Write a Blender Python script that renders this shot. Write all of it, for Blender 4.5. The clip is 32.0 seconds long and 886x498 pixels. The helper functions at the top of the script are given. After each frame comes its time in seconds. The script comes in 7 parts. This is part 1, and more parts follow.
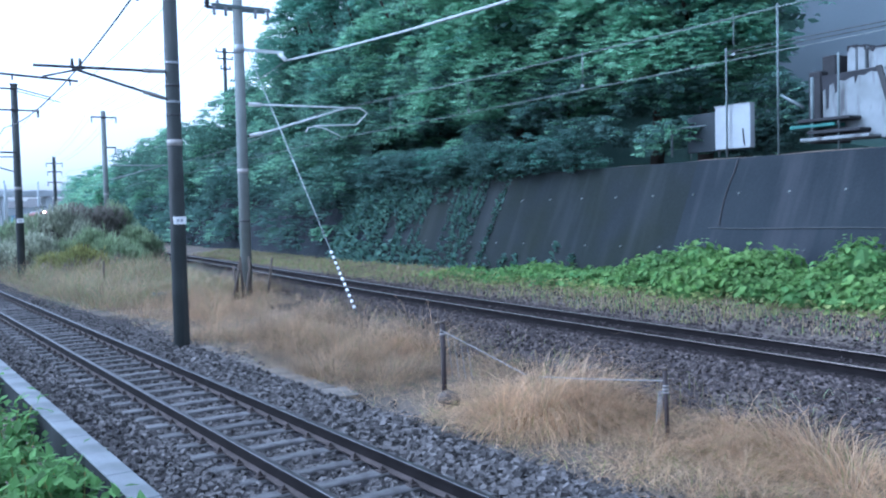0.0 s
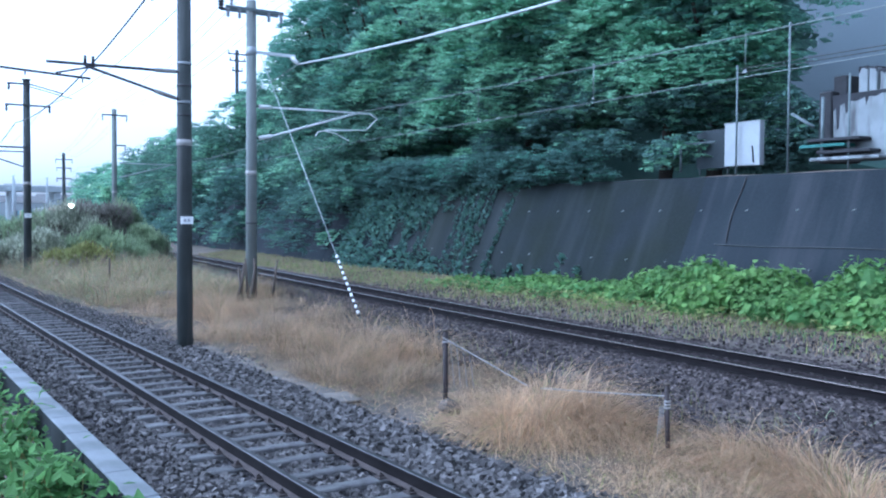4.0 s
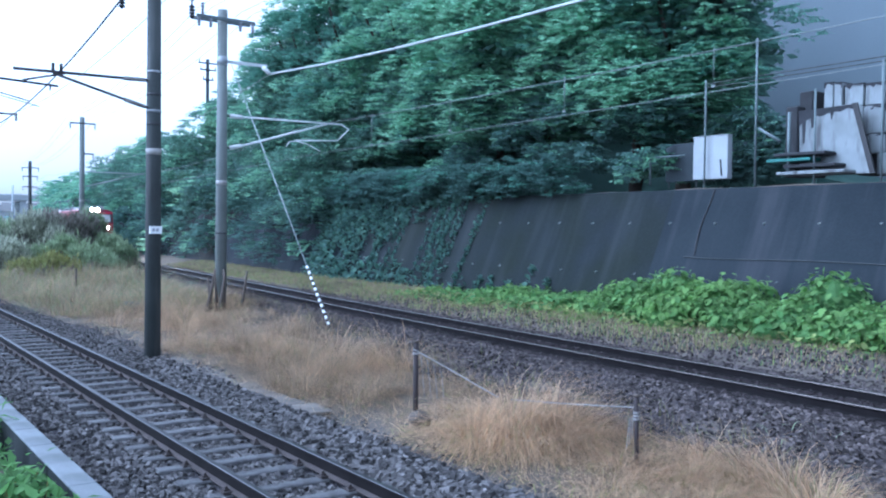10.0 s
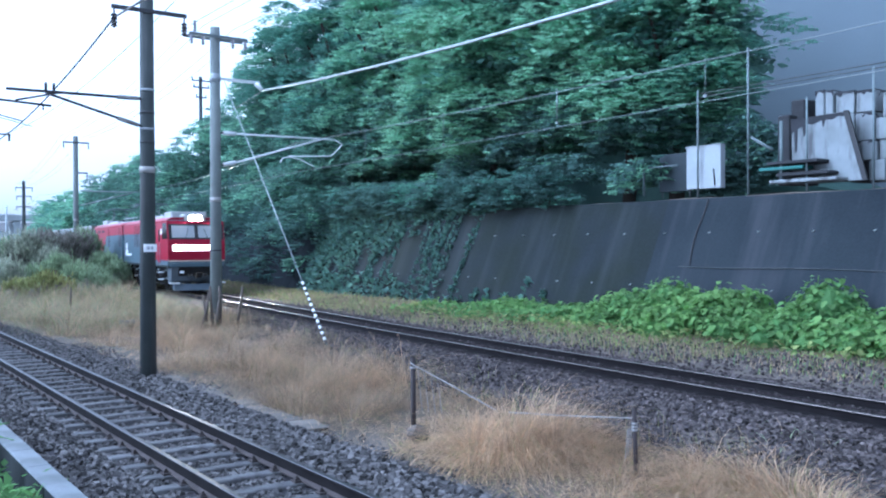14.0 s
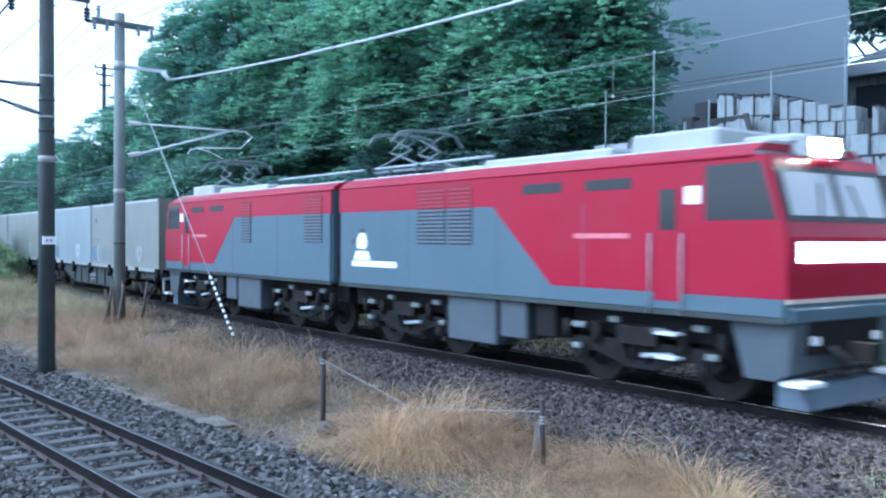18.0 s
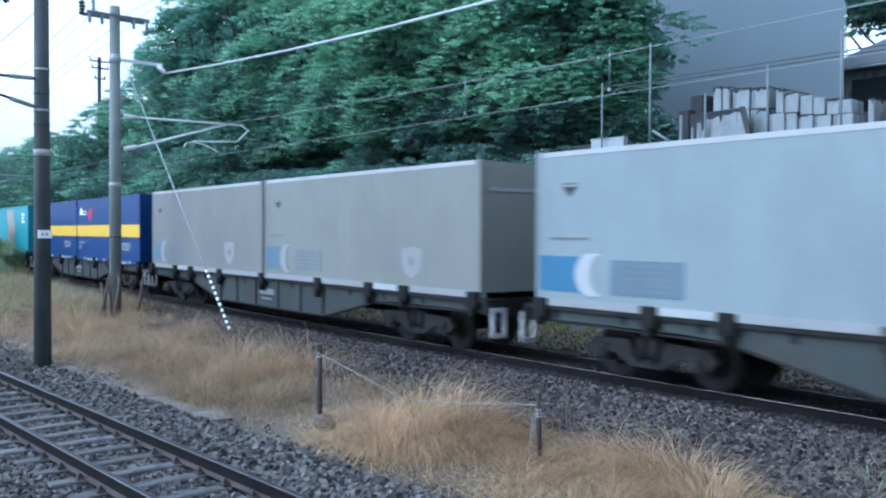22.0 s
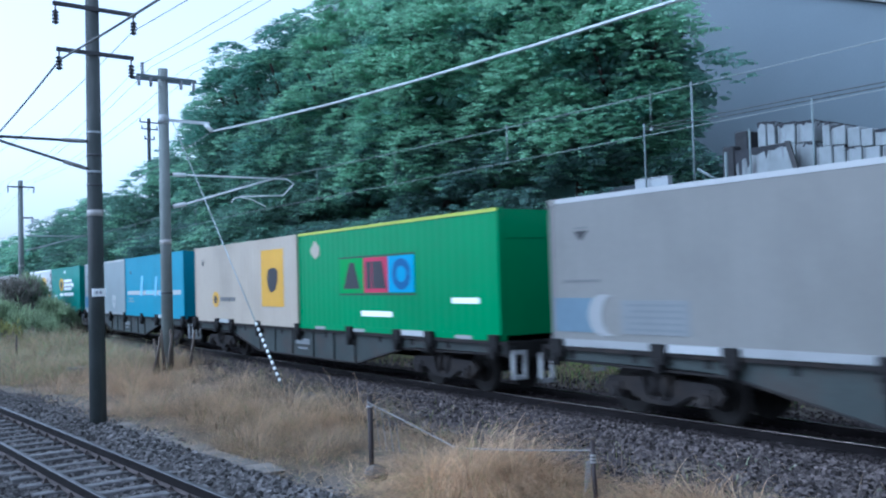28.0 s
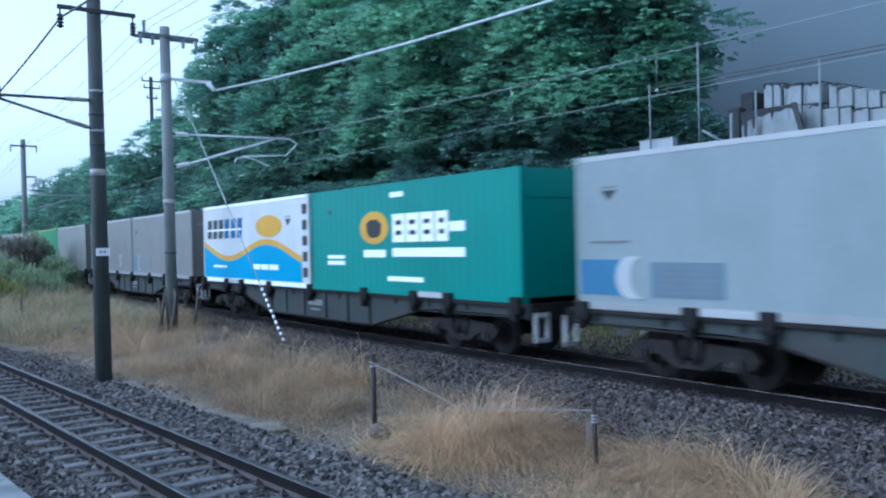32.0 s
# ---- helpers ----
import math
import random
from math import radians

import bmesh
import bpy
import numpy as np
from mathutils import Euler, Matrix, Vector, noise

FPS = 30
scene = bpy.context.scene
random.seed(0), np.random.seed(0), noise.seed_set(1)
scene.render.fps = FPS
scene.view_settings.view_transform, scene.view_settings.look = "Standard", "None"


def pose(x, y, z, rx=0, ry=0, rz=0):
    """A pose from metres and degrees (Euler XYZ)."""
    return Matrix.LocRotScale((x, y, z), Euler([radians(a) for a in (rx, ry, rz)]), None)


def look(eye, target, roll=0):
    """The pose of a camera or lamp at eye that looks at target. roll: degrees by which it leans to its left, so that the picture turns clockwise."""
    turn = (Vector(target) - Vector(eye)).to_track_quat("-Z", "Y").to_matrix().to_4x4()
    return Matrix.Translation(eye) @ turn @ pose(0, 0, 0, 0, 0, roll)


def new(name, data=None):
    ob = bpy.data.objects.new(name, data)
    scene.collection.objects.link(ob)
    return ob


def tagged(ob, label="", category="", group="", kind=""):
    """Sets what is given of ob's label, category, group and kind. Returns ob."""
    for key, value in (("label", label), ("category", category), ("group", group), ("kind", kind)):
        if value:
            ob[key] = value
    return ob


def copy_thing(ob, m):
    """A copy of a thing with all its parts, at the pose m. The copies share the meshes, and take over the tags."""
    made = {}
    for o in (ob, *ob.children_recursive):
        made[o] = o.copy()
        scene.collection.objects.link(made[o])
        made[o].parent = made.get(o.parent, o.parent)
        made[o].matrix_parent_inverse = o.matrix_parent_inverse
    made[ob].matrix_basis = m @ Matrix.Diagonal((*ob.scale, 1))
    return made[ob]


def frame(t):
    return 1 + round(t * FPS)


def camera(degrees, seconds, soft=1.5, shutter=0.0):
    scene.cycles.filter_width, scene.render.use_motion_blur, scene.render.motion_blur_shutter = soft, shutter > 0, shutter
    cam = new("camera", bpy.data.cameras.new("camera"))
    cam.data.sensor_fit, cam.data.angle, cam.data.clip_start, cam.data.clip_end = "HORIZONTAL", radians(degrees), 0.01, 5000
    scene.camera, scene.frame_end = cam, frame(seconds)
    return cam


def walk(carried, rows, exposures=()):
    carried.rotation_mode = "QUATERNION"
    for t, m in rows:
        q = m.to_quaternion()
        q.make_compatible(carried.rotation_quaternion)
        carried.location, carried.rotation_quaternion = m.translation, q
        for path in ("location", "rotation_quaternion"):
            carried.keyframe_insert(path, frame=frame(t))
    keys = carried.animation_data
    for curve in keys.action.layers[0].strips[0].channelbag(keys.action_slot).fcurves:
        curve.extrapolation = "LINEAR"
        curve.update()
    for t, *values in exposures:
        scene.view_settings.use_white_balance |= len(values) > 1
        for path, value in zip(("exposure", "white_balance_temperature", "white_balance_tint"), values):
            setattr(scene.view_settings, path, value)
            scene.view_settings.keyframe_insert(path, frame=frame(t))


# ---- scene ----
cam = camera(52.0, 32.0, 2.1, 0.5)
PATH = [
    (0.0, 0.0, 0.0, 2.6, 87.58, 1.42, -33.43),
    (0.5, 0.0, 0.0, 2.6, 87.21, 0.82, -33.32),
    (1.0, 0.0, 0.0, 2.6, 87.08, 0.57, -33.14),
    (1.5, 0.0, 0.0, 2.6, 87.24, 0.36, -33.11),
    (2.0, 0.0, 0.0, 2.6, 87.17, 0.24, -33.11),
    (2.5, 0.0, 0.0, 2.6, 86.96, 0.29, -33.14),
    (3.0, 0.0, 0.0, 2.6, 87.48, 0.07, -33.05),
    (3.5, 0.0, 0.0, 2.6, 87.92, -0.33, -32.96),
    (5.5, 0.0, 0.0, 2.6, 88.28, -0.43, -33.09),
    (6.0, 0.0, 0.0, 2.6, 88.38, -0.57, -33.20),
    (6.5, 0.0, 0.0, 2.6, 88.49, -0.56, -33.22),
    (7.0, 0.0, 0.0, 2.6, 88.38, -0.56, -33.24),
    (7.5, 0.0, 0.0, 2.6, 88.36, -0.47, -33.45),
    (8.0, 0.0, 0.0, 2.6, 88.43, -0.23, -33.52),
    (8.5, 0.0, 0.0, 2.6, 88.45, 0.26, -33.63),
    (9.0, 0.0, 0.0, 2.6, 88.75, -0.16, -34.11),
    (9.5, 0.0, 0.0, 2.6, 88.84, -0.85, -34.76),
    (10.0, 0.0, 0.0, 2.6, 88.81, -0.70, -34.83),
    (10.5, 0.0, 0.0, 2.6, 88.75, -0.44, -34.92),
    (11.0, 0.0, 0.0, 2.6, 88.68, 0.10, -35.04),
    (11.5, 0.0, 0.0, 2.6, 89.15, 0.58, -34.67),
    (12.0, 0.0, 0.0, 2.6, 89.16, 0.63, -34.28),
    (12.5, 0.0, 0.0, 2.6, 89.19, 0.39, -34.57),
    (13.0, 0.0, 0.0, 2.6, 89.38, -0.04, -34.88),
    (13.5, 0.0, 0.0, 2.6, 89.53, -0.01, -35.14),
    (14.0, 0.0, 0.0, 2.6, 89.66, 0.20, -35.14),
    (14.5, 0.0, 0.0, 2.6, 89.89, -0.20, -35.50),
    (16.5, 0.0, 0.0, 2.6, 89.15, -0.13, -37.27),
    (17.0, 0.0, 0.0, 2.6, 89.50, 0.14, -38.32),
    (17.5, 0.0, 0.0, 2.6, 89.56, 0.13, -39.48),
    (18.0, 0.0, 0.0, 2.6, 89.36, -0.28, -40.71),
    (18.5, 0.0, 0.0, 2.6, 89.26, -0.78, -41.46),
    (19.0, 0.0, 0.0, 2.6, 89.05, -0.77, -41.65),
    (19.5, 0.0, 0.0, 2.6, 88.62, -0.47, -41.76),
    (20.0, 0.0, 0.0, 2.6, 88.40, -0.10, -41.33),
    (20.5, 0.0, 0.0, 2.6, 88.70, -0.35, -41.39),
    (21.0, 0.0, 0.0, 2.6, 88.72, -0.26, -41.33),
    (21.5, 0.0, 0.0, 2.6, 88.60, -0.56, -41.35),
    (22.0, 0.0, 0.0, 2.6, 88.95, -0.24, -40.94),
    (22.5, 0.0, 0.0, 2.6, 89.69, 0.19, -40.60),
    (23.0, 0.0, 0.0, 2.6, 90.40, 0.72, -40.45),
    (23.5, 0.0, 0.0, 2.6, 90.54, 1.08, -40.20),
    (24.0, 0.0, 0.0, 2.6, 90.64, 1.36, -39.40),
    (24.5, 0.0, 0.0, 2.6, 90.73, 1.44, -39.09),
    (25.0, 0.0, 0.0, 2.6, 90.71, 1.55, -38.48),
    (25.5, 0.0, 0.0, 2.6, 91.28, 1.62, -38.15),
    (27.5, 0.0, 0.0, 2.6, 91.58, 1.70, -38.38),
    (28.0, 0.0, 0.0, 2.6, 91.91, 1.63, -38.02),
    (28.5, 0.0, 0.0, 2.6, 92.12, 1.49, -37.83),
    (29.0, 0.0, 0.0, 2.6, 92.26, 1.50, -37.87),
    (29.5, 0.0, 0.0, 2.6, 91.91, 1.69, -37.79),
    (30.0, 0.0, 0.0, 2.6, 91.48, 1.95, -38.20),
    (30.5, 0.0, 0.0, 2.6, 91.19, 2.01, -38.25),
    (31.0, 0.0, 0.0, 2.6, 90.87, 2.08, -38.27),
    (31.5, 0.0, 0.0, 2.6, 90.34, 1.70, -38.11),
    (32.0, 0.0, 0.0, 2.6, 89.45, 1.38, -37.82),
]
EXPOSURE = [(0.0, 0.25, 4500, 10), (14.0, 0.25, 4500, 10), (16.0, 0.24, 4600, 9), (17.5, 0.2, 4550, 6), (18.5, 0.26, 4500, 4), (21.0, 0.1, 4620, 5), (22.5, 0.05, 4680, 5), (25.0, 0.03, 4450, 4), (28.0, -0.17, 4550, 7), (32.0, -0.3, 4450, 5)]
walk(cam, [(t, pose(x, y, z, rx, ry, rz)) for t, x, y, z, rx, ry, rz in PATH], EXPOSURE)

# ---- light: a dull, bluish evening sky ----
world = bpy.data.worlds.new("world")
scene.world = world
world.use_nodes = True
_n = world.node_tree.nodes
_bg = _n["Background"]
_sky = _n.new("ShaderNodeTexSky")
_sky.sky_type = "NISHITA"
_sky.sun_disc = False
_sky.sun_elevation, _sky.sun_rotation = radians(40), radians(-63)
_sky.air_density, _sky.dust_density, _sky.ozone_density = 1.0, 3.0, 1.0
_hs = _n.new("ShaderNodeHueSaturation")
_hs.inputs["Saturation"].default_value, _hs.inputs["Value"].default_value = 0.10, 2.2
world.node_tree.links.new(_sky.outputs[0], _hs.inputs["Color"])
world.node_tree.links.new(_hs.outputs[0], _bg.inputs[0])
_bg.inputs[1].default_value = 0.15
sun = new("sun", bpy.data.lights.new("sun", "SUN"))
sun.data.energy, sun.data.angle, sun.data.color = 1.0, radians(60), (1.0, 0.97, 0.92)
sun.matrix_world = look((-18, 10, 60), (0, 0, 0))


# ---- materials ----
def material(name, color, rough=0.7, metal=0.0, vary=0.25, scale=3.0, fine=40.0, bump=0.15, second=None, stain=None, stain_scale=(0.6, 0.6, 0.15),
             stain_amount=0.5, random_object=0.0, random_island=0.0, spec=0.4, dist=0.01):
    """A surface with variation at two scales, fine relief and, if asked, stains and piece-to-piece change."""
    m = bpy.data.materials.new(name)
    m.use_nodes = True
    nt = m.node_tree
    n, l = nt.nodes, nt.links
    p = n["Principled BSDF"]
    tex = n.new("ShaderNodeTexCoord")
    big = n.new("ShaderNodeTexNoise")
    big.inputs["Scale"].default_value, big.inputs["Detail"].default_value = scale, 4
    small = n.new("ShaderNodeTexNoise")
    small.inputs["Scale"].default_value, small.inputs["Detail"].default_value = fine, 3
    l.new(tex.outputs["Object"], big.inputs["Vector"])
    l.new(tex.outputs["Object"], small.inputs["Vector"])
    mix = n.new("ShaderNodeMix")
    mix.data_type = "RGBA"
    two = second or tuple(c * (1 - vary) for c in color)
    mix.inputs[6].default_value, mix.inputs[7].default_value = (*color, 1), (*two, 1)
    ramp = n.new("ShaderNodeValToRGB")
    ramp.color_ramp.elements[0].position, ramp.color_ramp.elements[1].position = 0.35, 0.66
    l.new(big.outputs[0], ramp.inputs[0])
    l.new(ramp.outputs[0], mix.inputs[0])
    out = mix.outputs[2]

    def times(value_socket, low, high, source):
        mr = n.new("ShaderNodeMapRange")
        mr.inputs[3].default_value, mr.inputs[4].default_value = low, high
        l.new(value_socket, mr.inputs[0])
        hsv = n.new("ShaderNodeHueSaturation")
        l.new(mr.outputs[0], hsv.inputs["Value"])
        l.new(source, hsv.inputs["Color"])
        return hsv.outputs[0]

    out = times(small.outputs[0], 1 - vary, 1 + vary, out)
    if random_object:
        info = n.new("ShaderNodeObjectInfo")
        out = times(info.outputs["Random"], 1 - random_object, 1 + random_object, out)
    if random_island:
        geo = n.new("ShaderNodeNewGeometry")
        out = times(geo.outputs["Random Per Island"], 1 - random_island, 1 + random_island, out)
    if stain:
        mp = n.new("ShaderNodeMapping")
        mp.inputs["Scale"].default_value = stain_scale
        l.new(tex.outputs["Object"], mp.inputs[0])
        st = n.new("ShaderNodeTexNoise")
        st.inputs["Scale"].default_value, st.inputs["Detail"].default_value = 2.5, 5
        l.new(mp.outputs[0], st.inputs["Vector"])
        sr = n.new("ShaderNodeValToRGB")
        sr.color_ramp.elements[0].position, sr.color_ramp.elements[1].position = 0.48, 0.68
        sr.color_ramp.elements[1].color = (stain_amount,) * 3 + (1,)
        l.new(st.outputs[0], sr.inputs[0])
        m2 = n.new("ShaderNodeMix")
        m2.data_type = "RGBA"
        l.new(sr.outputs[0], m2.inputs[0])
        l.new(out, m2.inputs[6])
        m2.inputs[7].default_value = (*stain, 1)
        out = m2.outputs[2]
    l.new(out, p.inputs["Base Color"])
    p.inputs["Roughness"].default_value, p.inputs["Metallic"].default_value = rough, metal
    p.inputs["Specular IOR Level"].default_value = spec
    if bump:
        b = n.new("ShaderNodeBump")
        b.inputs["Strength"].default_value, b.inputs["Distance"].default_value = bump, dist
        l.new(small.outputs[0], b.inputs["Height"])
        l.new(b.outputs[0], p.inputs["Normal"])
    return m


def glow(name, color, strength):
    m = bpy.data.materials.new(name)
    m.use_nodes = True
    p = m.node_tree.nodes["Principled BSDF"]
    p.inputs["Base Color"].default_value = (*color, 1)
    p.inputs["Emission Color"].default_value = (*color, 1)
    p.inputs["Emission Strength"].default_value = strength
    return m


M = {
    "dirt": material("dirt", (0.115, 0.093, 0.073), 0.95, second=(0.08, 0.068, 0.055), scale=0.6, fine=14, bump=0.6, vary=0.3, dist=0.05),
    "ballast": material("ballast", (0.056, 0.052, 0.056), 0.95, second=(0.04, 0.037, 0.041), scale=1.2, fine=26, bump=1.0, vary=0.45, dist=0.06, spec=0.1),
    "ballast_far": material("ballast_far", (0.062, 0.053, 0.055), 0.95, second=(0.046, 0.04, 0.042), scale=0.8, fine=26, bump=1.0, vary=0.45, dist=0.06, spec=0.1),
    "stone": material("stone", (0.104, 0.097, 0.095), 0.9, scale=6, fine=50, random_island=0.78, bump=0.4, spec=0.12),
    "ballast_dust_shade": material("ballast_dust_shade", (0.034, 0.028, 0.028), 0.95, second=(0.024, 0.02, 0.02), scale=0.9, fine=26, bump=1.0, vary=0.4, dist=0.06, spec=0.1),
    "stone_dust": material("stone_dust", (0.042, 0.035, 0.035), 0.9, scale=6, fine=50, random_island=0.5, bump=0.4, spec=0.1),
    "wire_guy": material("wire_guy", (0.33, 0.37, 0.38), 0.5, metal=0.4, bump=0.0),
    "stone_far": material("stone_far", (0.078, 0.066, 0.063), 0.9, scale=6, fine=50, random_island=0.85, bump=0.4, spec=0.12),
    "sleeper": material("sleeper", (0.105, 0.103, 0.102), 0.9, second=(0.075, 0.072, 0.076), scale=5, fine=60, random_object=0.35, bump=0.3, stain=(0.05, 0.046, 0.046), stain_scale=(2.5, 2.5, 1), stain_amount=0.8),
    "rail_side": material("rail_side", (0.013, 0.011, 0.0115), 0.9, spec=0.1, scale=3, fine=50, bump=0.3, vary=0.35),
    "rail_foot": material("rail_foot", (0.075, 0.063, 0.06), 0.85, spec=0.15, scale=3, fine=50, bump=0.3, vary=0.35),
    "rail_top": material("rail_top", (0.018, 0.017, 0.017), 0.42, metal=0.0, spec=0.25, scale=2, fine=80, bump=0.05),
    "rail_edge": material("rail_edge", (0.11, 0.11, 0.115), 0.45, metal=0.5, scale=2, fine=60, bump=0.05, vary=0.3),
    "rail_top_far": material("rail_top_far", (0.15, 0.13, 0.12), 0.26, metal=0.9, scale=2, fine=80, bump=0.05),
    "kerb_side_dark": material("kerb_side_dark", (0.03, 0.034, 0.034), 0.95, scale=2, fine=30, vary=0.3, bump=0.3, spec=0.1),
    "kerb": material("kerb", (0.19, 0.203, 0.213), 0.85, second=(0.13, 0.142, 0.152), scale=1.5, fine=45, random_object=0.06, bump=0.2, stain=(0.10, 0.105, 0.10), stain_scale=(1, 1, 1), stain_amount=0.5),
    "slab_worn": material("slab_worn", (0.165, 0.145, 0.125), 0.92, second=(0.115, 0.10, 0.087), scale=1.6, fine=30, bump=0.4, stain=(0.08, 0.075, 0.065), stain_scale=(1.2, 1.2, 1), stain_amount=0.6, random_object=0.2),
    "concrete": material("concrete", (0.36, 0.355, 0.34), 0.88, second=(0.28, 0.275, 0.265), scale=1.0, fine=35, bump=0.25, stain=(0.12, 0.115, 0.11), stain_scale=(1.2, 1.2, 0.25), stain_amount=0.6),
    "pole_dark": material("pole_dark", (0.054, 0.062, 0.062), 0.85, second=(0.036, 0.042, 0.042), scale=1.0, fine=35, bump=0.25, stain=(0.13, 0.125, 0.12), stain_scale=(2, 2, 0.2), stain_amount=0.4),
    "pole_light": material("pole_light", (0.19, 0.21, 0.20), 0.85, second=(0.14, 0.158, 0.152), scale=1.0, fine=35, bump=0.25, stain=(0.15, 0.15, 0.15), stain_scale=(2, 2, 0.2), stain_amount=0.4),
    "steel_dark": material("steel_dark", (0.06, 0.06, 0.065), 0.6, metal=0.3, bump=0.1),
    "galvanised": material("galvanised", (0.36, 0.39, 0.41), 0.5, metal=0.1, bump=0.1),
    "steel_pale": material("steel_pale", (0.68, 0.71, 0.73), 0.5, bump=0.05, vary=0.1),
    "fence_grey": material("fence_grey", (0.14, 0.17, 0.175), 0.55, metal=0.1, bump=0.1),
    "porcelain": material("porcelain", (0.75, 0.77, 0.78), 0.25, vary=0.05, bump=0.0),
    "wire": material("wire", (0.06, 0.065, 0.065), 0.5, metal=0.5, bump=0.0),
    "wire_bright": material("wire_bright", (0.45, 0.49, 0.5), 0.4, metal=0.5, bump=0.0),
    "wire_mid": material("wire_mid", (0.22, 0.25, 0.25), 0.5, metal=0.4, bump=0.0),
    "white_paint": material("white_paint", (0.78, 0.79, 0.79), 0.5, vary=0.06, bump=0.03),
    "black_paint": material("black_paint", (0.02, 0.02, 0.022), 0.5, vary=0.2, bump=0.03),
    "wood_old": material("wood_old", (0.10, 0.08, 0.065), 0.9, scale=3, fine=30, bump=0.4),
}


# ---- helpers for meshes ----
def bm_box(bm, x0, x1, y0, y1, z0, z1, mat=0):
    v = [bm.verts.new(c) for c in ((x0, y0, z0), (x1, y0, z0), (x1, y1, z0), (x0, y1, z0), (x0, y0, z1), (x1, y0, z1), (x1, y1, z1), (x0, y1, z1))]
    for q in ((0, 3, 2, 1), (4, 5, 6, 7), (0, 1, 5, 4), (1, 2, 6, 5), (2, 3, 7, 6), (3, 0, 4, 7)):
        bm.faces.new([v[i] for i in q]).material_index = mat
    return v


def bm_bar(bm, a, b, r0, r1=None, n=8, mat=0, caps=True):
    """A round bar from a to b."""
    a, b = Vector(a), Vector(b)
    r1 = r0 if r1 is None else r1
    d = (b - a).normalized()
    u = d.orthogonal().normalized()
    w = d.cross(u)
    ring = []
    for c, r in ((a, r0), (b, r1)):
        ring.append([bm.verts.new(c + (u * math.cos(2 * math.pi * i / n) + w * math.sin(2 * math.pi * i / n)) * r) for i in range(n)])
    for i in range(n):
        f = bm.faces.new((ring[0][i], ring[0][(i + 1) % n], ring[1][(i + 1) % n], ring[1][i]))
        f.material_index, f.smooth = mat, n > 5
    if caps:
        bm.faces.new(ring[0][::-1]).material_index = mat
        bm.faces.new(ring[1]).material_index = mat


def bm_tube(bm, pts, r, n=6, mat=0):
    pts = [Vector(p) for p in pts]
    rings = []
    for i, p in enumerate(pts):
        d = (pts[min(i + 1, len(pts) - 1)] - pts[max(i - 1, 0)]).normalized()
        u = d.cross(Vector((0, 0, 1)))
        u = (u if u.length > 0.05 else d.orthogonal()).normalized()
        w = d.cross(u)
        rings.append([bm.verts.new(p + (u * math.cos(2 * math.pi * k / n) + w * math.sin(2 * math.pi * k / n)) * r) for k in range(n)])
    for a, b in zip(rings, rings[1:]):
        for k in range(n):
            f = bm.faces.new((a[k], a[(k + 1) % n], b[(k + 1) % n], b[k]))
            f.material_index, f.smooth = mat, True


def bm_prism(bm, outline, axis, a, b, mat=0):
    """Extrudes a closed outline (pairs) along an axis: 'x' takes (y, z), 'y' takes (x, z), 'z' takes (x, y)."""
    def at(p, c):
        return {"x": (c, p[0], p[1]), "y": (p[0], c, p[1]), "z": (p[0], p[1], c)}[axis]
    r0 = [bm.verts.new(at(p, a)) for p in outline]
    r1 = [bm.verts.new(at(p, b)) for p in outline]
    n = len(outline)
    for i in range(n):
        bm.faces.new((r0[i], r0[(i + 1) % n], r1[(i + 1) % n], r1[i])).material_index = mat
    bm.faces.new(r0[::-1]).material_index = mat
    bm.faces.new(r1).material_index = mat
    return r0, r1


def bevel(bm, width=0.02, segments=1, edges=None):
    bmesh.ops.bevel(bm, geom=list(edges or bm.edges), offset=width, segments=segments, affect="EDGES", clamp_overlap=True)


def mesh_of(name, bm, *mats):
    bmesh.ops.recalc_face_normals(bm, faces=bm.faces)
    me = bpy.data.meshes.new(name)
    bm.to_mesh(me)
    bm.free()
    for m in mats:
        me.materials.append(M[m] if isinstance(m, str) else m)
    return me


def part(name, bm, mat, parent, label=""):
    me = bm if isinstance(bm, bpy.types.Mesh) else mesh_of(name, bm, *(mat if isinstance(mat, (list, tuple)) else [mat]))
    ob = new(name, me)
    if parent:
        ob.parent = parent
    return tagged(ob, label)


def raw_mesh(name, verts, faces, *mats, smooth=False, indices=None):
    me = bpy.data.meshes.new(name)
    me.from_pydata([tuple(v) for v in verts] if not isinstance(verts, np.ndarray) else verts.tolist(), [], faces if isinstance(faces, list) else faces.tolist())
    for m in mats:
        me.materials.append(M[m] if isinstance(m, str) else m)
    if indices is not None:
        me.polygons.foreach_set("material_index", np.asarray(indices, dtype=np.int32))
    if smooth:
        me.polygons.foreach_set("use_smooth", np.ones(len(me.polygons), dtype=bool))
    me.update()
    return me


def thing(name, label, category, at=None, group=""):
    ob = new(name)
    ob.empty_display_size = 0.2
    if at is not None:
        ob.matrix_basis = at
    return tagged(ob, label, category, group)


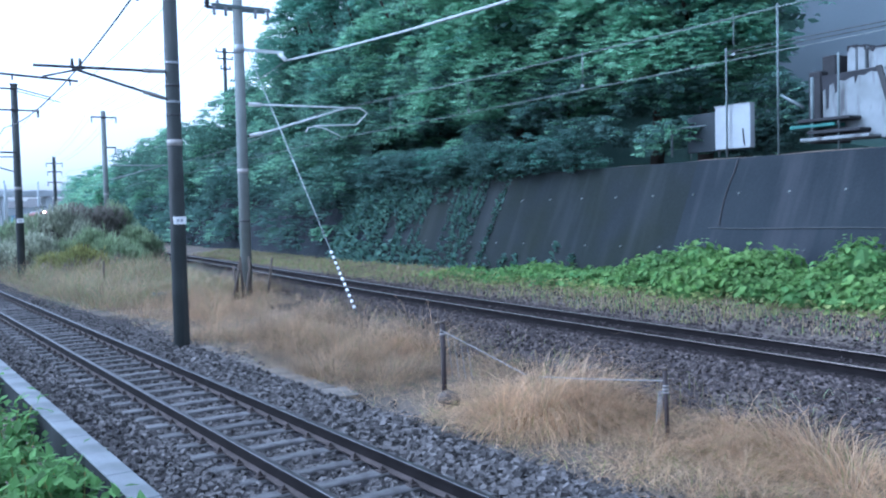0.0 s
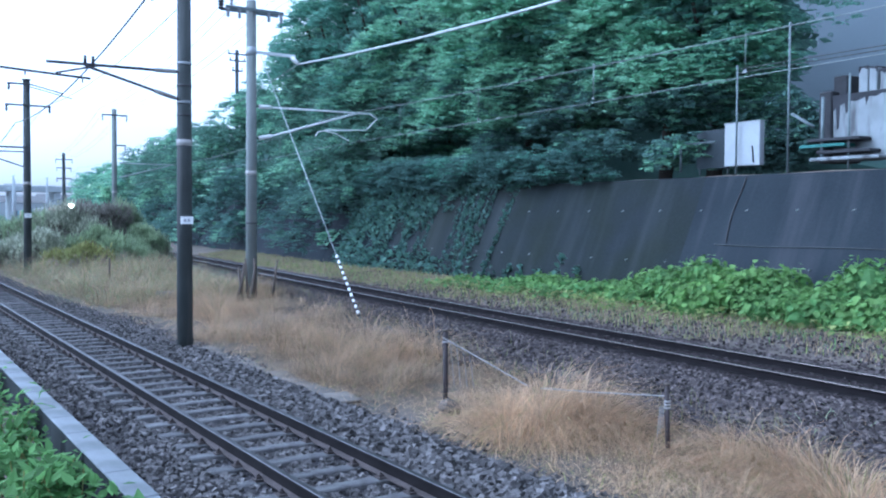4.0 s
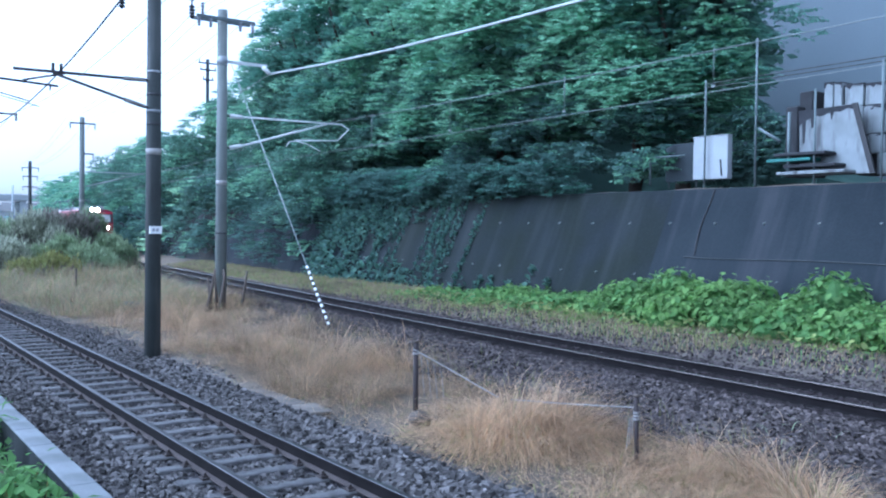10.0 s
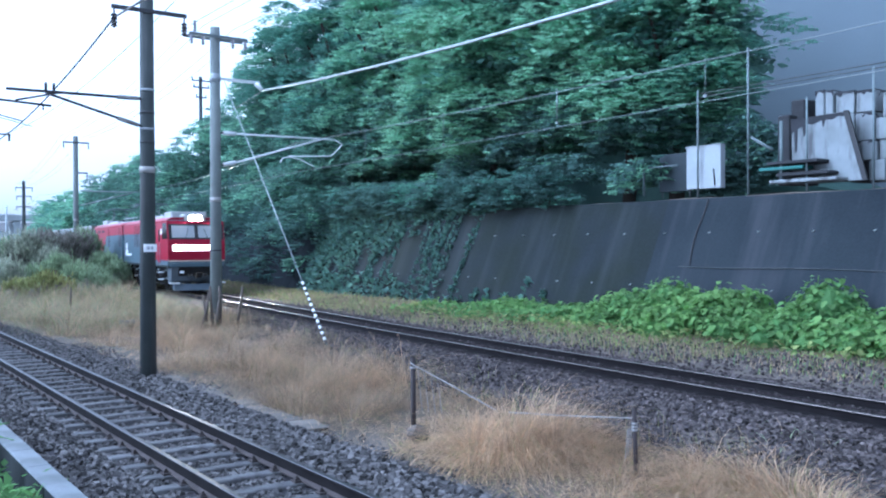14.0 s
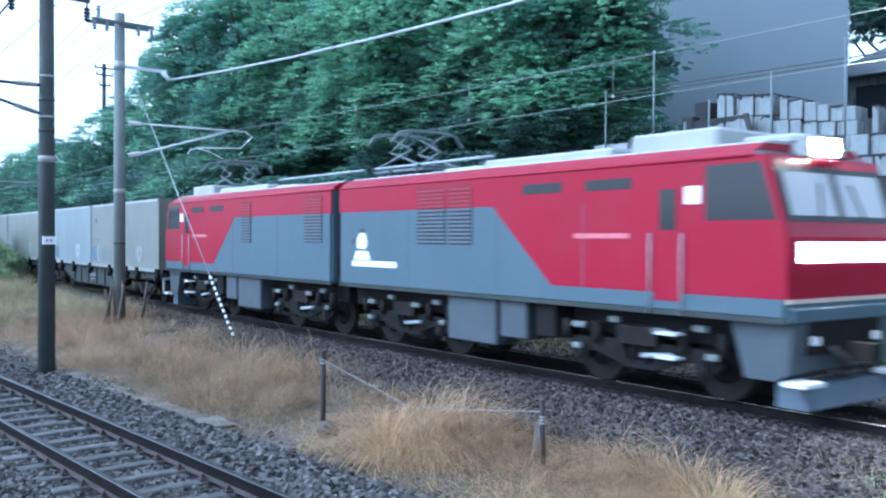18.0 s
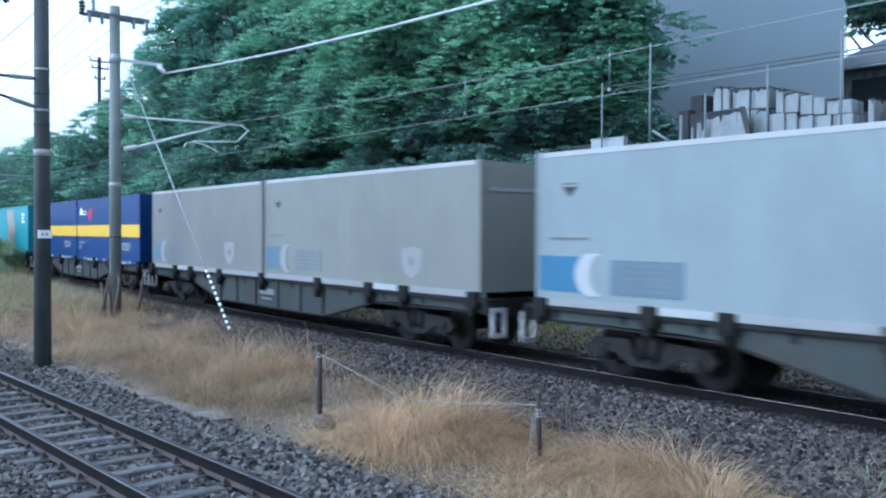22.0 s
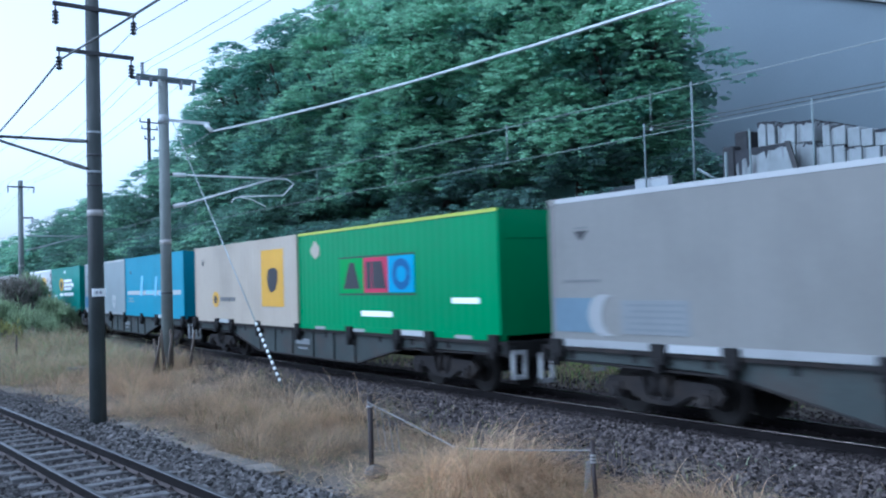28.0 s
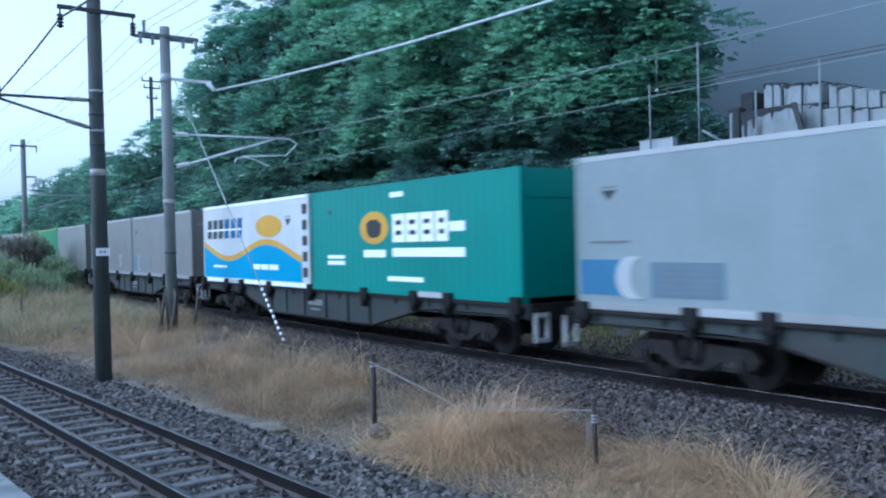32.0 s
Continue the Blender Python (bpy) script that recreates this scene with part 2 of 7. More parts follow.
def strew(name, proto_v, proto_f, places, mats, parent=None, indices=None):
    """Many copies of a small shape in one mesh; places: rows of x, y, z, turn, tilt, scale x, y, z."""
    pv = np.asarray(proto_v, float)
    k = len(pv)
    P = np.asarray(places, float)
    c, s = np.cos(P[:, 3]), np.sin(P[:, 3])
    ct, st = np.cos(P[:, 4]), np.sin(P[:, 4])
    v = pv[None, :, :] * P[:, None, 5:8]
    x, y, z = v[..., 0], v[..., 1], v[..., 2]
    y2, z2 = y * ct[:, None] - z * st[:, None], y * st[:, None] + z * ct[:, None]
    X = x * c[:, None] - y2 * s[:, None] + P[:, 0:1]
    Y = x * s[:, None] + y2 * c[:, None] + P[:, 1:2]
    Z = z2 + P[:, 2:3]
    V = np.stack([X, Y, Z], -1).reshape(-1, 3)
    F = (np.asarray(proto_f)[None] + (np.arange(len(P)) * k)[:, None, None]).reshape(-1, len(proto_f[0]))
    return raw_mesh(name, V, F, *mats, indices=indices)


# ---- the lie of the land ----
NEAR, GAUGE, FAR_Z = 4.22, 0.565, 0.2


def far_slope(y):
    return 0.055 + 0.045 * min(max((y - 5) / 25, 0), 1)


_ys = np.arange(-260.0, 900.0, 0.5)
_sl = np.array([far_slope(v) for v in _ys])
_xs = np.concatenate([[0], np.cumsum((_sl[1:] + _sl[:-1]) / 2 * 0.5)])
_xs += 13.0 - np.interp(11.0, _ys, _xs)
_ss = np.concatenate([[0], np.cumsum(np.sqrt(1 + _sl[1:] ** 2) * 0.5)])
_ss -= np.interp(0.0, _ys, _ss)


def far_x(y):
    return float(np.interp(y, _ys, _xs))


def far_at(s):
    """The far track's centre and its slope at s metres along it; s is 0 abreast of the camera."""
    y = float(np.interp(s, _ss, _ys))
    return far_x(y), y, far_slope(y)


def wall_x(y):
    """The foot of the retaining wall."""
    return 21.4 + 0.1 * max(0.0, y - 42)


def smooth01(a, b, v):
    t = min(max((v - a) / (b - a), 0), 1)
    return t * t * (3 - 2 * t)


def lie(x, y):
    """Height of the ground."""
    fx, wx = far_x(y), wall_x(y)
    z = -0.75 if x < 2.0 else -0.3
    if 2.0 <= x < 2.4:
        z = -0.75 + 0.45 * (x - 2.0) / 0.4
    z += 0.25 * smooth01(fx - 4.2, fx - 2.2, x)
    z += 0.2 * smooth01(fx + 2.0, wx - 0.5, x)
    if x > wx + 1.0:
        z += 3.9 * smooth01(wx + 1.0, wx + 2.2, x) + 5.0 * smooth01(wx + 10, wx + 60, x)
    if x < 0:
        z += 0.9 * smooth01(0, -3, x)
    return z + 0.04 * math.sin(x * 1.3 + y * 0.7) * math.sin(y * 0.9 - x * 0.4)


xs = np.unique(np.concatenate([np.linspace(-900, -40, 8), np.linspace(-30, 0, 7), np.arange(0.5, 32, 0.45), np.linspace(34, 120, 20), np.linspace(160, 900, 8)]))
ys = np.unique(np.concatenate([np.linspace(-500, -40, 8), np.arange(-30, 70, 1.0), np.arange(75, 260, 6.0), np.linspace(280, 1500, 14)]))
V = [(x, y, lie(x, y)) for y in ys for x in xs]
nx = len(xs)
Fq = [(j * nx + i, j * nx + i + 1, (j + 1) * nx + i + 1, (j + 1) * nx + i) for j in range(len(ys) - 1) for i in range(nx - 1)]
ground = new("ground", raw_mesh("ground", V, Fq, "dirt", smooth=True))
tagged(ground, "dry brown earth beside the railway tracks", "ground", kind="structure")


def bed(name, centre, z, half, foot, y0, y1, mat, label):
    """A ballast bed with sloped shoulders; its top is uneven."""
    us = [-foot, -half - 0.2, -half, -0.9, -0.45, 0, 0.45, 0.9, half, half + 0.2, foot]
    zs = [-0.2, -0.04, 0.01, 0.01, 0, -0.01, 0, 0.01, 0.01, -0.04, -0.2]
    yy = np.concatenate([np.arange(y0, 60, 0.5), np.arange(60, y1, 8.0)])
    V, F = [], []
    for y in yy:
        for u, dz in zip(us, zs):
            V.append((centre(y) + u, y, z + dz + 0.02 * noise.noise((u * 2, y * 1.7, 3.0))))
    k = len(us)
    for j in range(len(yy) - 1):
        F += [(j * k + i, j * k + i + 1, (j + 1) * k + i + 1, (j + 1) * k + i) for i in range(k - 1)]
    return tagged(new(name, raw_mesh(name, V, F, mat, smooth=True)), label, "ballast", kind="structure")


near_bed = bed("ballast_near", lambda y: NEAR, -0.22, 1.55, 1.95, -40, 400, "ballast", "grey-brown crushed stone ballast under the near track")
far_bed = bed("ballast_far", far_x, FAR_Z - 0.17, 1.6, 3.3, -60, 600, "ballast_far", "brownish crushed stone ballast under the far track")

# dark strip: brake dust, and the shade under wagons put into the colour
dust_bed = bed("ballast_dusty", far_x, FAR_Z - 0.163, 0.95, 1.3, -60, 600, "ballast_dust_shade", "stone ballast between the far rails, darkened by brake dust and painted shade")


# ---- tracks ----
def rail_mesh(name, centre, off, z, y0, y1, top_mat):
    """Foot, web and head, swept along the track."""
    outline = [(-0.068, -0.172), (0.068, -0.172), (0.068, -0.158), (0.014, -0.138), (0.011, -0.05), (0.034, -0.038), (0.034, -0.007), (0.026, 0.0), (-0.026, 0.0),
               (-0.034, -0.007), (-0.034, -0.038), (-0.011, -0.05), (-0.014, -0.138), (-0.068, -0.158)]
    if top_mat == "rail_top_far":
        # a head worn round
        outline[5:11] = [(0.034, -0.038), (0.034, -0.016), (0.027, -0.005), (0.011, 0.0), (-0.011, 0.0), (-0.027, -0.005), (-0.034, -0.016), (-0.034, -0.038)]
    yy = np.concatenate([np.arange(y0, 90, 3.0), np.arange(90, y1, 20.0)])
    V, F, I = [], [], []
    k = len(outline)
    for y in yy:
        V += [(centre(y) + off + u, y, z + w) for u, w in outline]
    for j in range(len(yy) - 1):
        for i in range(k):
            F.append((j * k + i, j * k + (i + 1) % k, (j + 1) * k + (i + 1) % k, (j + 1) * k + i))
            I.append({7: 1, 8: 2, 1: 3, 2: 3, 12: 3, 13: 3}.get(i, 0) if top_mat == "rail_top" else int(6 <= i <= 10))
    me = raw_mesh(name, V, F, "rail_side", top_mat, "rail_edge", "rail_foot", indices=I)
    me.polygons.foreach_set("use_smooth", [k == 1 and top_mat == "rail_top_far" for k in I])
    return me


track_near = tagged(thing("railway_track", "near railway track of worn steel rails on concrete sleepers", "railway track"), kind="structure")
track_far = tagged(thing("railway_track", "far railway track of dark rusty rails on ballast", "railway track"), kind="structure")
for tr, cx, z, top in ((track_near, lambda y: NEAR, 0.0, "rail_top"), (track_far, far_x, FAR_Z, "rail_top_far")):
    for off in (-GAUGE, GAUGE):
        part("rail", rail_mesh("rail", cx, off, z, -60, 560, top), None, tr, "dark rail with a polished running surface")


def sleeper_mesh(name):
    bm = bmesh.new()
    v = bm_box(bm, -1.0, 1.0, -0.115, 0.115, -0.16, 0.0)
    for q in v:
        if q.co.z > -0.01:
            q.co.y *= 0.8
            q.co.z -= 0.02 * (1 - min(1, abs(q.co.x)))
    bevel(bm, 0.015)
    return mesh_of(name, bm, "sleeper")


sl = sleeper_mesh("sleeper")
for i in range(126):
    y = -13.92 + i * 0.62
    ob = part("sleeper", sl, None, track_near)
    ob.location = (NEAR + random.uniform(-0.02, 0.02), y, -0.166 + random.uniform(-0.014, 0.008))
    ob.rotation_euler = (random.uniform(-0.02, 0.02), random.uniform(-0.008, 0.008), random.uniform(-0.025, 0.025))
for i in range(126):
    y = -13.92 + i * 0.62
    ob = part("sleeper", sl, None, track_far)
    ob.location = (far_x(y), y, FAR_Z - 0.172 + random.uniform(-0.01, 0.006))
    ob.rotation_euler = (0, 0, -math.atan(far_slope(y)))

bm = bmesh.new()
bm_box(bm, -0.05, 0.05, -0.06, 0.06, 0.0, 0.022)
bm_box(bm, -0.03, 0.03, -0.025, 0.025, 0.02, 0.045)
bm_bar(bm, (0, 0, 0.04), (0, 0, 0.075), 0.018, 0.018, 6)
clip = mesh_of("rail_clip", bm, "rail_foot")
for i in range(28, 98):
    for off in (-GAUGE - 0.1, -GAUGE + 0.1, GAUGE - 0.1, GAUGE + 0.1):
        ob = part("rail_clip", clip, None, track_near)
        ob.location = (NEAR + off, -13.92 + i * 0.62, -0.172)

# ---- concrete kerb beside the near track ----
kerb = tagged(thing("kerb", "pale concrete kerb blocks in a row along the near track", "kerb"), kind="structure")
bm = bmesh.new()
bm_box(bm, -0.14, 0.14, -0.497, 0.497, -0.75, 0.0)
bevel(bm, 0.012)
# the left face, below its top edge, takes the darker material
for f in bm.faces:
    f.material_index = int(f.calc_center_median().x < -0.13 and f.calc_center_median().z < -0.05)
kb = mesh_of("block", bm, "kerb", "kerb_side_dark")
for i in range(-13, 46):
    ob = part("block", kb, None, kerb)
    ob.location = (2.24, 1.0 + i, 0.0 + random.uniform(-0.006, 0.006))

# ---- retaining wall ----
WALL_H = 3.85
wall = tagged(thing("wall_retaining", "sloping dark concrete retaining wall streaked with damp", "retaining wall"), kind="structure")
M["wall_face"] = material("wall_face", (0.024, 0.029, 0.034), 0.9, second=(0.015, 0.019, 0.0235), scale=0.3, fine=14, bump=0.3, vary=0.2, stain=(0.062, 0.064, 0.072), stain_scale=(0.05, 0.5, 0.05), stain_amount=0.5, dist=0.02, spec=0.1)
M["wall_moss"] = material("wall_moss", (0.022, 0.026, 0.029), 0.95, second=(0.019, 0.023, 0.02), scale=0.5, fine=14, bump=0.4, vary=0.25, stain=(0.045, 0.05, 0.052), stain_scale=(0.05, 0.5, 0.05), stain_amount=0.4, dist=0.02, spec=0.05)
M["glass_pane"] = material("glass_pane", (0.03, 0.035, 0.04), 0.1, vary=0.05, bump=0.0)


def wall_point(y, h, out=0.0):
    """On the sloping face, h metres up from the foot."""
    x = wall_x(y)
    return (x + 0.45 * h - out, y, 0.15 + h)


def wall_run(y0, y1, mat="wall_face"):
    V, F = [], []
    yy = np.arange(y0, y1 + 0.1, 2.0)
    hs = [-0.6, 0, 0.8, 1.6, 2.4, 3.2, WALL_H]
    for y in yy:
        for h in hs:
            V.append(wall_point(y, h))
        V.append((wall_x(y) + 0.45 * WALL_H + 0.45, y, 0.15 + WALL_H))
        V.append((wall_x(y) + 0.45 * WALL_H + 0.45, y, -0.6))
    k = len(hs) + 2
    for j in range(len(yy) - 1):
        F += [(j * k + i, j * k + (i + 1) % k, (j + 1) * k + (i + 1) % k, (j + 1) * k + i) for i in range(k)]
    F += [tuple(range(k)), tuple(range((len(yy) - 1) * k, len(yy) * k))[::-1]]
    return raw_mesh("face", V, F, mat)


for a in range(-30, 130, 10):
    part("panel", wall_run(a + 0.012, a + 9.988, "wall_moss" if a in (20, 30) else "wall_face"), None, wall)
bm = bmesh.new()
bm_bar(bm, (-0.07, 0, 0.0), (0.02, 0, 0.02), 0.024, n=8)
pipe = mesh_of("weep_pipe", bm, "pole_light")
for row, (h, shift) in enumerate(((2.75, 0.0), (1.1, 0.8))):
    for i in range(22):
        y = 4 + shift + i * 1.75
        ob = part("weep_pipe", pipe, None, wall)
        ob.location = wall_point(y, h)

# ---- overhead line poles ----
def pole(x, y, z, h, r0, r1, mat, label, bands=()):
    t = thing("catenary_pole", label, "utility pole", pose(x, y, z), "poles along the tracks")
    bm = bmesh.new()
    bm_bar(bm, (0, 0, -0.5), (0, 0, h), r0, r1, 20)
    part("mast", bm, mat, t)
    for bz, bh, bmat in bands:
        bm = bmesh.new()
        r = r0 + (r1 - r0) * bz / h + 0.008
        bm_bar(bm, (0, 0, bz - bh / 2), (0, 0, bz + bh / 2), r, r, 20)
        part("band", bm, bmat, t)
    return t


POLES = "poles along the tracks"
pole_a = pole(5.92, 19.2, -0.25, 9.0, 0.172, 0.135, "pole_dark", "dark weathered concrete catenary pole between the tracks", ((4.42, 0.13, "concrete"), (6.09, 0.05, "galvanised"), (5.27, 0.05, "galvanised"), (5.62, 0.05, "steel_dark"), (5.0, 0.04, "steel_dark")))
pole_b = pole(11.52, 29.85, -0.2, 10.2, 0.20, 0.165, "pole_light", "pale grey concrete catenary pole beside the far track", ((4.32, 0.16, "concrete"), (8.47, 0.3, "galvanised"), (2.6, 0.05, "steel_dark")))
pole_c = pole(7.02, 47.3, -0.25, 9.3, 0.19, 0.15, "pole_dark", "dark concrete catenary pole by the near track", ((4.4, 0.14, "concrete"),))
pole_d = pole(15.18, 65.0, -0.1, 10.1, 0.19, 0.16, "pole_light", "distant grey concrete catenary pole", ((4.4, 0.14, "concrete"),))
pole_e = pole(18.86, 103.0, 0.0, 9.3, 0.2, 0.16, "pole_dark", "distant dark concrete catenary pole")


def bar_part(owner, name, a, b, r, mat, label="", n=8):
    bm = bmesh.new()
    bm_bar(bm, a, b, r, r, n)
    return part(name, bm, mat, owner, label)


def insulator(owner, x, y, z, h=0.3, mat="porcelain"):
    bm = bmesh.new()
    k = 4
    for i in range(k):
        bm_bar(bm, (x, y, z - h * i / k), (x, y, z - h * (i + 0.55) / k), 0.05, 0.075, 10)
        bm_bar(bm, (x, y, z - h * (i + 0.55) / k), (x, y, z - h * (i + 1) / k), 0.03, 0.03, 8)
    return part("insulator", bm, mat, owner)


def number_plate(owner, z, r, w=0.22, h=0.13):
    bm = bmesh.new()
    bm_box(bm, -w / 2, w / 2, -r - 0.02, -r + 0.02, z - h / 2, z + h / 2)
    pl = part("number_plate", bm, "white_paint", owner, "small white plate")
    for i in range(2):
        bm = bmesh.new()
        bm_box(bm, -w * 0.28 + i * w * 0.3, -w * 0.28 + i * w * 0.3 + w * 0.2, -r - 0.024, -r - 0.018, z - h * 0.2, z + h * 0.2)
        part("marking", bm, "faint_ink", pl)


M["faint_ink"] = material("faint_ink", (0.35, 0.36, 0.40), 0.6, bump=0.0)
# near pole: two cross-arms, cantilever, plate
for z, xl, xr in ((8.65, -0.82, 0.86), (7.72, -0.76, 0.80)):
    bm = bmesh.new()
    bm_box(bm, xl, xr, -0.19, -0.12, z - 0.04, z + 0.04)
    part("crossarm", bm, "steel_dark", pole_a)
    for x in (xl + 0.05, xr - 0.05):
        bar_part(pole_a, "hanger", (x, -0.155, z), (x, -0.155, z - 0.16), 0.018, "steel_dark")
        insulator(pole_a, x, -0.155, z - 0.15, 0.28, "steel_dark")
bar_part(pole_a, "cantilever_tube", (-0.15, -0.05, 5.9), (-2.72, -0.05, 5.87), 0.03, "steel_dark")
bar_part(pole_a, "cantilever_strut", (-0.15, -0.05, 5.33), (-2.0, -0.05, 5.85), 0.028, "steel_dark")
bar_part(pole_a, "steady_arm", (-1.72, -0.05, 5.88), (-2.55, -0.05, 5.66), 0.02, "steel_dark")
bar_part(pole_a, "registration_tube", (-1.9, -0.05, 5.6), (-4.7, -0.05, 5.74), 0.024, "steel_dark")
for x, z in ((-2.05, 5.6), (-3.1, 5.66)):
    bar_part(pole_a, "clamp", (x, -0.05, z), (x, -0.05, z - 0.1), 0.016, "steel_dark")
bar_part(pole_a, "cantilever_insulator", (-0.2, -0.05, 5.9), (-0.62, -0.05, 5.895), 0.045, "concrete")
bar_part(pole_a, "cantilever_insulator", (-0.2, -0.05, 5.345), (-0.62, -0.05, 5.46), 0.045, "concrete")
for x in (-1.85, -2.0):
    bar_part(pole_a, "clamp", (x, -0.05, 5.88), (x, -0.05, 6.05), 0.03, "steel_dark")
number_plate(pole_a, 2.78, 0.165, 0.26, 0.16)
# far-side pole: top arms, feeder bracket, cantilever frame, guy
for dy in (-0.22, 0.22):
    bm = bmesh.new()
    bm_box(bm, -0.98, 1.08, dy - 0.04, dy + 0.04, 9.8, 9.9)
    part("crossarm", bm, "fence_grey", pole_b)
for x in (-0.9, -0.5, 0.55, 1.0):
    insulator(pole_b, x, -0.22, 9.8, 0.3, "faint_ink")
insulator(pole_b, -0.7, 0.0, 10.35, 0.4, "faint_ink")
bm = bmesh.new()
bm_box(bm, 0.15, 1.62, -0.04, 0.04, 8.42, 8.52)
part("feeder_bracket", bm, "steel_pale", pole_b)
bar_part(pole_b, "feeder_insulator", (1.45, -0.05, 8.42), (1.66, -0.15, 8.2), 0.08, "porcelain")
bar_part(pole_b, "cantilever_tube", (0.4, 0, 6.62), (4.6, 0, 6.66), 0.032, "steel_pale")
bar_part(pole_b, "cantilever_strut", (0.4, 0, 5.53), (4.05, 0, 6.64), 0.036, "steel_pale")
bar_part(pole_b, "registration_tube", (2.75, 0, 5.95), (4.45, 0, 6.05), 0.024, "steel_pale")
bar_part(pole_b, "drop_tube", (4.45, 0, 6.05), (4.92, 0, 6.5), 0.024, "steel_pale")
bar_part(pole_b, "drop_tube", (4.92, 0, 6.5), (4.6, 0, 6.66), 0.024, "steel_pale")
bm = bmesh.new()
bm_tube(bm, [(2.4, 0, 5.72), (2.5, 0, 5.88), (2.75, 0, 5.93), (3.2, 0, 5.86), (3.75, 0, 5.62)], 0.02)
part("steady_arm", bm, "steel_pale", pole_b)
for z in (6.62, 5.53):
    bar_part(pole_b, "cantilever_insulator", (0.28, 0, z), (0.72, 0, z + (0.0 if z > 6 else 0.1)), 0.075, "porcelain", "white porcelain insulator")
    bar_part(pole_b, "bracket", (0.1, 0, z), (0.35, 0, z), 0.03, "steel_dark")
# left pole
for z, xl, xr in ((9.1, -0.85, 0.1), (8.1, -0.95, 1.05), (6.1, -1.6, 0.1)):
    bm = bmesh.new()
    bm_box(bm, xl, xr, -0.2, -0.14, z - 0.04, z + 0.04)
    part("crossarm", bm, "steel_dark", pole_c)
    insulator(pole_c, xl + 0.06, -0.17, z - 0.02, 0.3, "steel_dark")
    insulator(pole_c, xr - 0.06, -0.17, z - 0.02, 0.3, "steel_dark")
bar_part(pole_c, "line_arm", (0.1, 0, 9.15), (1.55, -0.4, 8.75), 0.03, "steel_dark")
bar_part(pole_c, "line_arm", (0.1, 0, 9.02), (2.1, 0.2, 8.6), 0.022, "steel_dark")
bar_part(pole_c, "cap", (0, 0, 9.3), (0, 0, 9.36), 0.2, "steel_dark", n=14)
bar_part(pole_c, "cantilever_tube", (-0.15, 0, 5.9), (-2.9, 0, 5.9), 0.03, "steel_dark")
bar_part(pole_c, "cantilever_strut", (-0.15, 0, 5.2), (-2.2, 0, 5.85), 0.03, "steel_dark")
number_plate(pole_c, 2.87, 0.18, 0.3, 0.2)
for po, zs in ((pole_d, (9.65, 7.6)), (pole_e, (8.6, 7.7, 6.6))):
    for z in zs:
        w = 0.85 if z > 8 else 0.75
        bm = bmesh.new()
        bm_box(bm, -w if z != 7.6 else 0.1, w, -0.2, -0.12, z - 0.05, z + 0.05)
        part("crossarm", bm, "steel_dark", po)
        insulator(po, w - 0.05, -0.16, z, 0.4, "faint_ink")
        if z != 7.6:
            insulator(po, -w + 0.05, -0.16, z, 0.4, "faint_ink")
bar_part(pole_d, "cantilever_tube", (0.3, 0, 6.4), (4.2, 0, 6.4), 0.04, "galvanised")
bar_part(pole_d, "cantilever_strut", (0.3, 0, 5.4), (3.8, 0, 6.35), 0.04, "galvanised")


bank_pole = thing("utility_pole", "dark wooden utility pole standing among the trees on the bank", "utility pole", pose(29.5, 80.0, 8.6), POLES)
bar_part(bank_pole, "mast", (0, 0, -1.5), (0, 0, 9.2), 0.16, "pole_dark", n=12)
for z, w in ((8.8, 0.9), (8.2, 0.75), (7.3, 0.5)):
    bm = bmesh.new()
    bm_box(bm, -w, w, -0.2, -0.12, z - 0.06, z + 0.06)
    part("crossarm", bm, "steel_dark", bank_pole)
    for x in (-w + 0.08, w - 0.08):
        insulator(bank_pole, x, -0.16, z + 0.3, 0.3, "steel_dark")


# ---- wires ----
def wire(label, pts, r, mat, name="overhead_wire"):
    bm = bmesh.new()
    bm_tube(bm, pts, r, 6)
    ob = new(name, mesh_of(name, bm, mat))
    return tagged(ob, label, "wire", group="overhead wires")


def span(a, b, sag, n=12):
    a, b = Vector(a), Vector(b)
    return [a.lerp(b, i / n) - Vector((0, 0, sag * 4 * (i / n) * (1 - i / n))) for i in range(n + 1)]


def chain(supports, sag):
    pts = []
    for a, b in zip(supports, supports[1:]):
        pts += span(a, b, sag)[0 if not pts else 1:]
    return pts


SUP = (-22.0, 29.85, 65.0, 103.0, 150.0, 210.0)
wire("pale twisted feeder cable above the far track", chain([(10.2, -22, 8.0), (13.19, 29.7, 7.98)], 1.05), 0.035, "wire_bright")
wire("thin feeder cable running on along the wooded bank", chain([(13.19, 29.7, 7.98), (16.8, 64.9, 7.6), (20.4, 103, 7.9), (26, 150, 8)], 0.45), 0.012, "wire_mid")
mess = wire("thin messenger wire above the far track", chain([(far_x(y), y, 6.25 if y != -22 else 6.3) for y in SUP], 0.42), 0.010, "wire_mid")
wire("thin contact wire above the far track", chain([(far_x(y), y, 5.2) for y in SUP], 0.06), 0.008, "wire_mid")
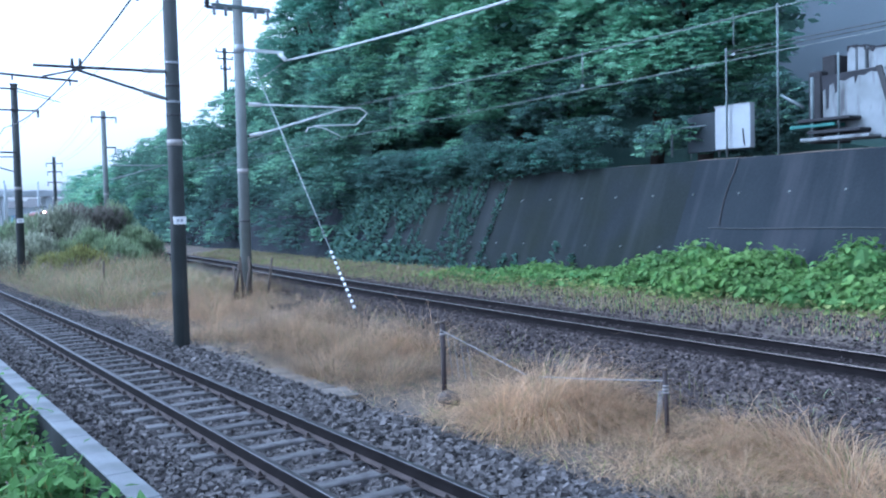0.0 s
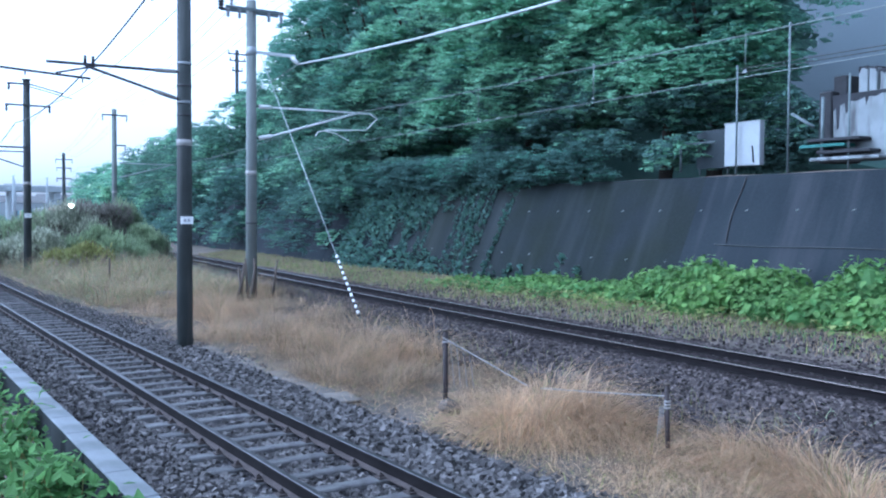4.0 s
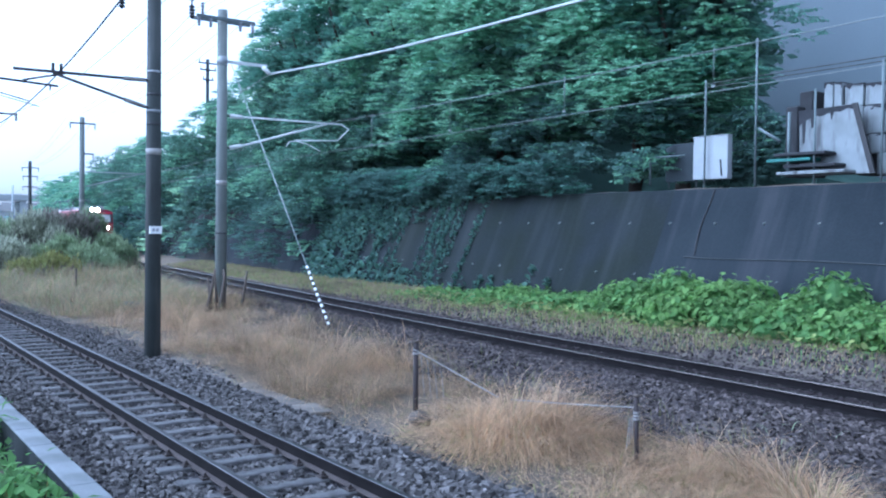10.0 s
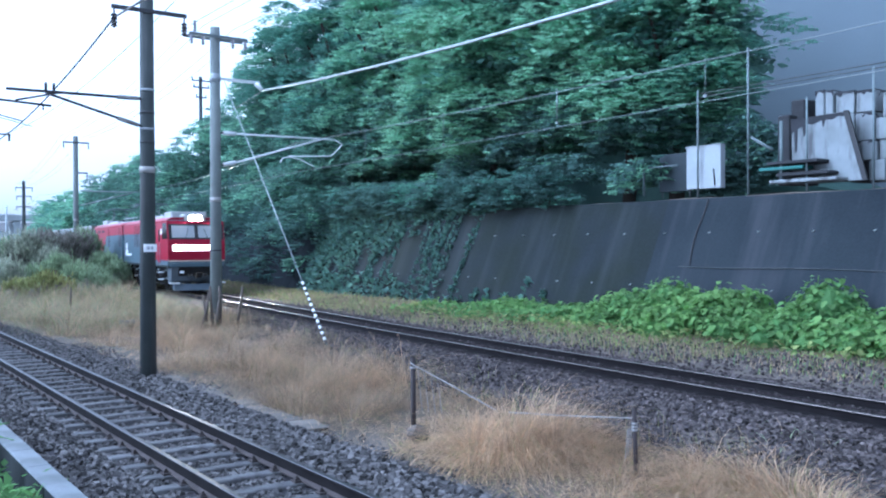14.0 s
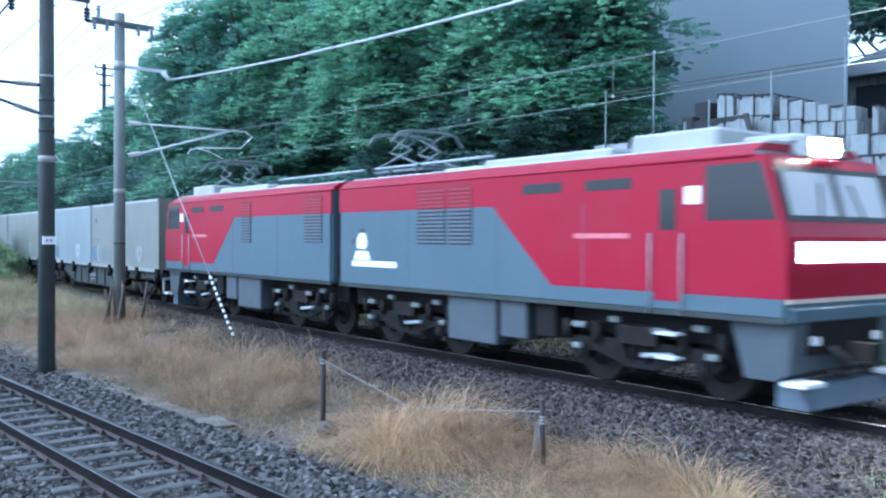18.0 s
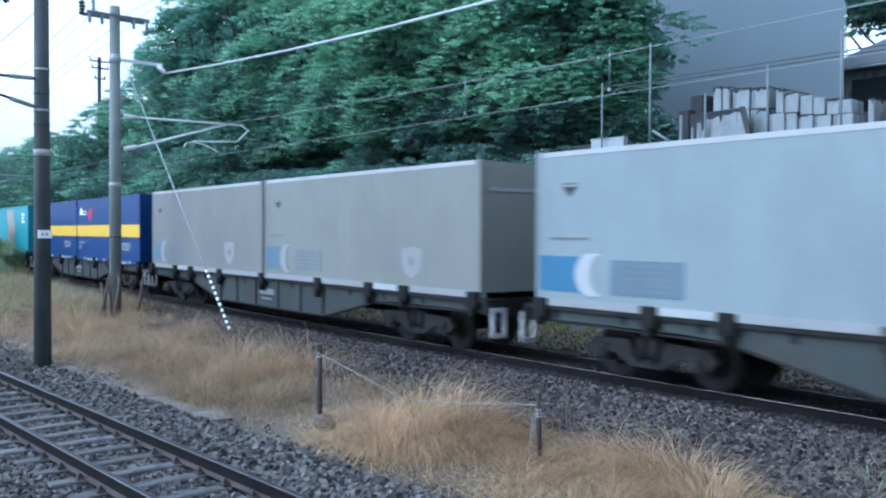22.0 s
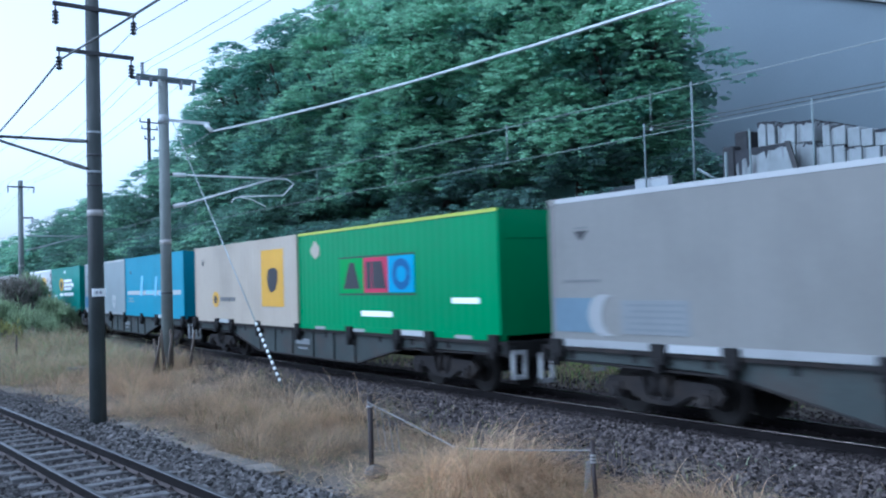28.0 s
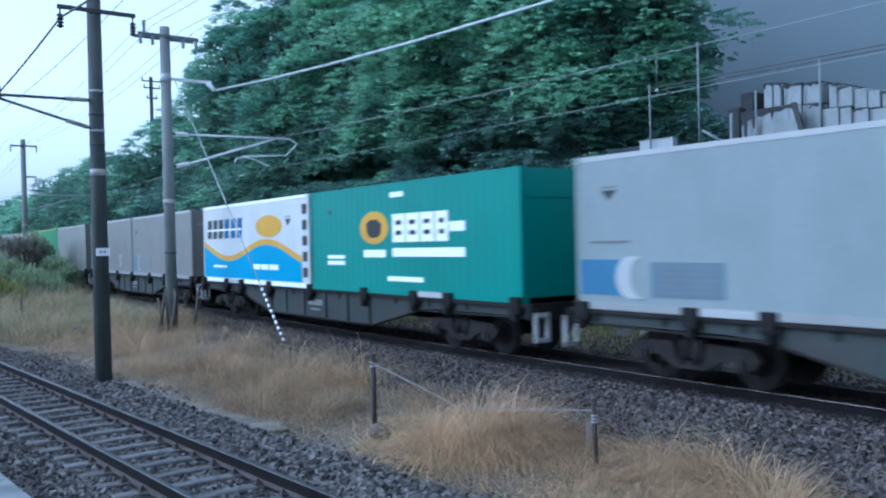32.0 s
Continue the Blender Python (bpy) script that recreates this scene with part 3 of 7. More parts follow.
for k, y in enumerate((1.5, 6.0, 10.4, 14.55, 19.3, 24.0, 36.0, 41.0, 46.0)):
    u = (y + 22) / 51.85 if y < 29.85 else (y - 29.85) / 35.15
    zt = 6.27 - 0.42 * 4 * u * (1 - u)
    bm = bmesh.new()
    bm_bar(bm, (0, 0, 5.16), (0, 0, zt), 0.012 if k == 3 else 0.007, None, 6)
    bm_box(bm, -0.015, 0.015, -0.03, 0.03, 5.15, 5.2)
    ob = new("dropper", mesh_of("dropper", bm, "wire_mid"))
    ob.location = (far_x(y), y, 0)
    tagged(ob, "short hanger between messenger and contact wire", "wire", group="overhead wires")
wire("dark feeder cable hung from the near pole", chain([(4.6, -20, 7.3), (5.22, 19.05, 7.25), (6.5, 47.1, 7.0), (8, 80, 7.2), (11, 130, 7.2)], 0.55), 0.022, "wire")
wire("thin dark wire from the near pole's upper arm", chain([(5.9, -20, 8.1), (6.72, 19.05, 8.05), (7.86, 47.1, 7.9), (11, 100, 8)], 0.5), 0.009, "wire")
for dx, dz in ((-0.9, 0.1), (-0.5, 0.1), (0.55, 0.1), (1.0, 0.1)):
    wire("thin grey line wire between the pole tops", chain([(9.2 + dx, -20, 10.0 + dz), (11.52 + dx, 29.6, 9.85 + dz), (15.1 + dx, 65, 9.85 + dz), (18.9 + dx, 103, 8.9)], 0.5), 0.008, "wire")
# guy wire with striped guard
guy = thing("guy_wire", "steel guy wire with a black and white guard", "wire")
top, foot = Vector((11.75, 29.6, 8.15)), Vector((11.31, 21.4, -0.1))
bar_part(guy, "cable", top, foot, 0.015, "wire_guy")
for i in range(22):
    a, b = foot.lerp(top, i / 22 * 0.19 + 0.008), foot.lerp(top, (i + 1) / 22 * 0.19 + 0.008)
    bar_part(guy, "guard_band", a, b, 0.038, "white_paint" if i % 2 else "black_paint", "white band" if i % 2 else "black band", 10)

# ---- fence posts with rope, stakes, stone, litter ----
def fence_post(x, y, h, r, mat, label):
    z = lie(x, y)
    t = thing("fence_post", label, "fence post", pose(x, y, z, random.uniform(-2, 2), random.uniform(-2, 2), 0), "posts beside the grass")
    bar_part(t, "post", (0, 0, -0.2), (0, 0, h), r, mat, n=10)
    bar_part(t, "cap", (0, 0, h), (0, 0, h + 0.03), r * 1.15, "wood_old", n=10)
    return t


M["rope"] = material("rope", (0.30, 0.29, 0.28), 0.9, bump=0.3)
M["rust_post"] = material("rust_post", (0.04, 0.03, 0.03), 0.8, vary=0.35, bump=0.3)
f1 = fence_post(7.6, 11.6, 1.2, 0.04, "rust_post", "rusty dark fence post with frayed rope")
f2 = fence_post(8.45, 7.85, 0.84, 0.03, "rust_post", "dark fence post wound with pale rope")
for i in range(3):
    bar_part(f2, "rope_turn", (0, 0, 0.55 + i * 0.04), (0, 0, 0.575 + i * 0.04), 0.04, "rope", n=10)
bar_part(f1, "rope_turn", (0, 0, 1.02), (0, 0, 1.05), 0.05, "rope", n=10)
for i in range(3):
    bar_part(f2, "rope_end", (0.03 * i - 0.08, 0.04, 0.58), (0.05 * i - 0.13, 0.05, 0.2 + 0.05 * i), 0.005, "rope", n=5)
ropes = [([(7.55, 11.6, 0.78), (7.75, 10.8, 0.52), (7.95, 10.0, 0.25)], "sagging pale rope from a fence post"), ([(8.0, 9.8, 0.25), (8.2, 8.9, 0.32), (8.45, 7.85, 0.42)], "sagging pale rope to a fence post")]
for pts, lab in ropes:
    wire(lab, pts, 0.007, "rope", "rope")
for i in range(4):
    wire("frayed rope strand hanging by the post", [(7.62 + 0.05 * i, 11.5 - 0.1 * i, 0.7 - 0.06 * i), (7.66 + 0.05 * i, 11.5 - 0.1 * i, 0.35), (7.67 + 0.05 * i, 11.46 - 0.1 * i, 0.05)], 0.005, "rope", "rope")
for x, y, h, lean, lab in ((10.75, 28.9, 1.3, 5, "stake"), (10.9, 29.0, 1.2, -9, "stake"), (11.0, 28.8, 1.45, -4, "stake"), (11.12, 28.7, 1.3, 3, "stake"), (10.95, 28.5, 1.0, 8, "stake"), (11.3, 28.9, 1.4, -2, "stake"), (10.6, 28.8, 1.15, 12, "stake"),
                           (11.9, 28.9, 1.25, 6, "stake"), (9.75, 32.5, 1.0, 2, "stake"), (9.95, 32.8, 0.95, -3, "stake"), (9.1, 40.0, 1.1, 0, "stake")):
    t = thing("stake", "weathered dark wooden stake in dry grass", "stake", pose(x, y, lie(x, y), random.uniform(-3, 3), lean, 0), "stakes in the grass")
    bm = bmesh.new()
    bm_bar(bm, (0, 0, -0.2), (0.02, 0, h), 0.055, 0.035, 7)
    part("shaft", bm, "wood_old", t)
box = thing("junction_box", "pale grey trackside box low in the grass", "box", pose(9.2, 31.8, lie(9.2, 31.8) - 0.12))
bm = bmesh.new()
bm_box(bm, -0.35, 0.35, -0.25, 0.25, 0, 0.42)
bevel(bm, 0.03)
part("body", bm, "kerb", box)
stone = thing("stone", "dark round stone beside a fence post", "stone", pose(7.42, 11.2, lie(7.42, 11.2)))
bm = bmesh.new()
bmesh.ops.create_icosphere(bm, subdivisions=2, radius=0.17)
for v in bm.verts:
    v.co *= 1 + 0.25 * noise.noise(v.co * 6)
    v.co.z = v.co.z * 0.8 + 0.12
part("body", bm, "wood_old", stone)
# flat concrete slabs along the gravel's edge
path = tagged(thing("slab_path", "worn concrete slabs along the gravel's edge", "path"), kind="structure")
rngs = random.Random(21)
y = 12.7
while y < 19.3:
    l, w = rngs.uniform(0.6, 1.2), rngs.uniform(0.17, 0.25)
    bm = bmesh.new()
    v = bm_box(bm, -w, w, -l / 2, l / 2, -0.1, 0.0)
    for q in v:
        q.co.x += rngs.uniform(-0.05, 0.05)
        q.co.y += rngs.uniform(-0.06, 0.06)
    bevel(bm, 0.02)
    ob = part("slab", bm, "slab_worn", path)
    ob.location = (6.45 + rngs.uniform(-0.05, 0.07), y + l / 2, -0.255 + rngs.uniform(-0.03, 0.015))
    ob.rotation_euler = (rngs.uniform(-0.04, 0.04), rngs.uniform(-0.05, 0.05), rngs.uniform(-0.08, 0.08))
    y += l + rngs.choice((0.01, 0.02, 0.03, 0.12))

wire("dark cable hanging down the wall's face", [wall_point(18.45 + 0.05 * math.sin(3 * h), h, 0.035) for h in np.arange(3.8, 1.7, -0.2)], 0.018, "black_paint", "wall_cable")
wire("thin dark cable along the wall's face", [wall_point(yy, 1.72 + 0.02 * math.sin(yy), 0.03) for yy in np.arange(2.0, 19.5, 0.8)], 0.012, "wire", "wall_cable")

# ---- on top of the wall: yard with fence, cabinet, stacked blocks, building ----
TOP = 4.35
M["yard_white"] = material("yard_white", (0.23, 0.25, 0.26), 0.7, second=(0.17, 0.185, 0.19), vary=0.1, scale=1.5, fine=12, bump=0.1, stain=(0.06, 0.062, 0.065), stain_scale=(1.4, 1.4, 0.35), stain_amount=0.9)
M["cladding"] = material("cladding", (0.13, 0.16, 0.182), 0.7, vary=0.05, scale=0.4, fine=8, bump=0.05)
M["green_sheet"] = material("green_sheet", (0.04, 0.15, 0.13), 0.6, vary=0.2, bump=0.1)
M["black_tarp"] = material("black_tarp", (0.025, 0.026, 0.03), 0.8, vary=0.3, bump=0.2)
yard_fence = thing("fence", "galvanised fence posts and wires along the wall's top", "fence")
for y, h, r in ((19.56, 3.25, 0.03), (17.62, 4.3, 0.034), (15.6, 2.5, 0.032), (13.57, 3.05, 0.036), (11.44, 3.7, 0.036), (9.4, 3.2, 0.036), (7.3, 3.2, 0.036), (5.2, 3.2, 0.036)):
    bar_part(yard_fence, "post", (24.0, y, TOP - 0.3), (24.0, y, TOP + h), r, "fence_grey")
bar_part(yard_fence, "post", (24.0, 17.5, TOP + 1.5), (24.0, 16.75, TOP + 1.05), 0.05, "fence_grey")
bar_part(yard_fence, "post", (24.0, 16.45, TOP), (24.0, 16.45, TOP + 1.9), 0.05, "fence_grey")
bar_part(yard_fence, "post", (24.0, 21.9, TOP - 0.1), (24.0, 21.9, TOP + 0.85), 0.04, "fence_grey")
bar_part(yard_fence, "rail", (24.0, 21.9, TOP + 0.85), (24.0, 20.4, TOP + 0.85), 0.03, "fence_grey")
for z in (3.0, 3.12):
    bar_part(yard_fence, "rail", (24.0, 19.5, TOP + z), (24.0, 2.0, TOP + z + 0.02), 0.016, "pole_dark")
M["cabinet_grey"] = material("cabinet_grey", (0.30, 0.32, 0.335), 0.5, vary=0.08, scale=1.5, fine=14, bump=0.05, stain=(0.26, 0.27, 0.28), stain_scale=(1, 1, 0.3), stain_amount=0.4)
cabinet = thing("electrical_cabinet", "white metal cabinet behind the wall's top", "cabinet", pose(24.25, 19.45, TOP + 0.02))
bm = bmesh.new()
bm_box(bm, -0.12, 0.12, -0.7, 0.7, 0.0, 1.4)
bevel(bm, 0.02)
part("body", bm, "cabinet_grey", cabinet)
bm = bmesh.new()
bm_box(bm, -0.135, 0.135, -0.715, 0.715, 1.4, 1.425)
part("lid", bm, "cabinet_grey", cabinet)
bar_part(cabinet, "handle", (-0.14, -0.48, 0.1), (-0.14, -0.42, 0.62), 0.022, "black_paint")
M["panel_dark"] = material("panel_dark", (0.02, 0.028, 0.034), 0.7, vary=0.15, scale=1.0, fine=12, bump=0.05)
screen_panel = thing("screen_panel", "dark grey sheet panel standing beside the white cabinet", "panel", pose(24.4, 20.86, TOP))
bm = bmesh.new()
bm_box(bm, -0.04, 0.04, -0.66, 0.66, 0.0, 1.3)
bevel(bm, 0.01)
part("sheet", bm, "panel_dark", screen_panel)
for y in (-0.6, 0.6):
    bar_part(screen_panel, "post", (0.06, y, -0.2), (0.06, y, 1.34), 0.03, "fence_grey")
blocks = "stacked concrete blocks in the yard"
rngb = random.Random(7)
M["mould"] = material("mould", (0.035, 0.036, 0.042), 0.95, vary=0.3, scale=3, fine=30, bump=0.3)


def mould_cap(parent, w, d, z, seed):
    """Black mould over the top of a block, running down its faces in uneven tongues."""
    n = 7
    V, F = [], []
    ring = [(-w, -d + 2 * d * i / n) for i in range(n)] + [(-w + 2 * w * i / n, d) for i in range(n)] + [(w, d - 2 * d * i / n) for i in range(n)] + [(w - 2 * w * i / n, -d) for i in range(n)]
    for i, (x, y) in enumerate(ring):
        drop = 0.03 + 0.12 * abs(noise.noise((x * 2.6, y * 2.6, seed * 3.1))) + (0.10 if (i * 7 + seed) % 11 == 0 else 0)
        V += [(x * 1.02, y * 1.02, z - drop), (x * 1.0, y * 1.0, z + 0.012)]
    k = len(ring)
    F = [(2 * i, 2 * ((i + 1) % k), 2 * ((i + 1) % k) + 1, 2 * i + 1) for i in range(k)] + [tuple(2 * i + 1 for i in range(k))]
    part("mould_cap", raw_mesh("mould_cap", V, F, "mould"), None, parent, "black mould on the top")


def yard_block(y0, y1, z0, z1, x=25.45, depth=0.4, cap=True, mat="yard_white", label="whitish concrete block streaked with black damp"):
    w, d = depth, abs(y1 - y0) / 2 - 0.008
    t = thing("concrete_block", label, "block", pose(x, (y0 + y1) / 2, TOP + z0, 0, 0, rngb.uniform(-2.5, 2.5)), blocks)
    bm = bmesh.new()
    v = bm_box(bm, -w, w, -d, d, 0, z1 - z0 - 0.006)
    for q in v:
        q.co += Vector((rngb.uniform(-0.02, 0.02), rngb.uniform(-0.012, 0.012), 0))
    bevel(bm, 0.025)
    part("body", bm, mat, t)
    if cap:
        mould_cap(t, w, d, z1 - z0 - 0.006, int(abs(y0) * 40))


# lowest rows, then the rows above; tops step down towards the near end
for row, (za, zb) in enumerate(((0.0, 0.6), (0.6, 1.18))):
    y = 14.95 + 0.1 * row
    while y > 8.0:
        wd = rngb.choice((0.44, 0.5, 0.68, 0.4))
        yard_block(y, y - wd, za, zb, 25.45 + rngb.uniform(-0.08, 0.08), cap=rngb.random() < 0.8, mat="black_tarp" if rngb.random() < 0.12 else "yard_white")
        y -= wd
for y0, y1, z0, z1, cap in ((16.0, 15.7, 2.02, 2.82, True), (15.68, 15.42, 2.02, 2.78, True), (15.36, 14.76, 2.02, 2.68, True), (16.0, 15.36, 1.18, 2.02, False), (15.36, 14.74, 1.18, 2.02, False), (14.72, 14.14, 2.0, 2.64, True), (14.72, 14.14, 1.18, 2.0, True),
                            (13.9, 13.64, 1.8, 2.5, True), (13.64, 13.18, 1.78, 2.36, True), (13.16, 12.78, 1.68, 2.24, False), (12.76, 12.39, 1.64, 2.14, False), (12.37, 12.0, 1.6, 2.06, True), (11.98, 11.64, 1.6, 2.0, False),
                            (14.1, 13.6, 1.18, 1.8, False), (13.58, 13.2, 1.18, 1.78, True), (13.18, 12.72, 1.18, 1.68, True), (12.7, 12.2, 1.18, 1.62, False), (12.18, 11.6, 1.18, 1.6, False), (11.2, 11.0, 1.18, 1.95, True), (10.6, 10.2, 1.18, 1.9, True), (9.7, 9.2, 1.18, 1.95, True)):
    yard_block(y0, y1, z0, z1, cap=cap)
slab = thing("leaning_slab", "white concrete slab streaked black, leaning among blocks", "slab", pose(24.6, 15.3, TOP))
bm = bmesh.new()
bm_prism(bm, [(-1.15, 0.0), (1.1, 0.0), (1.15, 1.95), (-0.6, 2.02)], "x", -0.12, 0.12)
bevel(bm, 0.02)
part("body", bm, "yard_white", slab)
bm = bmesh.new()
bm_prism(bm, [(-1.3, 0.0), (-1.14, 0.0), (-0.56, 2.03), (-0.72, 2.03)], "x", -0.16, -0.1)
part("edge_strip", bm, "black_paint", slab)
bm = bmesh.new()
bm_prism(bm, [(-0.62, 2.0), (-0.6, 1.86), (-0.4, 1.9), (-0.2, 1.82), (0.0, 1.84), (0.08, 1.6), (0.13, 1.83), (0.4, 1.74), (0.62, 1.78), (0.66, 1.45), (0.72, 1.4), (0.76, 1.72), (0.9, 1.66), (0.94, 1.0), (1.0, 0.95), (1.04, 1.6), (1.13, 1.5), (1.16, 1.97)], "x", -0.125, -0.1)
part("mould_streaks", bm, "mould", slab, "black mould running down from the top")
for x, y, w, d, z0, z1, mat, lab in ((25.3, 16.5, 0.4, 0.24, 0, 2.62, "black_tarp", "black upright block in the yard"), (24.95, 16.75, 0.4, 0.22, 0, 2.15, "black_tarp", "dark stained upright block")):
    t = thing("upright_block", lab, "block", pose(x, y, TOP))
    bm = bmesh.new()
    bm_box(bm, -w, w, -d, d, z0, z1)
    bevel(bm, 0.04)
    part("body", bm, mat, t)
for k, (y0, y1, z, mat) in enumerate(((15.7, 17.2, 0.42, "green_sheet"), (14.9, 16.6, 0.22, "black_tarp"), (15.2, 16.9, 0.58, "black_tarp"), (14.6, 16.8, 0.02, "yard_white"))):
    t = thing("stacked_sheet", "flat sheet in a low stack on the wall's top", "sheet", pose(24.3 - 0.02 * k, 0, TOP + z), "stacked sheets")
    bm = bmesh.new()
    bm_box(bm, -0.35, 0.35, y0, y1, 0, 0.1)
    bevel(bm, 0.02)
    part("body", bm, mat, t)
hall = thing("warehouse", "large windowless dark grey clad building behind the trees", "building", pose(42, 0, 0))
bm = bmesh.new()
# front wall with a roofline that falls towards the near end
v0 = [bm.verts.new(q) for q in ((0, 19.9, 3.0), (0, 70, 3.0), (0, 70, 30), (0, 30, 18.6), (0, 19.9, 14.75))]
v1 = [bm.verts.new(q) for q in ((14, 28.5, 3.0), (14, 70, 3.0), (14, 70, 30), (14, 34, 20.1), (14, 28.5, 18.0))]
bm.faces.new(v0)
bm.faces.new(v1[::-1])
for i in range(5):
    bm.faces.new((v0[i], v0[(i + 1) % 5], v1[(i + 1) % 5], v1[i]))
part("wall", bm, "cladding", hall)
bm = bmesh.new()
bm_prism(bm, [(19.8, 14.74), (30, 18.62), (30, 18.85), (19.8, 14.95)], "x", -0.3, 0.4)
part("roof_edge", bm, "concrete", hall)
M["roof_tile"] = material("roof_tile", (0.10, 0.115, 0.135), 0.6, vary=0.2, scale=2, fine=12, bump=0.3)
house = thing("house", "low house with a dark hipped roof behind the yard", "house", pose(60, 18.5, 4.5))
bm = bmesh.new()
bm_box(bm, -4, 4, -9, 8.5, 0, 8.1)
part("wall", bm, "yard_white", house)
bm = bmesh.new()
v = bm_box(bm, -5, 5, -10, 9.5, 8.1, 8.3)
v2 = [bm.verts.new(c) for c in ((-0.5, -5, 11.2), (-0.5, 5.0, 11.2))]
for q in ((v[4], v[5], v2[0]), (v[5], v[6], v2[1], v2[0]), (v[6], v[7], v2[1]), (v[7], v[4], v2[0], v2[1])):
    bm.faces.new(q)
part("roof", bm, "roof_tile", house)
bar_part(house, "gutter", (-5.05, -10, 8.15), (-5.05, 9.5, 8.15), 0.09, "galvanised")
for y in (-5, -1, 3, 6):
    bm = bmesh.new()
    bm_box(bm, -4.06, -3.98, y - 1.5, y + 1.5, 5.6, 7.6)
    part("window", bm, "glass_pane", house)


# ---- the goods train ----
M["loco_red"] = material("loco_red", (0.27, 0.007, 0.03), 0.35, vary=0.06, scale=0.8, fine=12, bump=0.02, stain=(0.24, 0.025, 0.045), stain_scale=(0.6, 0.6, 0.4), stain_amount=0.3, spec=0.15)
M["loco_grey"] = material("loco_grey", (0.088, 0.125, 0.15), 0.4, vary=0.06, scale=0.8, fine=12, bump=0.02, stain=(0.095, 0.112, 0.135), stain_scale=(0.6, 0.6, 0.4), stain_amount=0.4, spec=0.15)
M["loco_roof"] = material("loco_roof", (0.36, 0.37, 0.37), 0.6, vary=0.12, scale=1.5, fine=20, bump=0.05)
M["under"] = material("under", (0.02, 0.019, 0.019), 0.85, vary=0.3, scale=3, fine=25, bump=0.2, spec=0.08)
M["under_grey"] = material("under_grey", (0.022, 0.02, 0.02), 0.75, vary=0.25, scale=2, fine=25, bump=0.15, stain=(0.04, 0.033, 0.028), stain_scale=(1, 1, 1), stain_amount=0.6, spec=0.08)
M["sill_grey"] = material("sill_grey", (0.05, 0.058, 0.056), 0.75, vary=0.2, scale=1.2, fine=18, bump=0.1, stain=(0.05, 0.042, 0.038), stain_scale=(0.6, 0.6, 1), stain_amount=0.65, random_object=0.15, spec=0.12)
M["skirt"] = material("skirt", (0.065, 0.078, 0.092), 0.6, vary=0.15, scale=2, fine=20, bump=0.05)
M["glass_dark"] = material("glass_dark", (0.012, 0.013, 0.015), 0.08, vary=0.05, bump=0.0, spec=0.3)
M["louvre"] = material("louvre", (0.10, 0.125, 0.16), 0.55, vary=0.1, bump=0.05)
M["red_shade"] = material("red_shade", (0.16, 0.007, 0.02), 0.6, vary=0.1, bump=0.05)
M["cream_line"] = material("cream_line", (0.55, 0.46, 0.38), 0.5, vary=0.05, bump=0.0)
M["louvre_red"] = material("louvre_red", (0.28, 0.012, 0.03), 0.5, vary=0.1, bump=0.05)
M["wheel"] = material("wheel", (0.028, 0.026, 0.025), 0.7, metal=0.2, vary=0.3, bump=0.1, spec=0.08)
M["lamp_glow"] = glow("lamp_glow", (1.0, 0.78, 0.5), 2000.0)
M["strip_glow"] = glow("strip_glow", (1.0, 0.92, 0.80), 5.0)
M["yellow"] = material("yellow", (0.60, 0.385, 0.012), 0.45, vary=0.05, bump=0.02)


def wheelset(parent, x, r=0.43):
    bm = bmesh.new()
    for s in (-1, 1):
        bm_bar(bm, (0, s * 0.50, 0), (0, s * 0.60, 0), r, r, 24)
        bm_bar(bm, (0, s * 0.49, 0), (0, s * 0.52, 0), r + 0.028, r + 0.028, 24)
        bm_bar(bm, (0, s * 0.60, 0), (0, s * 0.63, 0), r * 0.55, r * 0.4, 16)
        for k in range(4):
            a = k * math.pi / 2
            bm_bar(bm, (0.25 * math.cos(a), s * 0.6, 0.25 * math.sin(a)), (0.25 * math.cos(a), s * 0.615, 0.25 * math.sin(a)), 0.05, 0.05, 8)
    bm_bar(bm, (0, -0.75, 0), (0, 0.75, 0), 0.075, 0.075, 10)
    ob = part("wheelset", bm, "wheel", parent)
    ob.location = (x, 0, r)
    return ob


def bogie_frame(parent, x, base, mat, y=0.98, z=0.45):
    for s in (-1, 1):
        bm = bmesh.new()
        out = [(x - base / 2 - 0.35, z + 0.05), (x - base / 2 - 0.2, z + 0.22), (x - 0.35, z + 0.25), (x - 0.25, z - 0.05), (x + 0.25, z - 0.05), (x + 0.35, z + 0.25), (x + base / 2 + 0.2, z + 0.22),
               (x + base / 2 + 0.35, z + 0.05), (x + base / 2 + 0.2, z - 0.1), (x + base / 2 - 0.25, z + 0.02), (x + 0.3, z - 0.18), (x - 0.3, z - 0.18), (x - base / 2 + 0.25, z + 0.02), (x - base / 2 - 0.2, z - 0.1)]
        bm_prism(bm, out, "y", s * (y - 0.06), s * (y + 0.06))
        for e in (-1, 1):
            bm_box(bm, x + e * base / 2 - 0.14, x + e * base / 2 + 0.14, s * y - 0.1, s * y + 0.1, z - 0.14, z + 0.14)
            bm_bar(bm, (x + e * base / 2, s * (y + 0.1), z - 0.02), (x + e * base / 2, s * (y + 0.15), z - 0.02), 0.1, 0.08, 10)
        for e in (-0.14, 0.14):
            bm_bar(bm, (x + e, s * (y + 0.02), z - 0.1), (x + e, s * (y + 0.02), z + 0.28), 0.07, 0.07, 8)
        part("bogie_side_frame", bm, mat, parent)
    bm = bmesh.new()
    bm_box(bm, x - 0.25, x + 0.25, -y, y, z + 0.0, z + 0.3)
    part("bolster", bm, mat, parent)


DECK = 1.14


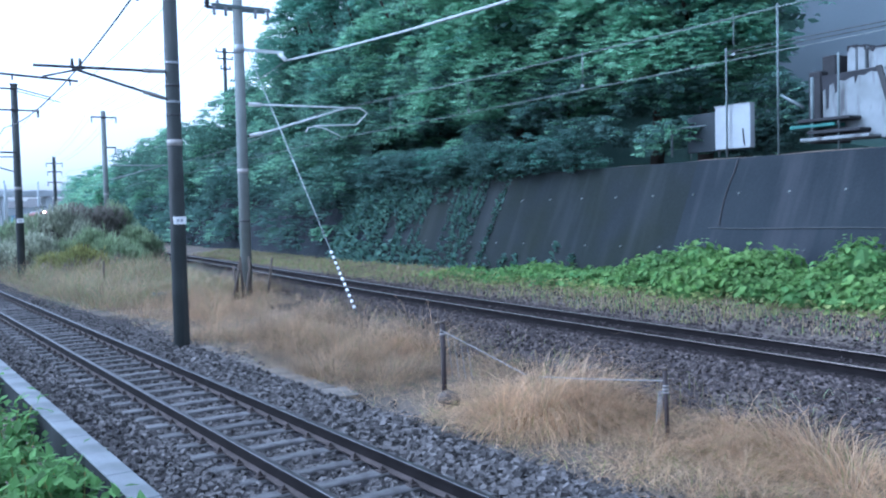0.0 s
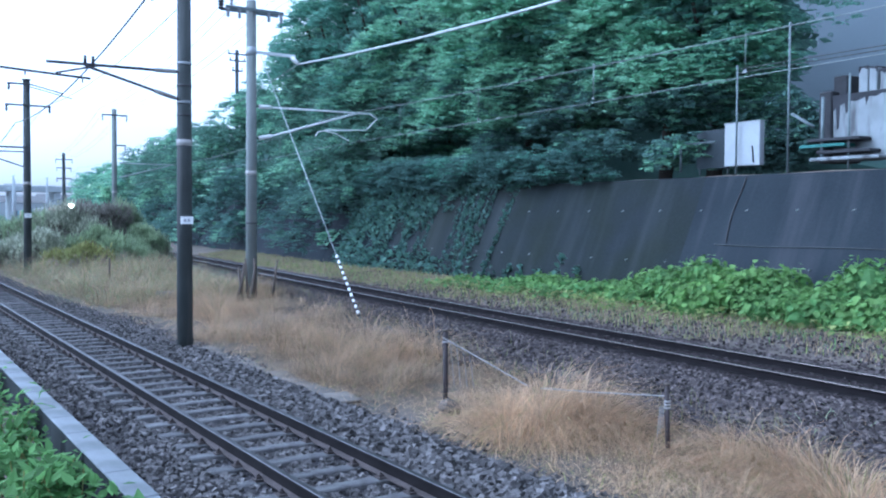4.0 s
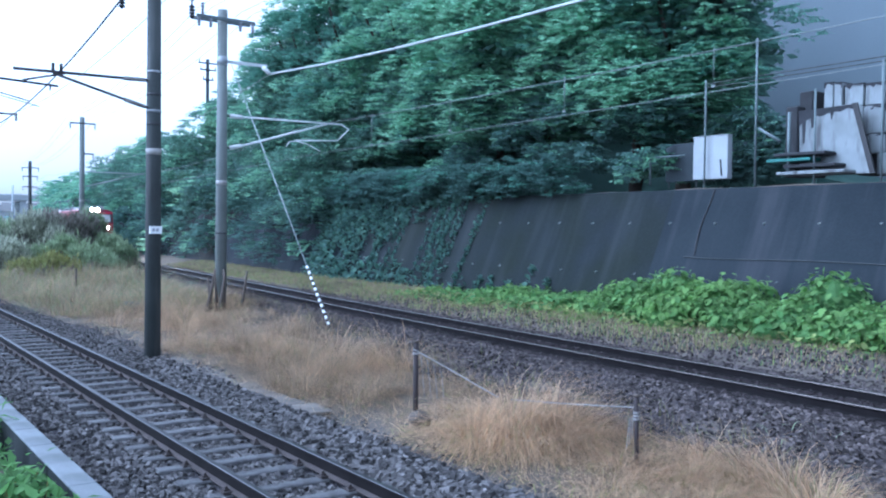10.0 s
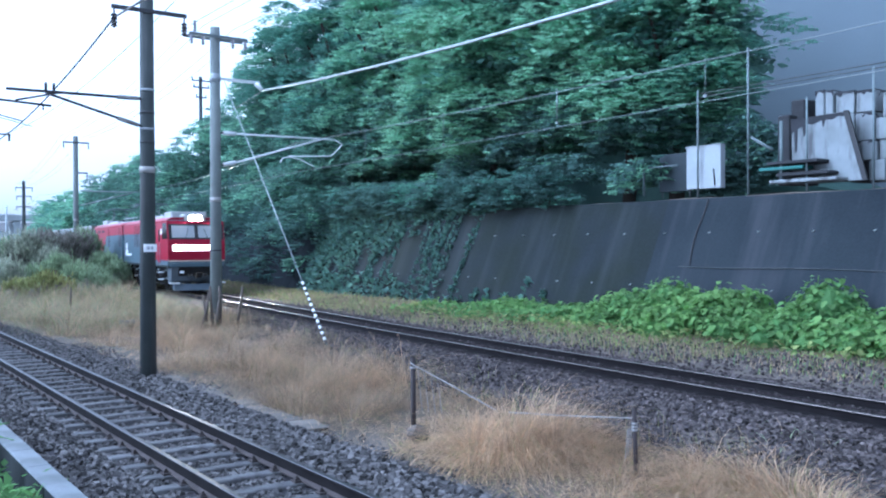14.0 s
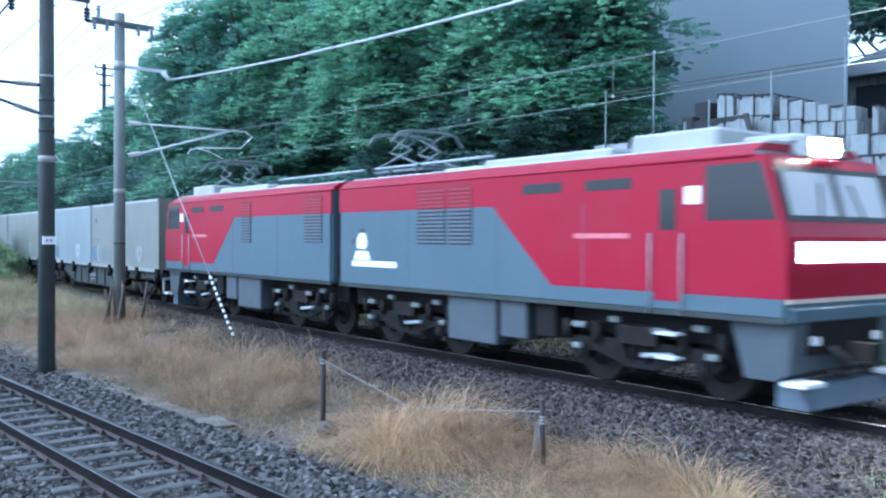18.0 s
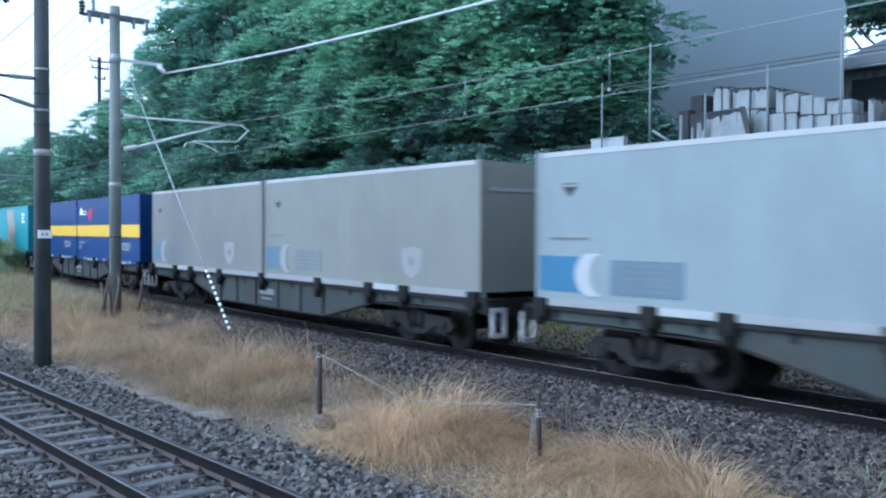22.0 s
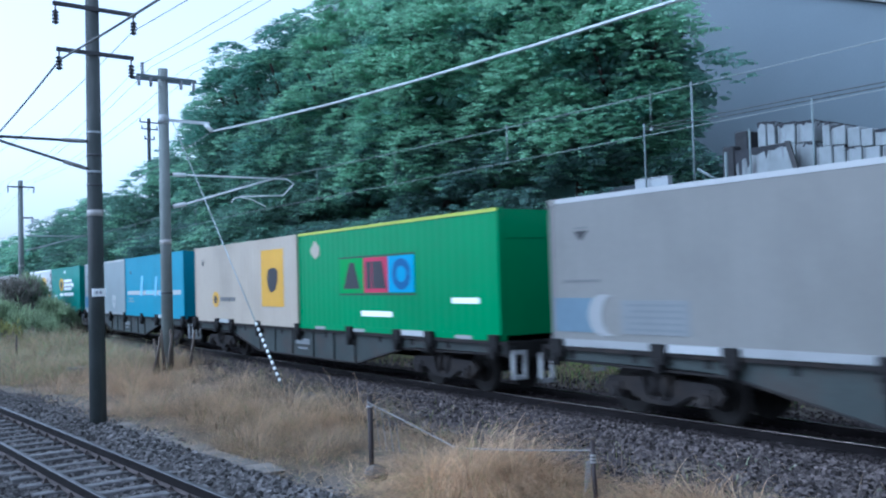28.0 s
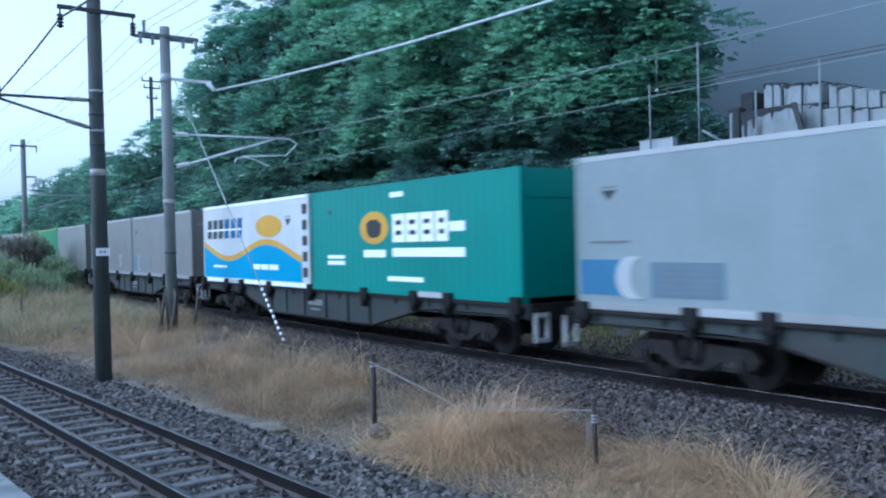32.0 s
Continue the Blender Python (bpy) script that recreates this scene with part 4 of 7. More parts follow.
def make_wagon():
    """Flat container wagon, 20.4 m over the couplers; the origin is at its middle on the rail."""
    t = thing("container_wagon", "grey-brown flat container wagon carrying two containers", "wagon", group="wagons of the goods train")
    L = 9.75
    for s in (-1, 1):
        bm = bmesh.new()
        bm_box(bm, -L, L, min(s * 1.04, s * 1.22), max(s * 1.04, s * 1.22), DECK - 0.07, DECK - 0.003)
        part("sill_flange", bm, "under_grey", t, "dark top flange")
        bm = bmesh.new()
        out = [(-L, DECK - 0.07), (L, DECK - 0.07), (L, DECK - 0.24), (6.3, DECK - 0.26), (5.6, DECK - 0.3), (3.3, DECK - 0.78), (-3.3, DECK - 0.78), (-5.6, DECK - 0.3), (-6.3, DECK - 0.26), (-L, DECK - 0.24)]
        bm_prism(bm, out, "y", s * 1.08, s * 1.14)
        part("side_sill", bm, "sill_grey", t)
        bm = bmesh.new()
        for a, b, c, d in ((-3.3, DECK - 0.78, 3.3, DECK - 0.78), (3.3, DECK - 0.78, 5.6, DECK - 0.3), (-5.6, DECK - 0.3, -3.3, DECK - 0.78), (5.6, DECK - 0.3, L, DECK - 0.24), (-L, DECK - 0.24, -5.6, DECK - 0.3)):
            bm_prism(bm, [(a, b), (c, d), (c, d - 0.035), (a, b - 0.035)], "y", s * 1.02, s * 1.18)
        part("lower_flange", bm, "under_grey", t, "narrow lower flange")
        for x in (-3.2, -2.0, -0.7, 0.7, 2.0, 3.2):
            bm = bmesh.new()
            bm_box(bm, x - 0.03, x + 0.03, min(s * 1.13, s * 1.19), max(s * 1.13, s * 1.19), DECK - 0.77, DECK - 0.06)
            part("stiffener", bm, "sill_grey", t)
        for x in (-9.3, -6.9, -5.5, -3.1, -0.12, 3.1, 5.5, 6.9, 9.3):
            bm = bmesh.new()
            bm_box(bm, x - 0.15, x + 0.15, min(s * 1.16, s * 1.3), max(s * 1.16, s * 1.3), DECK - 0.2, DECK + 0.13)
            bm_box(bm, x - 0.07, x + 0.07, min(s * 1.18, s * 1.33), max(s * 1.18, s * 1.33), DECK - 0.34, DECK - 0.1)
            bevel(bm, 0.015)
            part("lashing_lock", bm, "under", t)
        for x in (-6.2, 6.2):
            bm = bmesh.new()
            bm_box(bm, x - 0.52, x + 0.52, min(s * 1.2, s * 1.24), max(s * 1.2, s * 1.24), DECK + 0.0, DECK + 0.12)
            part("lock_plate", bm, "old_white", t, "dirty white plate between the locks")
        bm = bmesh.new()
        bm_box(bm, -0.45, 0.45, min(s * 1.13, s * 1.155), max(s * 1.13, s * 1.155), DECK - 0.46, DECK - 0.3)
        bm_box(bm, -0.3, 0.3, min(s * 1.13, s * 1.155), max(s * 1.13, s * 1.155), DECK - 0.6, DECK - 0.55)
        part("writing_panel", bm, "faded_text", t, "pale panel of unreadable marks")
        for x in (-2.2, 0.9, 2.4):
            bm = bmesh.new()
            bm_box(bm, x - 0.3, x + 0.3, s * 0.8, s * 1.12, DECK - 0.75, DECK - 0.35)
            bevel(bm, 0.03)
            part("equipment_box", bm, "under", t)
    bm = bmesh.new()
    bm_box(bm, -L, L, -0.28, 0.28, DECK - 0.42, DECK - 0.03)
    for x in np.linspace(-9, 9, 13):
        bm_box(bm, x - 0.06, x + 0.06, -1.15, 1.15, DECK - 0.22, DECK - 0.03)
    bm_box(bm, -L, -L + 0.12, -1.22, 1.22, DECK - 0.3, DECK)
    bm_box(bm, L - 0.12, L, -1.22, 1.22, DECK - 0.3, DECK)
    part("underframe", bm, "under", t)
    bm = bmesh.new()
    bm_box(bm, -1.6, 0.2, -0.5, 0.5, DECK - 0.8, DECK - 0.42)
    bm_bar(bm, (1.0, -0.4, DECK - 0.62), (2.6, -0.4, DECK - 0.62), 0.2, 0.2, 14)
    part("brake_gear", bm, "under", t)
    for e in (-1, 1):
        bogie_frame(t, e * 7.1, 1.9, "under_grey")
        for d in (-0.95, 0.95):
            wheelset(t, e * 7.1 + d, 0.45)
        bm = bmesh.new()
        bm_box(bm, e * 10.2 - 0.02, e * 10.2 + 0.02, -0.14, 0.14, 0.72, 1.0)
        bm_box(bm, min(e * 9.7, e * 10.2), max(e * 9.7, e * 10.2), -0.09, 0.09, 0.78, 0.94)
        part("coupler", bm, "under", t)
        for s in (-1, 1):
            bm = bmesh.new()
            x = e * 9.83
            for y0, y1, z0, z1 in ((s * 1.2, s * 0.86, 0.42, 0.5), (s * 1.2, s * 1.14, 0.42, 0.98), (s * 0.92, s * 0.86, 0.42, 0.98), (s * 1.2, s * 0.86, 0.9, 0.98)):
                bm_box(bm, x - 0.03, x + 0.03, min(y0, y1), max(y0, y1), z0, z1)
            part("step", bm, "old_white", t, "white end step")
    return t


def container(name, body, label, trim="white_paint", length=9.38, ribs=True, roof_mat=None):
    """Box of 31 feet; the origin is under its middle, its front faces +x."""
    t = thing(name, label, "container", group="containers on the train")
    h, w, l = 2.64, 1.235, length / 2
    bm = bmesh.new()
    n = 30 if ribs else 1
    step = (length - 0.3) / n
    side = []
    for i in range(n):
        x = -l + 0.15 + i * step
        d = 0.004 if ribs else 0.0
        side += [(x, w - 0.006 - d), (x + step * 0.2, w - 0.006), (x + step * 0.5, w - 0.006), (x + step * 0.7, w - 0.006 - d)]
    outline = [(-l + 0.03, w - 0.02)] + side + [(l - 0.03, w - 0.02), (l - 0.03, -w + 0.02)] + [(x, -y) for x, y in side[::-1]] + [(-l + 0.03, -w + 0.02)]
    bm_prism(bm, outline, "z", 0.1, h - 0.02)
    part("body", bm, body, t)
    for s in (-1, 1):
        for z0, z1, nm, mt in ((0.0, 0.13, "bottom_rail", trim), (h - 0.08, h + 0.005, "top_rail", "old_white" if trim == "faint" else trim)):
            bm = bmesh.new()
            bm_box(bm, -l, l, min(s * w, s * (w - 0.05)), max(s * w, s * (w - 0.05)), z0, z1)
            part(nm, bm, mt, t)
        for e in (-1, 1):
            bm = bmesh.new()
            x0, x1 = sorted((e * l, e * (l - 0.1)))
            y0, y1 = sorted((s * (w + 0.004), s * (w - 0.1)))
            bm_box(bm, x0, x1, y0, y1, 0.0, h + 0.008)
            bevel(bm, 0.012)
            part("corner_post", bm, body, t)
    for e in (-1, 1):
        for s in (-1, 1):
            for z0, z1 in ((-0.002, 0.12), (h - 0.11, h + 0.012)):
                bm = bmesh.new()
                bm_box(bm, *sorted((e * (l + 0.004), e * (l - 0.17))), *sorted((s * (w + 0.008), s * (w - 0.15))), z0, z1)
                part("corner_casting", bm, body, t)
    bm = bmesh.new()
    bm_box(bm, -l + 0.06, l - 0.06, -w + 0.03, w - 0.03, h - 0.03, h - 0.012)
    part("roof", bm, body, t)
    for y in (-0.75, -0.3, 0.3, 0.75):
        bm = bmesh.new()
        bm_bar(bm, (-l - 0.01, y, 0.15), (-l - 0.01, y, h - 0.1), 0.02, 0.02, 6)
        part("lock_rod", bm, trim, t)
    bm = bmesh.new()
    bm_box(bm, l - 0.035, l - 0.012, -1.0, 0.9, 2.05, 2.13)
    part("end_stripe", bm, trim, t)
    return t


def decal(t, x0, x1, z0, z1, mat, name="marking", side=-1, lift=0.0, label=""):
    w = 1.235 + 0.0025 + lift
    bm = bmesh.new()
    bm_box(bm, x0, x1, min(side * w, side * (w - 0.05)), max(side * w, side * (w - 0.05)), z0, z1)
    return part(name, bm, mat, t, label)


def shape_decal(t, outline, mat, name="marking", side=-1, lift=0.0, label=""):
    w = 1.235 + 0.0025 + lift
    bm = bmesh.new()
    bm_prism(bm, outline, "y", side * w, side * (w - 0.04))
    return part(name, bm, mat, t, label)


def oval(cx, cz, rx, rz, n=24):
    return [(cx + rx * math.cos(2 * math.pi * i / n), cz + rz * math.sin(2 * math.pi * i / n)) for i in range(n)]


def paint(key, color, rough=0.5, **k):
    M[key] = material(key, color, rough, vary=0.07, scale=0.7, fine=10, bump=0.03, stain=tuple(c * 0.68 for c in color), stain_scale=(0.35, 0.35, 0.2), stain_amount=0.35, spec=0.2, **k)
    return key


paint("beige", (0.187, 0.19, 0.17))
paint("pale_grey", (0.212, 0.243, 0.25))
paint("warm_grey", (0.173, 0.17, 0.158))
paint("box_blue", (0.007, 0.033, 0.135), 0.4)
paint("teal", (0.06, 0.255, 0.285))
paint("bright_green", (0.0128, 0.18, 0.056), 0.4)
paint("lime", (0.34, 0.40, 0.06))
paint("dark_mark", (0.03, 0.03, 0.035))
paint("faint_blue", (0.20, 0.42, 0.58))
paint("cream", (0.344, 0.296, 0.236))
paint("sky_blue", (0.032, 0.2, 0.288))
paint("dark_green", (0.028, 0.185, 0.15), 0.45)
paint("panel_blue", (0.055, 0.14, 0.235))
paint("mark_red", (0.34, 0.022, 0.065))
paint("mark_cyan", (0.035, 0.25, 0.44))
paint("mark_green", (0.02, 0.24, 0.04))
paint("amber", (0.50, 0.285, 0.028))
paint("box_white", (0.48, 0.49, 0.485))
paint("deep_blue", (0.012, 0.085, 0.22))
paint("faint", (0.25, 0.255, 0.255))
paint("old_white", (0.36, 0.365, 0.365))
paint("faded_blue", (0.11, 0.155, 0.195))
paint("faded_text", (0.165, 0.175, 0.18))
paint("faded_bar", (0.145, 0.155, 0.16))
paint("faint_dark", (0.13, 0.13, 0.13))


def triangle_mark(t, x, z=1.98, s=0.17, mat="black_paint"):
    shape_decal(t, [(x - s, z + s * 0.5), (x + s, z + s * 0.5), (x, z - s * 0.5)], mat, "warning_mark")
    decal(t, x - s, x + s, z + s * 0.75, z + s * 0.9, "faint_dark", "writing_bar")


def grey_box(key):
    t = container("freight_container", key, "%s freight container with a blue panel and pale shield" % {"beige": "beige-grey", "pale_grey": "pale blue-grey", "warm_grey": "dull grey"}[key], trim="faint")
    x0 = -4.6
    decal(t, x0, x0 + 1.1, 0.26, 0.86, "panel_blue" if key == "pale_grey" else "faded_blue", "blue_panel")
    decal(t, -2.95, -1.5, 0.26, 0.82, "faded_blue" if key == "pale_grey" else "faded_text", "faded_panel")
    shape_decal(t, [(-3.4 + 0.34 * math.cos(a), 0.56 + 0.36 * math.sin(a)) for a in np.linspace(math.pi / 2, 3 * math.pi / 2, 14)] +
                [(-3.12 + 0.28 * math.cos(a), 0.56 + 0.34 * math.sin(a)) for a in np.linspace(3 * math.pi / 2, math.pi / 2, 14)], "old_white" if key == "pale_grey" else "faint", "crescent", lift=0.004)
    for i in range(5):
        decal(t, -2.85 + 0.1 * (i % 2), -1.6, 0.32 + i * 0.1, 0.36 + i * 0.1, "faded_bar", "writing_bar", lift=0.003)
    triangle_mark(t, -3.87, 1.95)
    decal(t, -4.34, -3.43, 1.14, 1.18, "faint_dark", "writing_bar")
    shape_decal(t, [(2.0, 0.9), (2.38, 0.95), (2.76, 0.9), (2.74, 0.58), (2.62, 0.4), (2.38, 0.28), (2.14, 0.4), (2.02, 0.58)], "old_white" if key == "pale_grey" else "faint", "shield")
    shape_decal(t, oval(2.38, 0.64, 0.11, 0.1, 14), key, "shield_mark", lift=0.004)
    for x in (-3.4, 1.4):
        decal(t, x - 0.45, x + 0.45, 0.015, 0.12, "faint", "lock_plate", lift=0.004)
    return t


def blue_box():
    t = container("freight_container", "box_blue", "dark blue freight container with a broad yellow stripe", trim="box_blue")
    decal(t, -4.68, 4.68, 1.02, 1.5, "yellow", "stripe", lift=0.006)
    decal(t, -4.68, 4.68, 1.5, 1.54, "black_paint", "stripe_edge", lift=0.006)
    shape_decal(t, [(-4.24, 1.98), (-3.68, 1.98), (-3.85, 2.27), (-4.05, 2.27)], "white_paint", "mark")
    for z in (1.97, 2.1):
        decal(t, -3.62, -3.12, z, z + 0.04, "white_paint", "writing_bar")
    shape_decal(t, [(-2.9, 2.1), (-2.45, 2.16), (-1.85, 2.32), (-2.1, 2.05), (-2.3, 1.75), (-2.65, 1.72), (-2.75, 1.92)], "mark_red", "mark")
    for z, l in ((0.72, 1.0), (0.58, 0.35), (0.45, 0.4)):
        decal(t, -4.3, -4.3 + l, z, z + 0.05, "faint", "writing_bar")
    shape_decal(t, [(2.38, 0.78), (3.4, 0.78), (3.55, 0.65), (3.4, 0.5), (2.38, 0.5)], "faint", "pale_panel")
    for x in (2.5, 2.72, 2.94, 3.16, 3.36):
        decal(t, x - 0.05, x + 0.05, 0.54, 0.74, "box_blue", "writing_bar", lift=0.004)
    for x in (-3.4, -1.4, -0.2, 1.5, 3.4):
        decal(t, x - 0.16, x + 0.16, 0.0, 0.1, "faint", "lock_plate", lift=0.006)
    for x in (-2.4, 2.4):
        decal(t, x - 0.6, x + 0.6, -0.03, 0.06, "faint", "lock_plate", lift=0.006)
    return t


def teal_box():
    t = container("freight_container", "teal", "turquoise freight container with a cream chevron", trim="teal")
    for d, e in ((0.0, 1.15), (1.25, 2.1)):
        shape_decal(t, [(-1.7 + d, 2.5), (-1.7 + e, 2.5), (-1.2 + e, 1.35), (-1.7 + e, 0.12), (-1.7 + d, 0.12), (-1.2 + d, 1.35)], "cream", "chevron")
    for z, l in ((2.1, 0.7), (1.9, 0.5), (1.7, 0.75)):
        decal(t, 2.9, 2.9 + l, z, z + 0.13, "white_paint", "writing_bar")
    return t


def green_box():
    t = container("freight_container", "bright_green", "bright green freight container with three coloured squares", trim="bright_green")
    decal(t, -4.69, 4.69, 2.58, 2.65, "lime", "yellow_edge", lift=0.008)
    for x0, x1, mat in ((-2.12, -0.88, "mark_green"), (-0.86, 0.32, "mark_red"), (0.34, 1.52, "mark_cyan")):
        decal(t, x0, x1, 0.98, 1.84, mat, "coloured_square", lift=0.004)
    for z in (0.92, 1.86):
        decal(t, -2.2, 1.56, z, z + 0.03, "black_paint", "rule")
    # plain dark shapes in the squares
    shape_decal(t, [(-1.95, 1.08), (-1.05, 1.08), (-1.36, 1.74), (-1.62, 1.74)], "dark_mark", "dark_shape", lift=0.009)
    for o in ([(-0.72, 1.08), (-0.48, 1.08), (-0.48, 1.74), (-0.72, 1.74)], [(-0.42, 1.08), (0.24, 1.08), (0.06, 1.74), (-0.42, 1.74)]):
        shape_decal(t, o, "dark_mark", "dark_shape", lift=0.009)
    ring = [(0.95 + 0.42 * math.cos(a), 1.41 + 0.37 * math.sin(a)) for a in np.linspace(0.0, 6.25, 26)] + [(0.95 + 0.22 * math.cos(a), 1.41 + 0.19 * math.sin(a)) for a in np.linspace(6.25, 0.0, 26)]
    shape_decal(t, ring, "deep_blue", "dark_shape", lift=0.009)
    decal(t, -1.03, 0.48, 0.40, 0.53, "white_paint", "writing_bar")
    decal(t, 3.0, 4.0, 0.74, 0.86, "white_paint", "writing_bar")
    shape_decal(t, [(-3.91, 2.15), (-3.62, 2.42), (-3.33, 2.2), (-3.36, 2.0), (-3.62, 1.9), (-3.85, 2.05)], "cream", "pale_mark")
    for x in (-3.4, -1.2, 1.2, 3.4):
        decal(t, x - 0.3, x + 0.3, 0.0, 0.08, "faint", "lock_plate", lift=0.004)
    return t


def cream_box():
    t = container("freight_container", "cream", "cream freight container with a large amber square", trim="cream")
    decal(t, 1.95, 3.7, 0.58, 2.3, "amber", "amber_square")
    shape_decal(t, [(2.5, 1.68), (2.75, 1.74), (3.05, 1.75), (3.25, 1.66), (3.28, 1.4), (3.1, 1.1), (2.72, 0.98), (2.5, 1.15), (2.42, 1.4)], "dark_mark", "dark_blot", lift=0.004)
    triangle_mark(t, -3.75, 2.05)
    shape_decal(t, oval(-2.4, 0.78, 0.34, 0.27, 18), "amber", "amber_disc")
    shape_decal(t, oval(-2.4, 0.78, 0.17, 0.14, 16), "dark_mark", "dark_blot", lift=0.004)
    for x, l in ((-1.9, 0.5), (-1.35, 0.35), (-0.95, 0.5)):
        decal(t, x, x + l, 0.72, 0.86, "faint_dark", "writing_bar")
    return t


def sky_box():
    t = container("freight_container", "sky_blue", "bright blue freight container with a pale stripe", trim="sky_blue")
    triangle_mark(t, -3.69, 1.95)
    decal(t, -4.25, 4.3, 0.95, 1.13, "old_white", "pale_stripe")
    for o in ([(-2.0, 0.9), (-1.6, 0.9), (-1.35, 1.78), (-1.75, 1.78)], [(-1.0, 0.98), (0.2, 0.98), (0.3, 1.14), (-0.9, 1.14)], [(0.4, 0.88), (0.72, 0.88), (0.98, 1.72), (0.62, 1.72)], [(1.1, 0.9), (1.9, 0.9), (1.97, 1.08), (1.17, 1.08)]):
        shape_decal(t, o, "faint_blue", "pale_shape", lift=0.004)
    for z, l in ((0.62, 0.9), (0.74, 0.75)):
        decal(t, -4.03, -4.03 + l, z, z + 0.06, "faint", "writing_bar")
    return t


def dark_green_box():
    t = container("freight_container", "dark_green", "dark green freight container with an amber disc and white writing bars", trim="dark_green")
    shape_decal(t, oval(-1.12, 1.6, 0.7, 0.4, 28), "amber", "disc")
    shape_decal(t, [(-1.5, 1.7), (-1.3, 1.8), (-0.95, 1.8), (-0.72, 1.68), (-0.78, 1.45), (-0.95, 1.36), (-1.3, 1.36), (-1.45, 1.48)], "dark_mark", "dark_blot", lift=0.004)
    for x, l in ((-0.2, 0.56), (0.42, 0.56), (1.04, 0.56), (1.66, 0.5)):
        decal(t, x, x + l, 1.24, 1.9, "white_paint", "writing_bar", lift=0.002)
        for z in (1.4, 1.64):
            decal(t, x + 0.14, x + l - 0.14, z, z + 0.11, "dark_mark", "writing_gap", lift=0.005)
    decal(t, 2.2, 2.8, 1.45, 1.66, "white_paint", "writing_bar")
    decal(t, -1.64, -0.56, 0.88, 1.06, "white_paint", "writing_bar")
    decal(t, -0.22, 2.78, 0.9, 1.1, "white_paint", "writing_bar")
    decal(t, -0.46, 1.11, 0.32, 0.43, "white_paint", "writing_bar")
    decal(t, -3.67, -2.7, 0.84, 0.93, "white_paint", "writing_bar")
    decal(t, -3.67, -2.7, 0.68, 0.78, "white_paint", "writing_bar")
    decal(t, -0.3, 0.3, 2.3, 2.42, "white_paint", "writing_bar")
    triangle_mark(t, -3.5, 2.05, 0.12)
    return t


def wave_box():
    t = container("freight_container", "box_white", "white refrigerated container with a blue wave and amber sun", ribs=False)
    xs = np.linspace(-4.6, 4.1, 36)

    def crest(x):
        return 0.98 + 0.3 * math.sin((x + 0.3) * 0.86) - 0.02 * x
    top = [(x, crest(x)) for x in xs]
    shape_decal(t, [(-4.6, 0.16), (4.1, 0.16)] + [(x, z + 0.18) for x, z in top[::-1]], "amber", "yellow_wave")
    shape_decal(t, [(-4.6, 0.15), (4.1, 0.15)] + top[::-1], "mark_cyan", "blue_wave", lift=0.004)
    shape_decal(t, oval(1.65, 1.82, 1.05, 0.34, 28), "amber", "sun", lift=0.002)
    for k, x in enumerate((-4.2, -3.6, -3.0, -2.4, -1.75, -1.15)):
        shape_decal(t, [(x, 1.5), (x + 0.42, 1.5), (x + 0.5, 2.15), (x + 0.08, 2.15)], "dark_mark" if k < 3 else "deep_blue", "writing_bar", lift=0.002)
    decal(t, -4.2, -0.7, 1.76, 1.82, "white_paint", "writing_gap", lift=0.006)
    for x, l in ((0.3, 0.6), (1.0, 0.6), (1.7, 0.7)):
        decal(t, x, x + l, 0.48, 0.64, "white_paint", "writing_bar", lift=0.007)
    decal(t, -3.6, -2.2, 0.5, 0.57, "white_paint", "writing_bar", lift=0.007)
    triangle_mark(t, 3.17, 1.9, 0.2)
    for z in (0.3, 0.75, 1.2, 1.65, 2.1):
        decal(t, 4.22, 4.5, z, z + 0.28, "dark_mark", "ladder_gap")
    return t


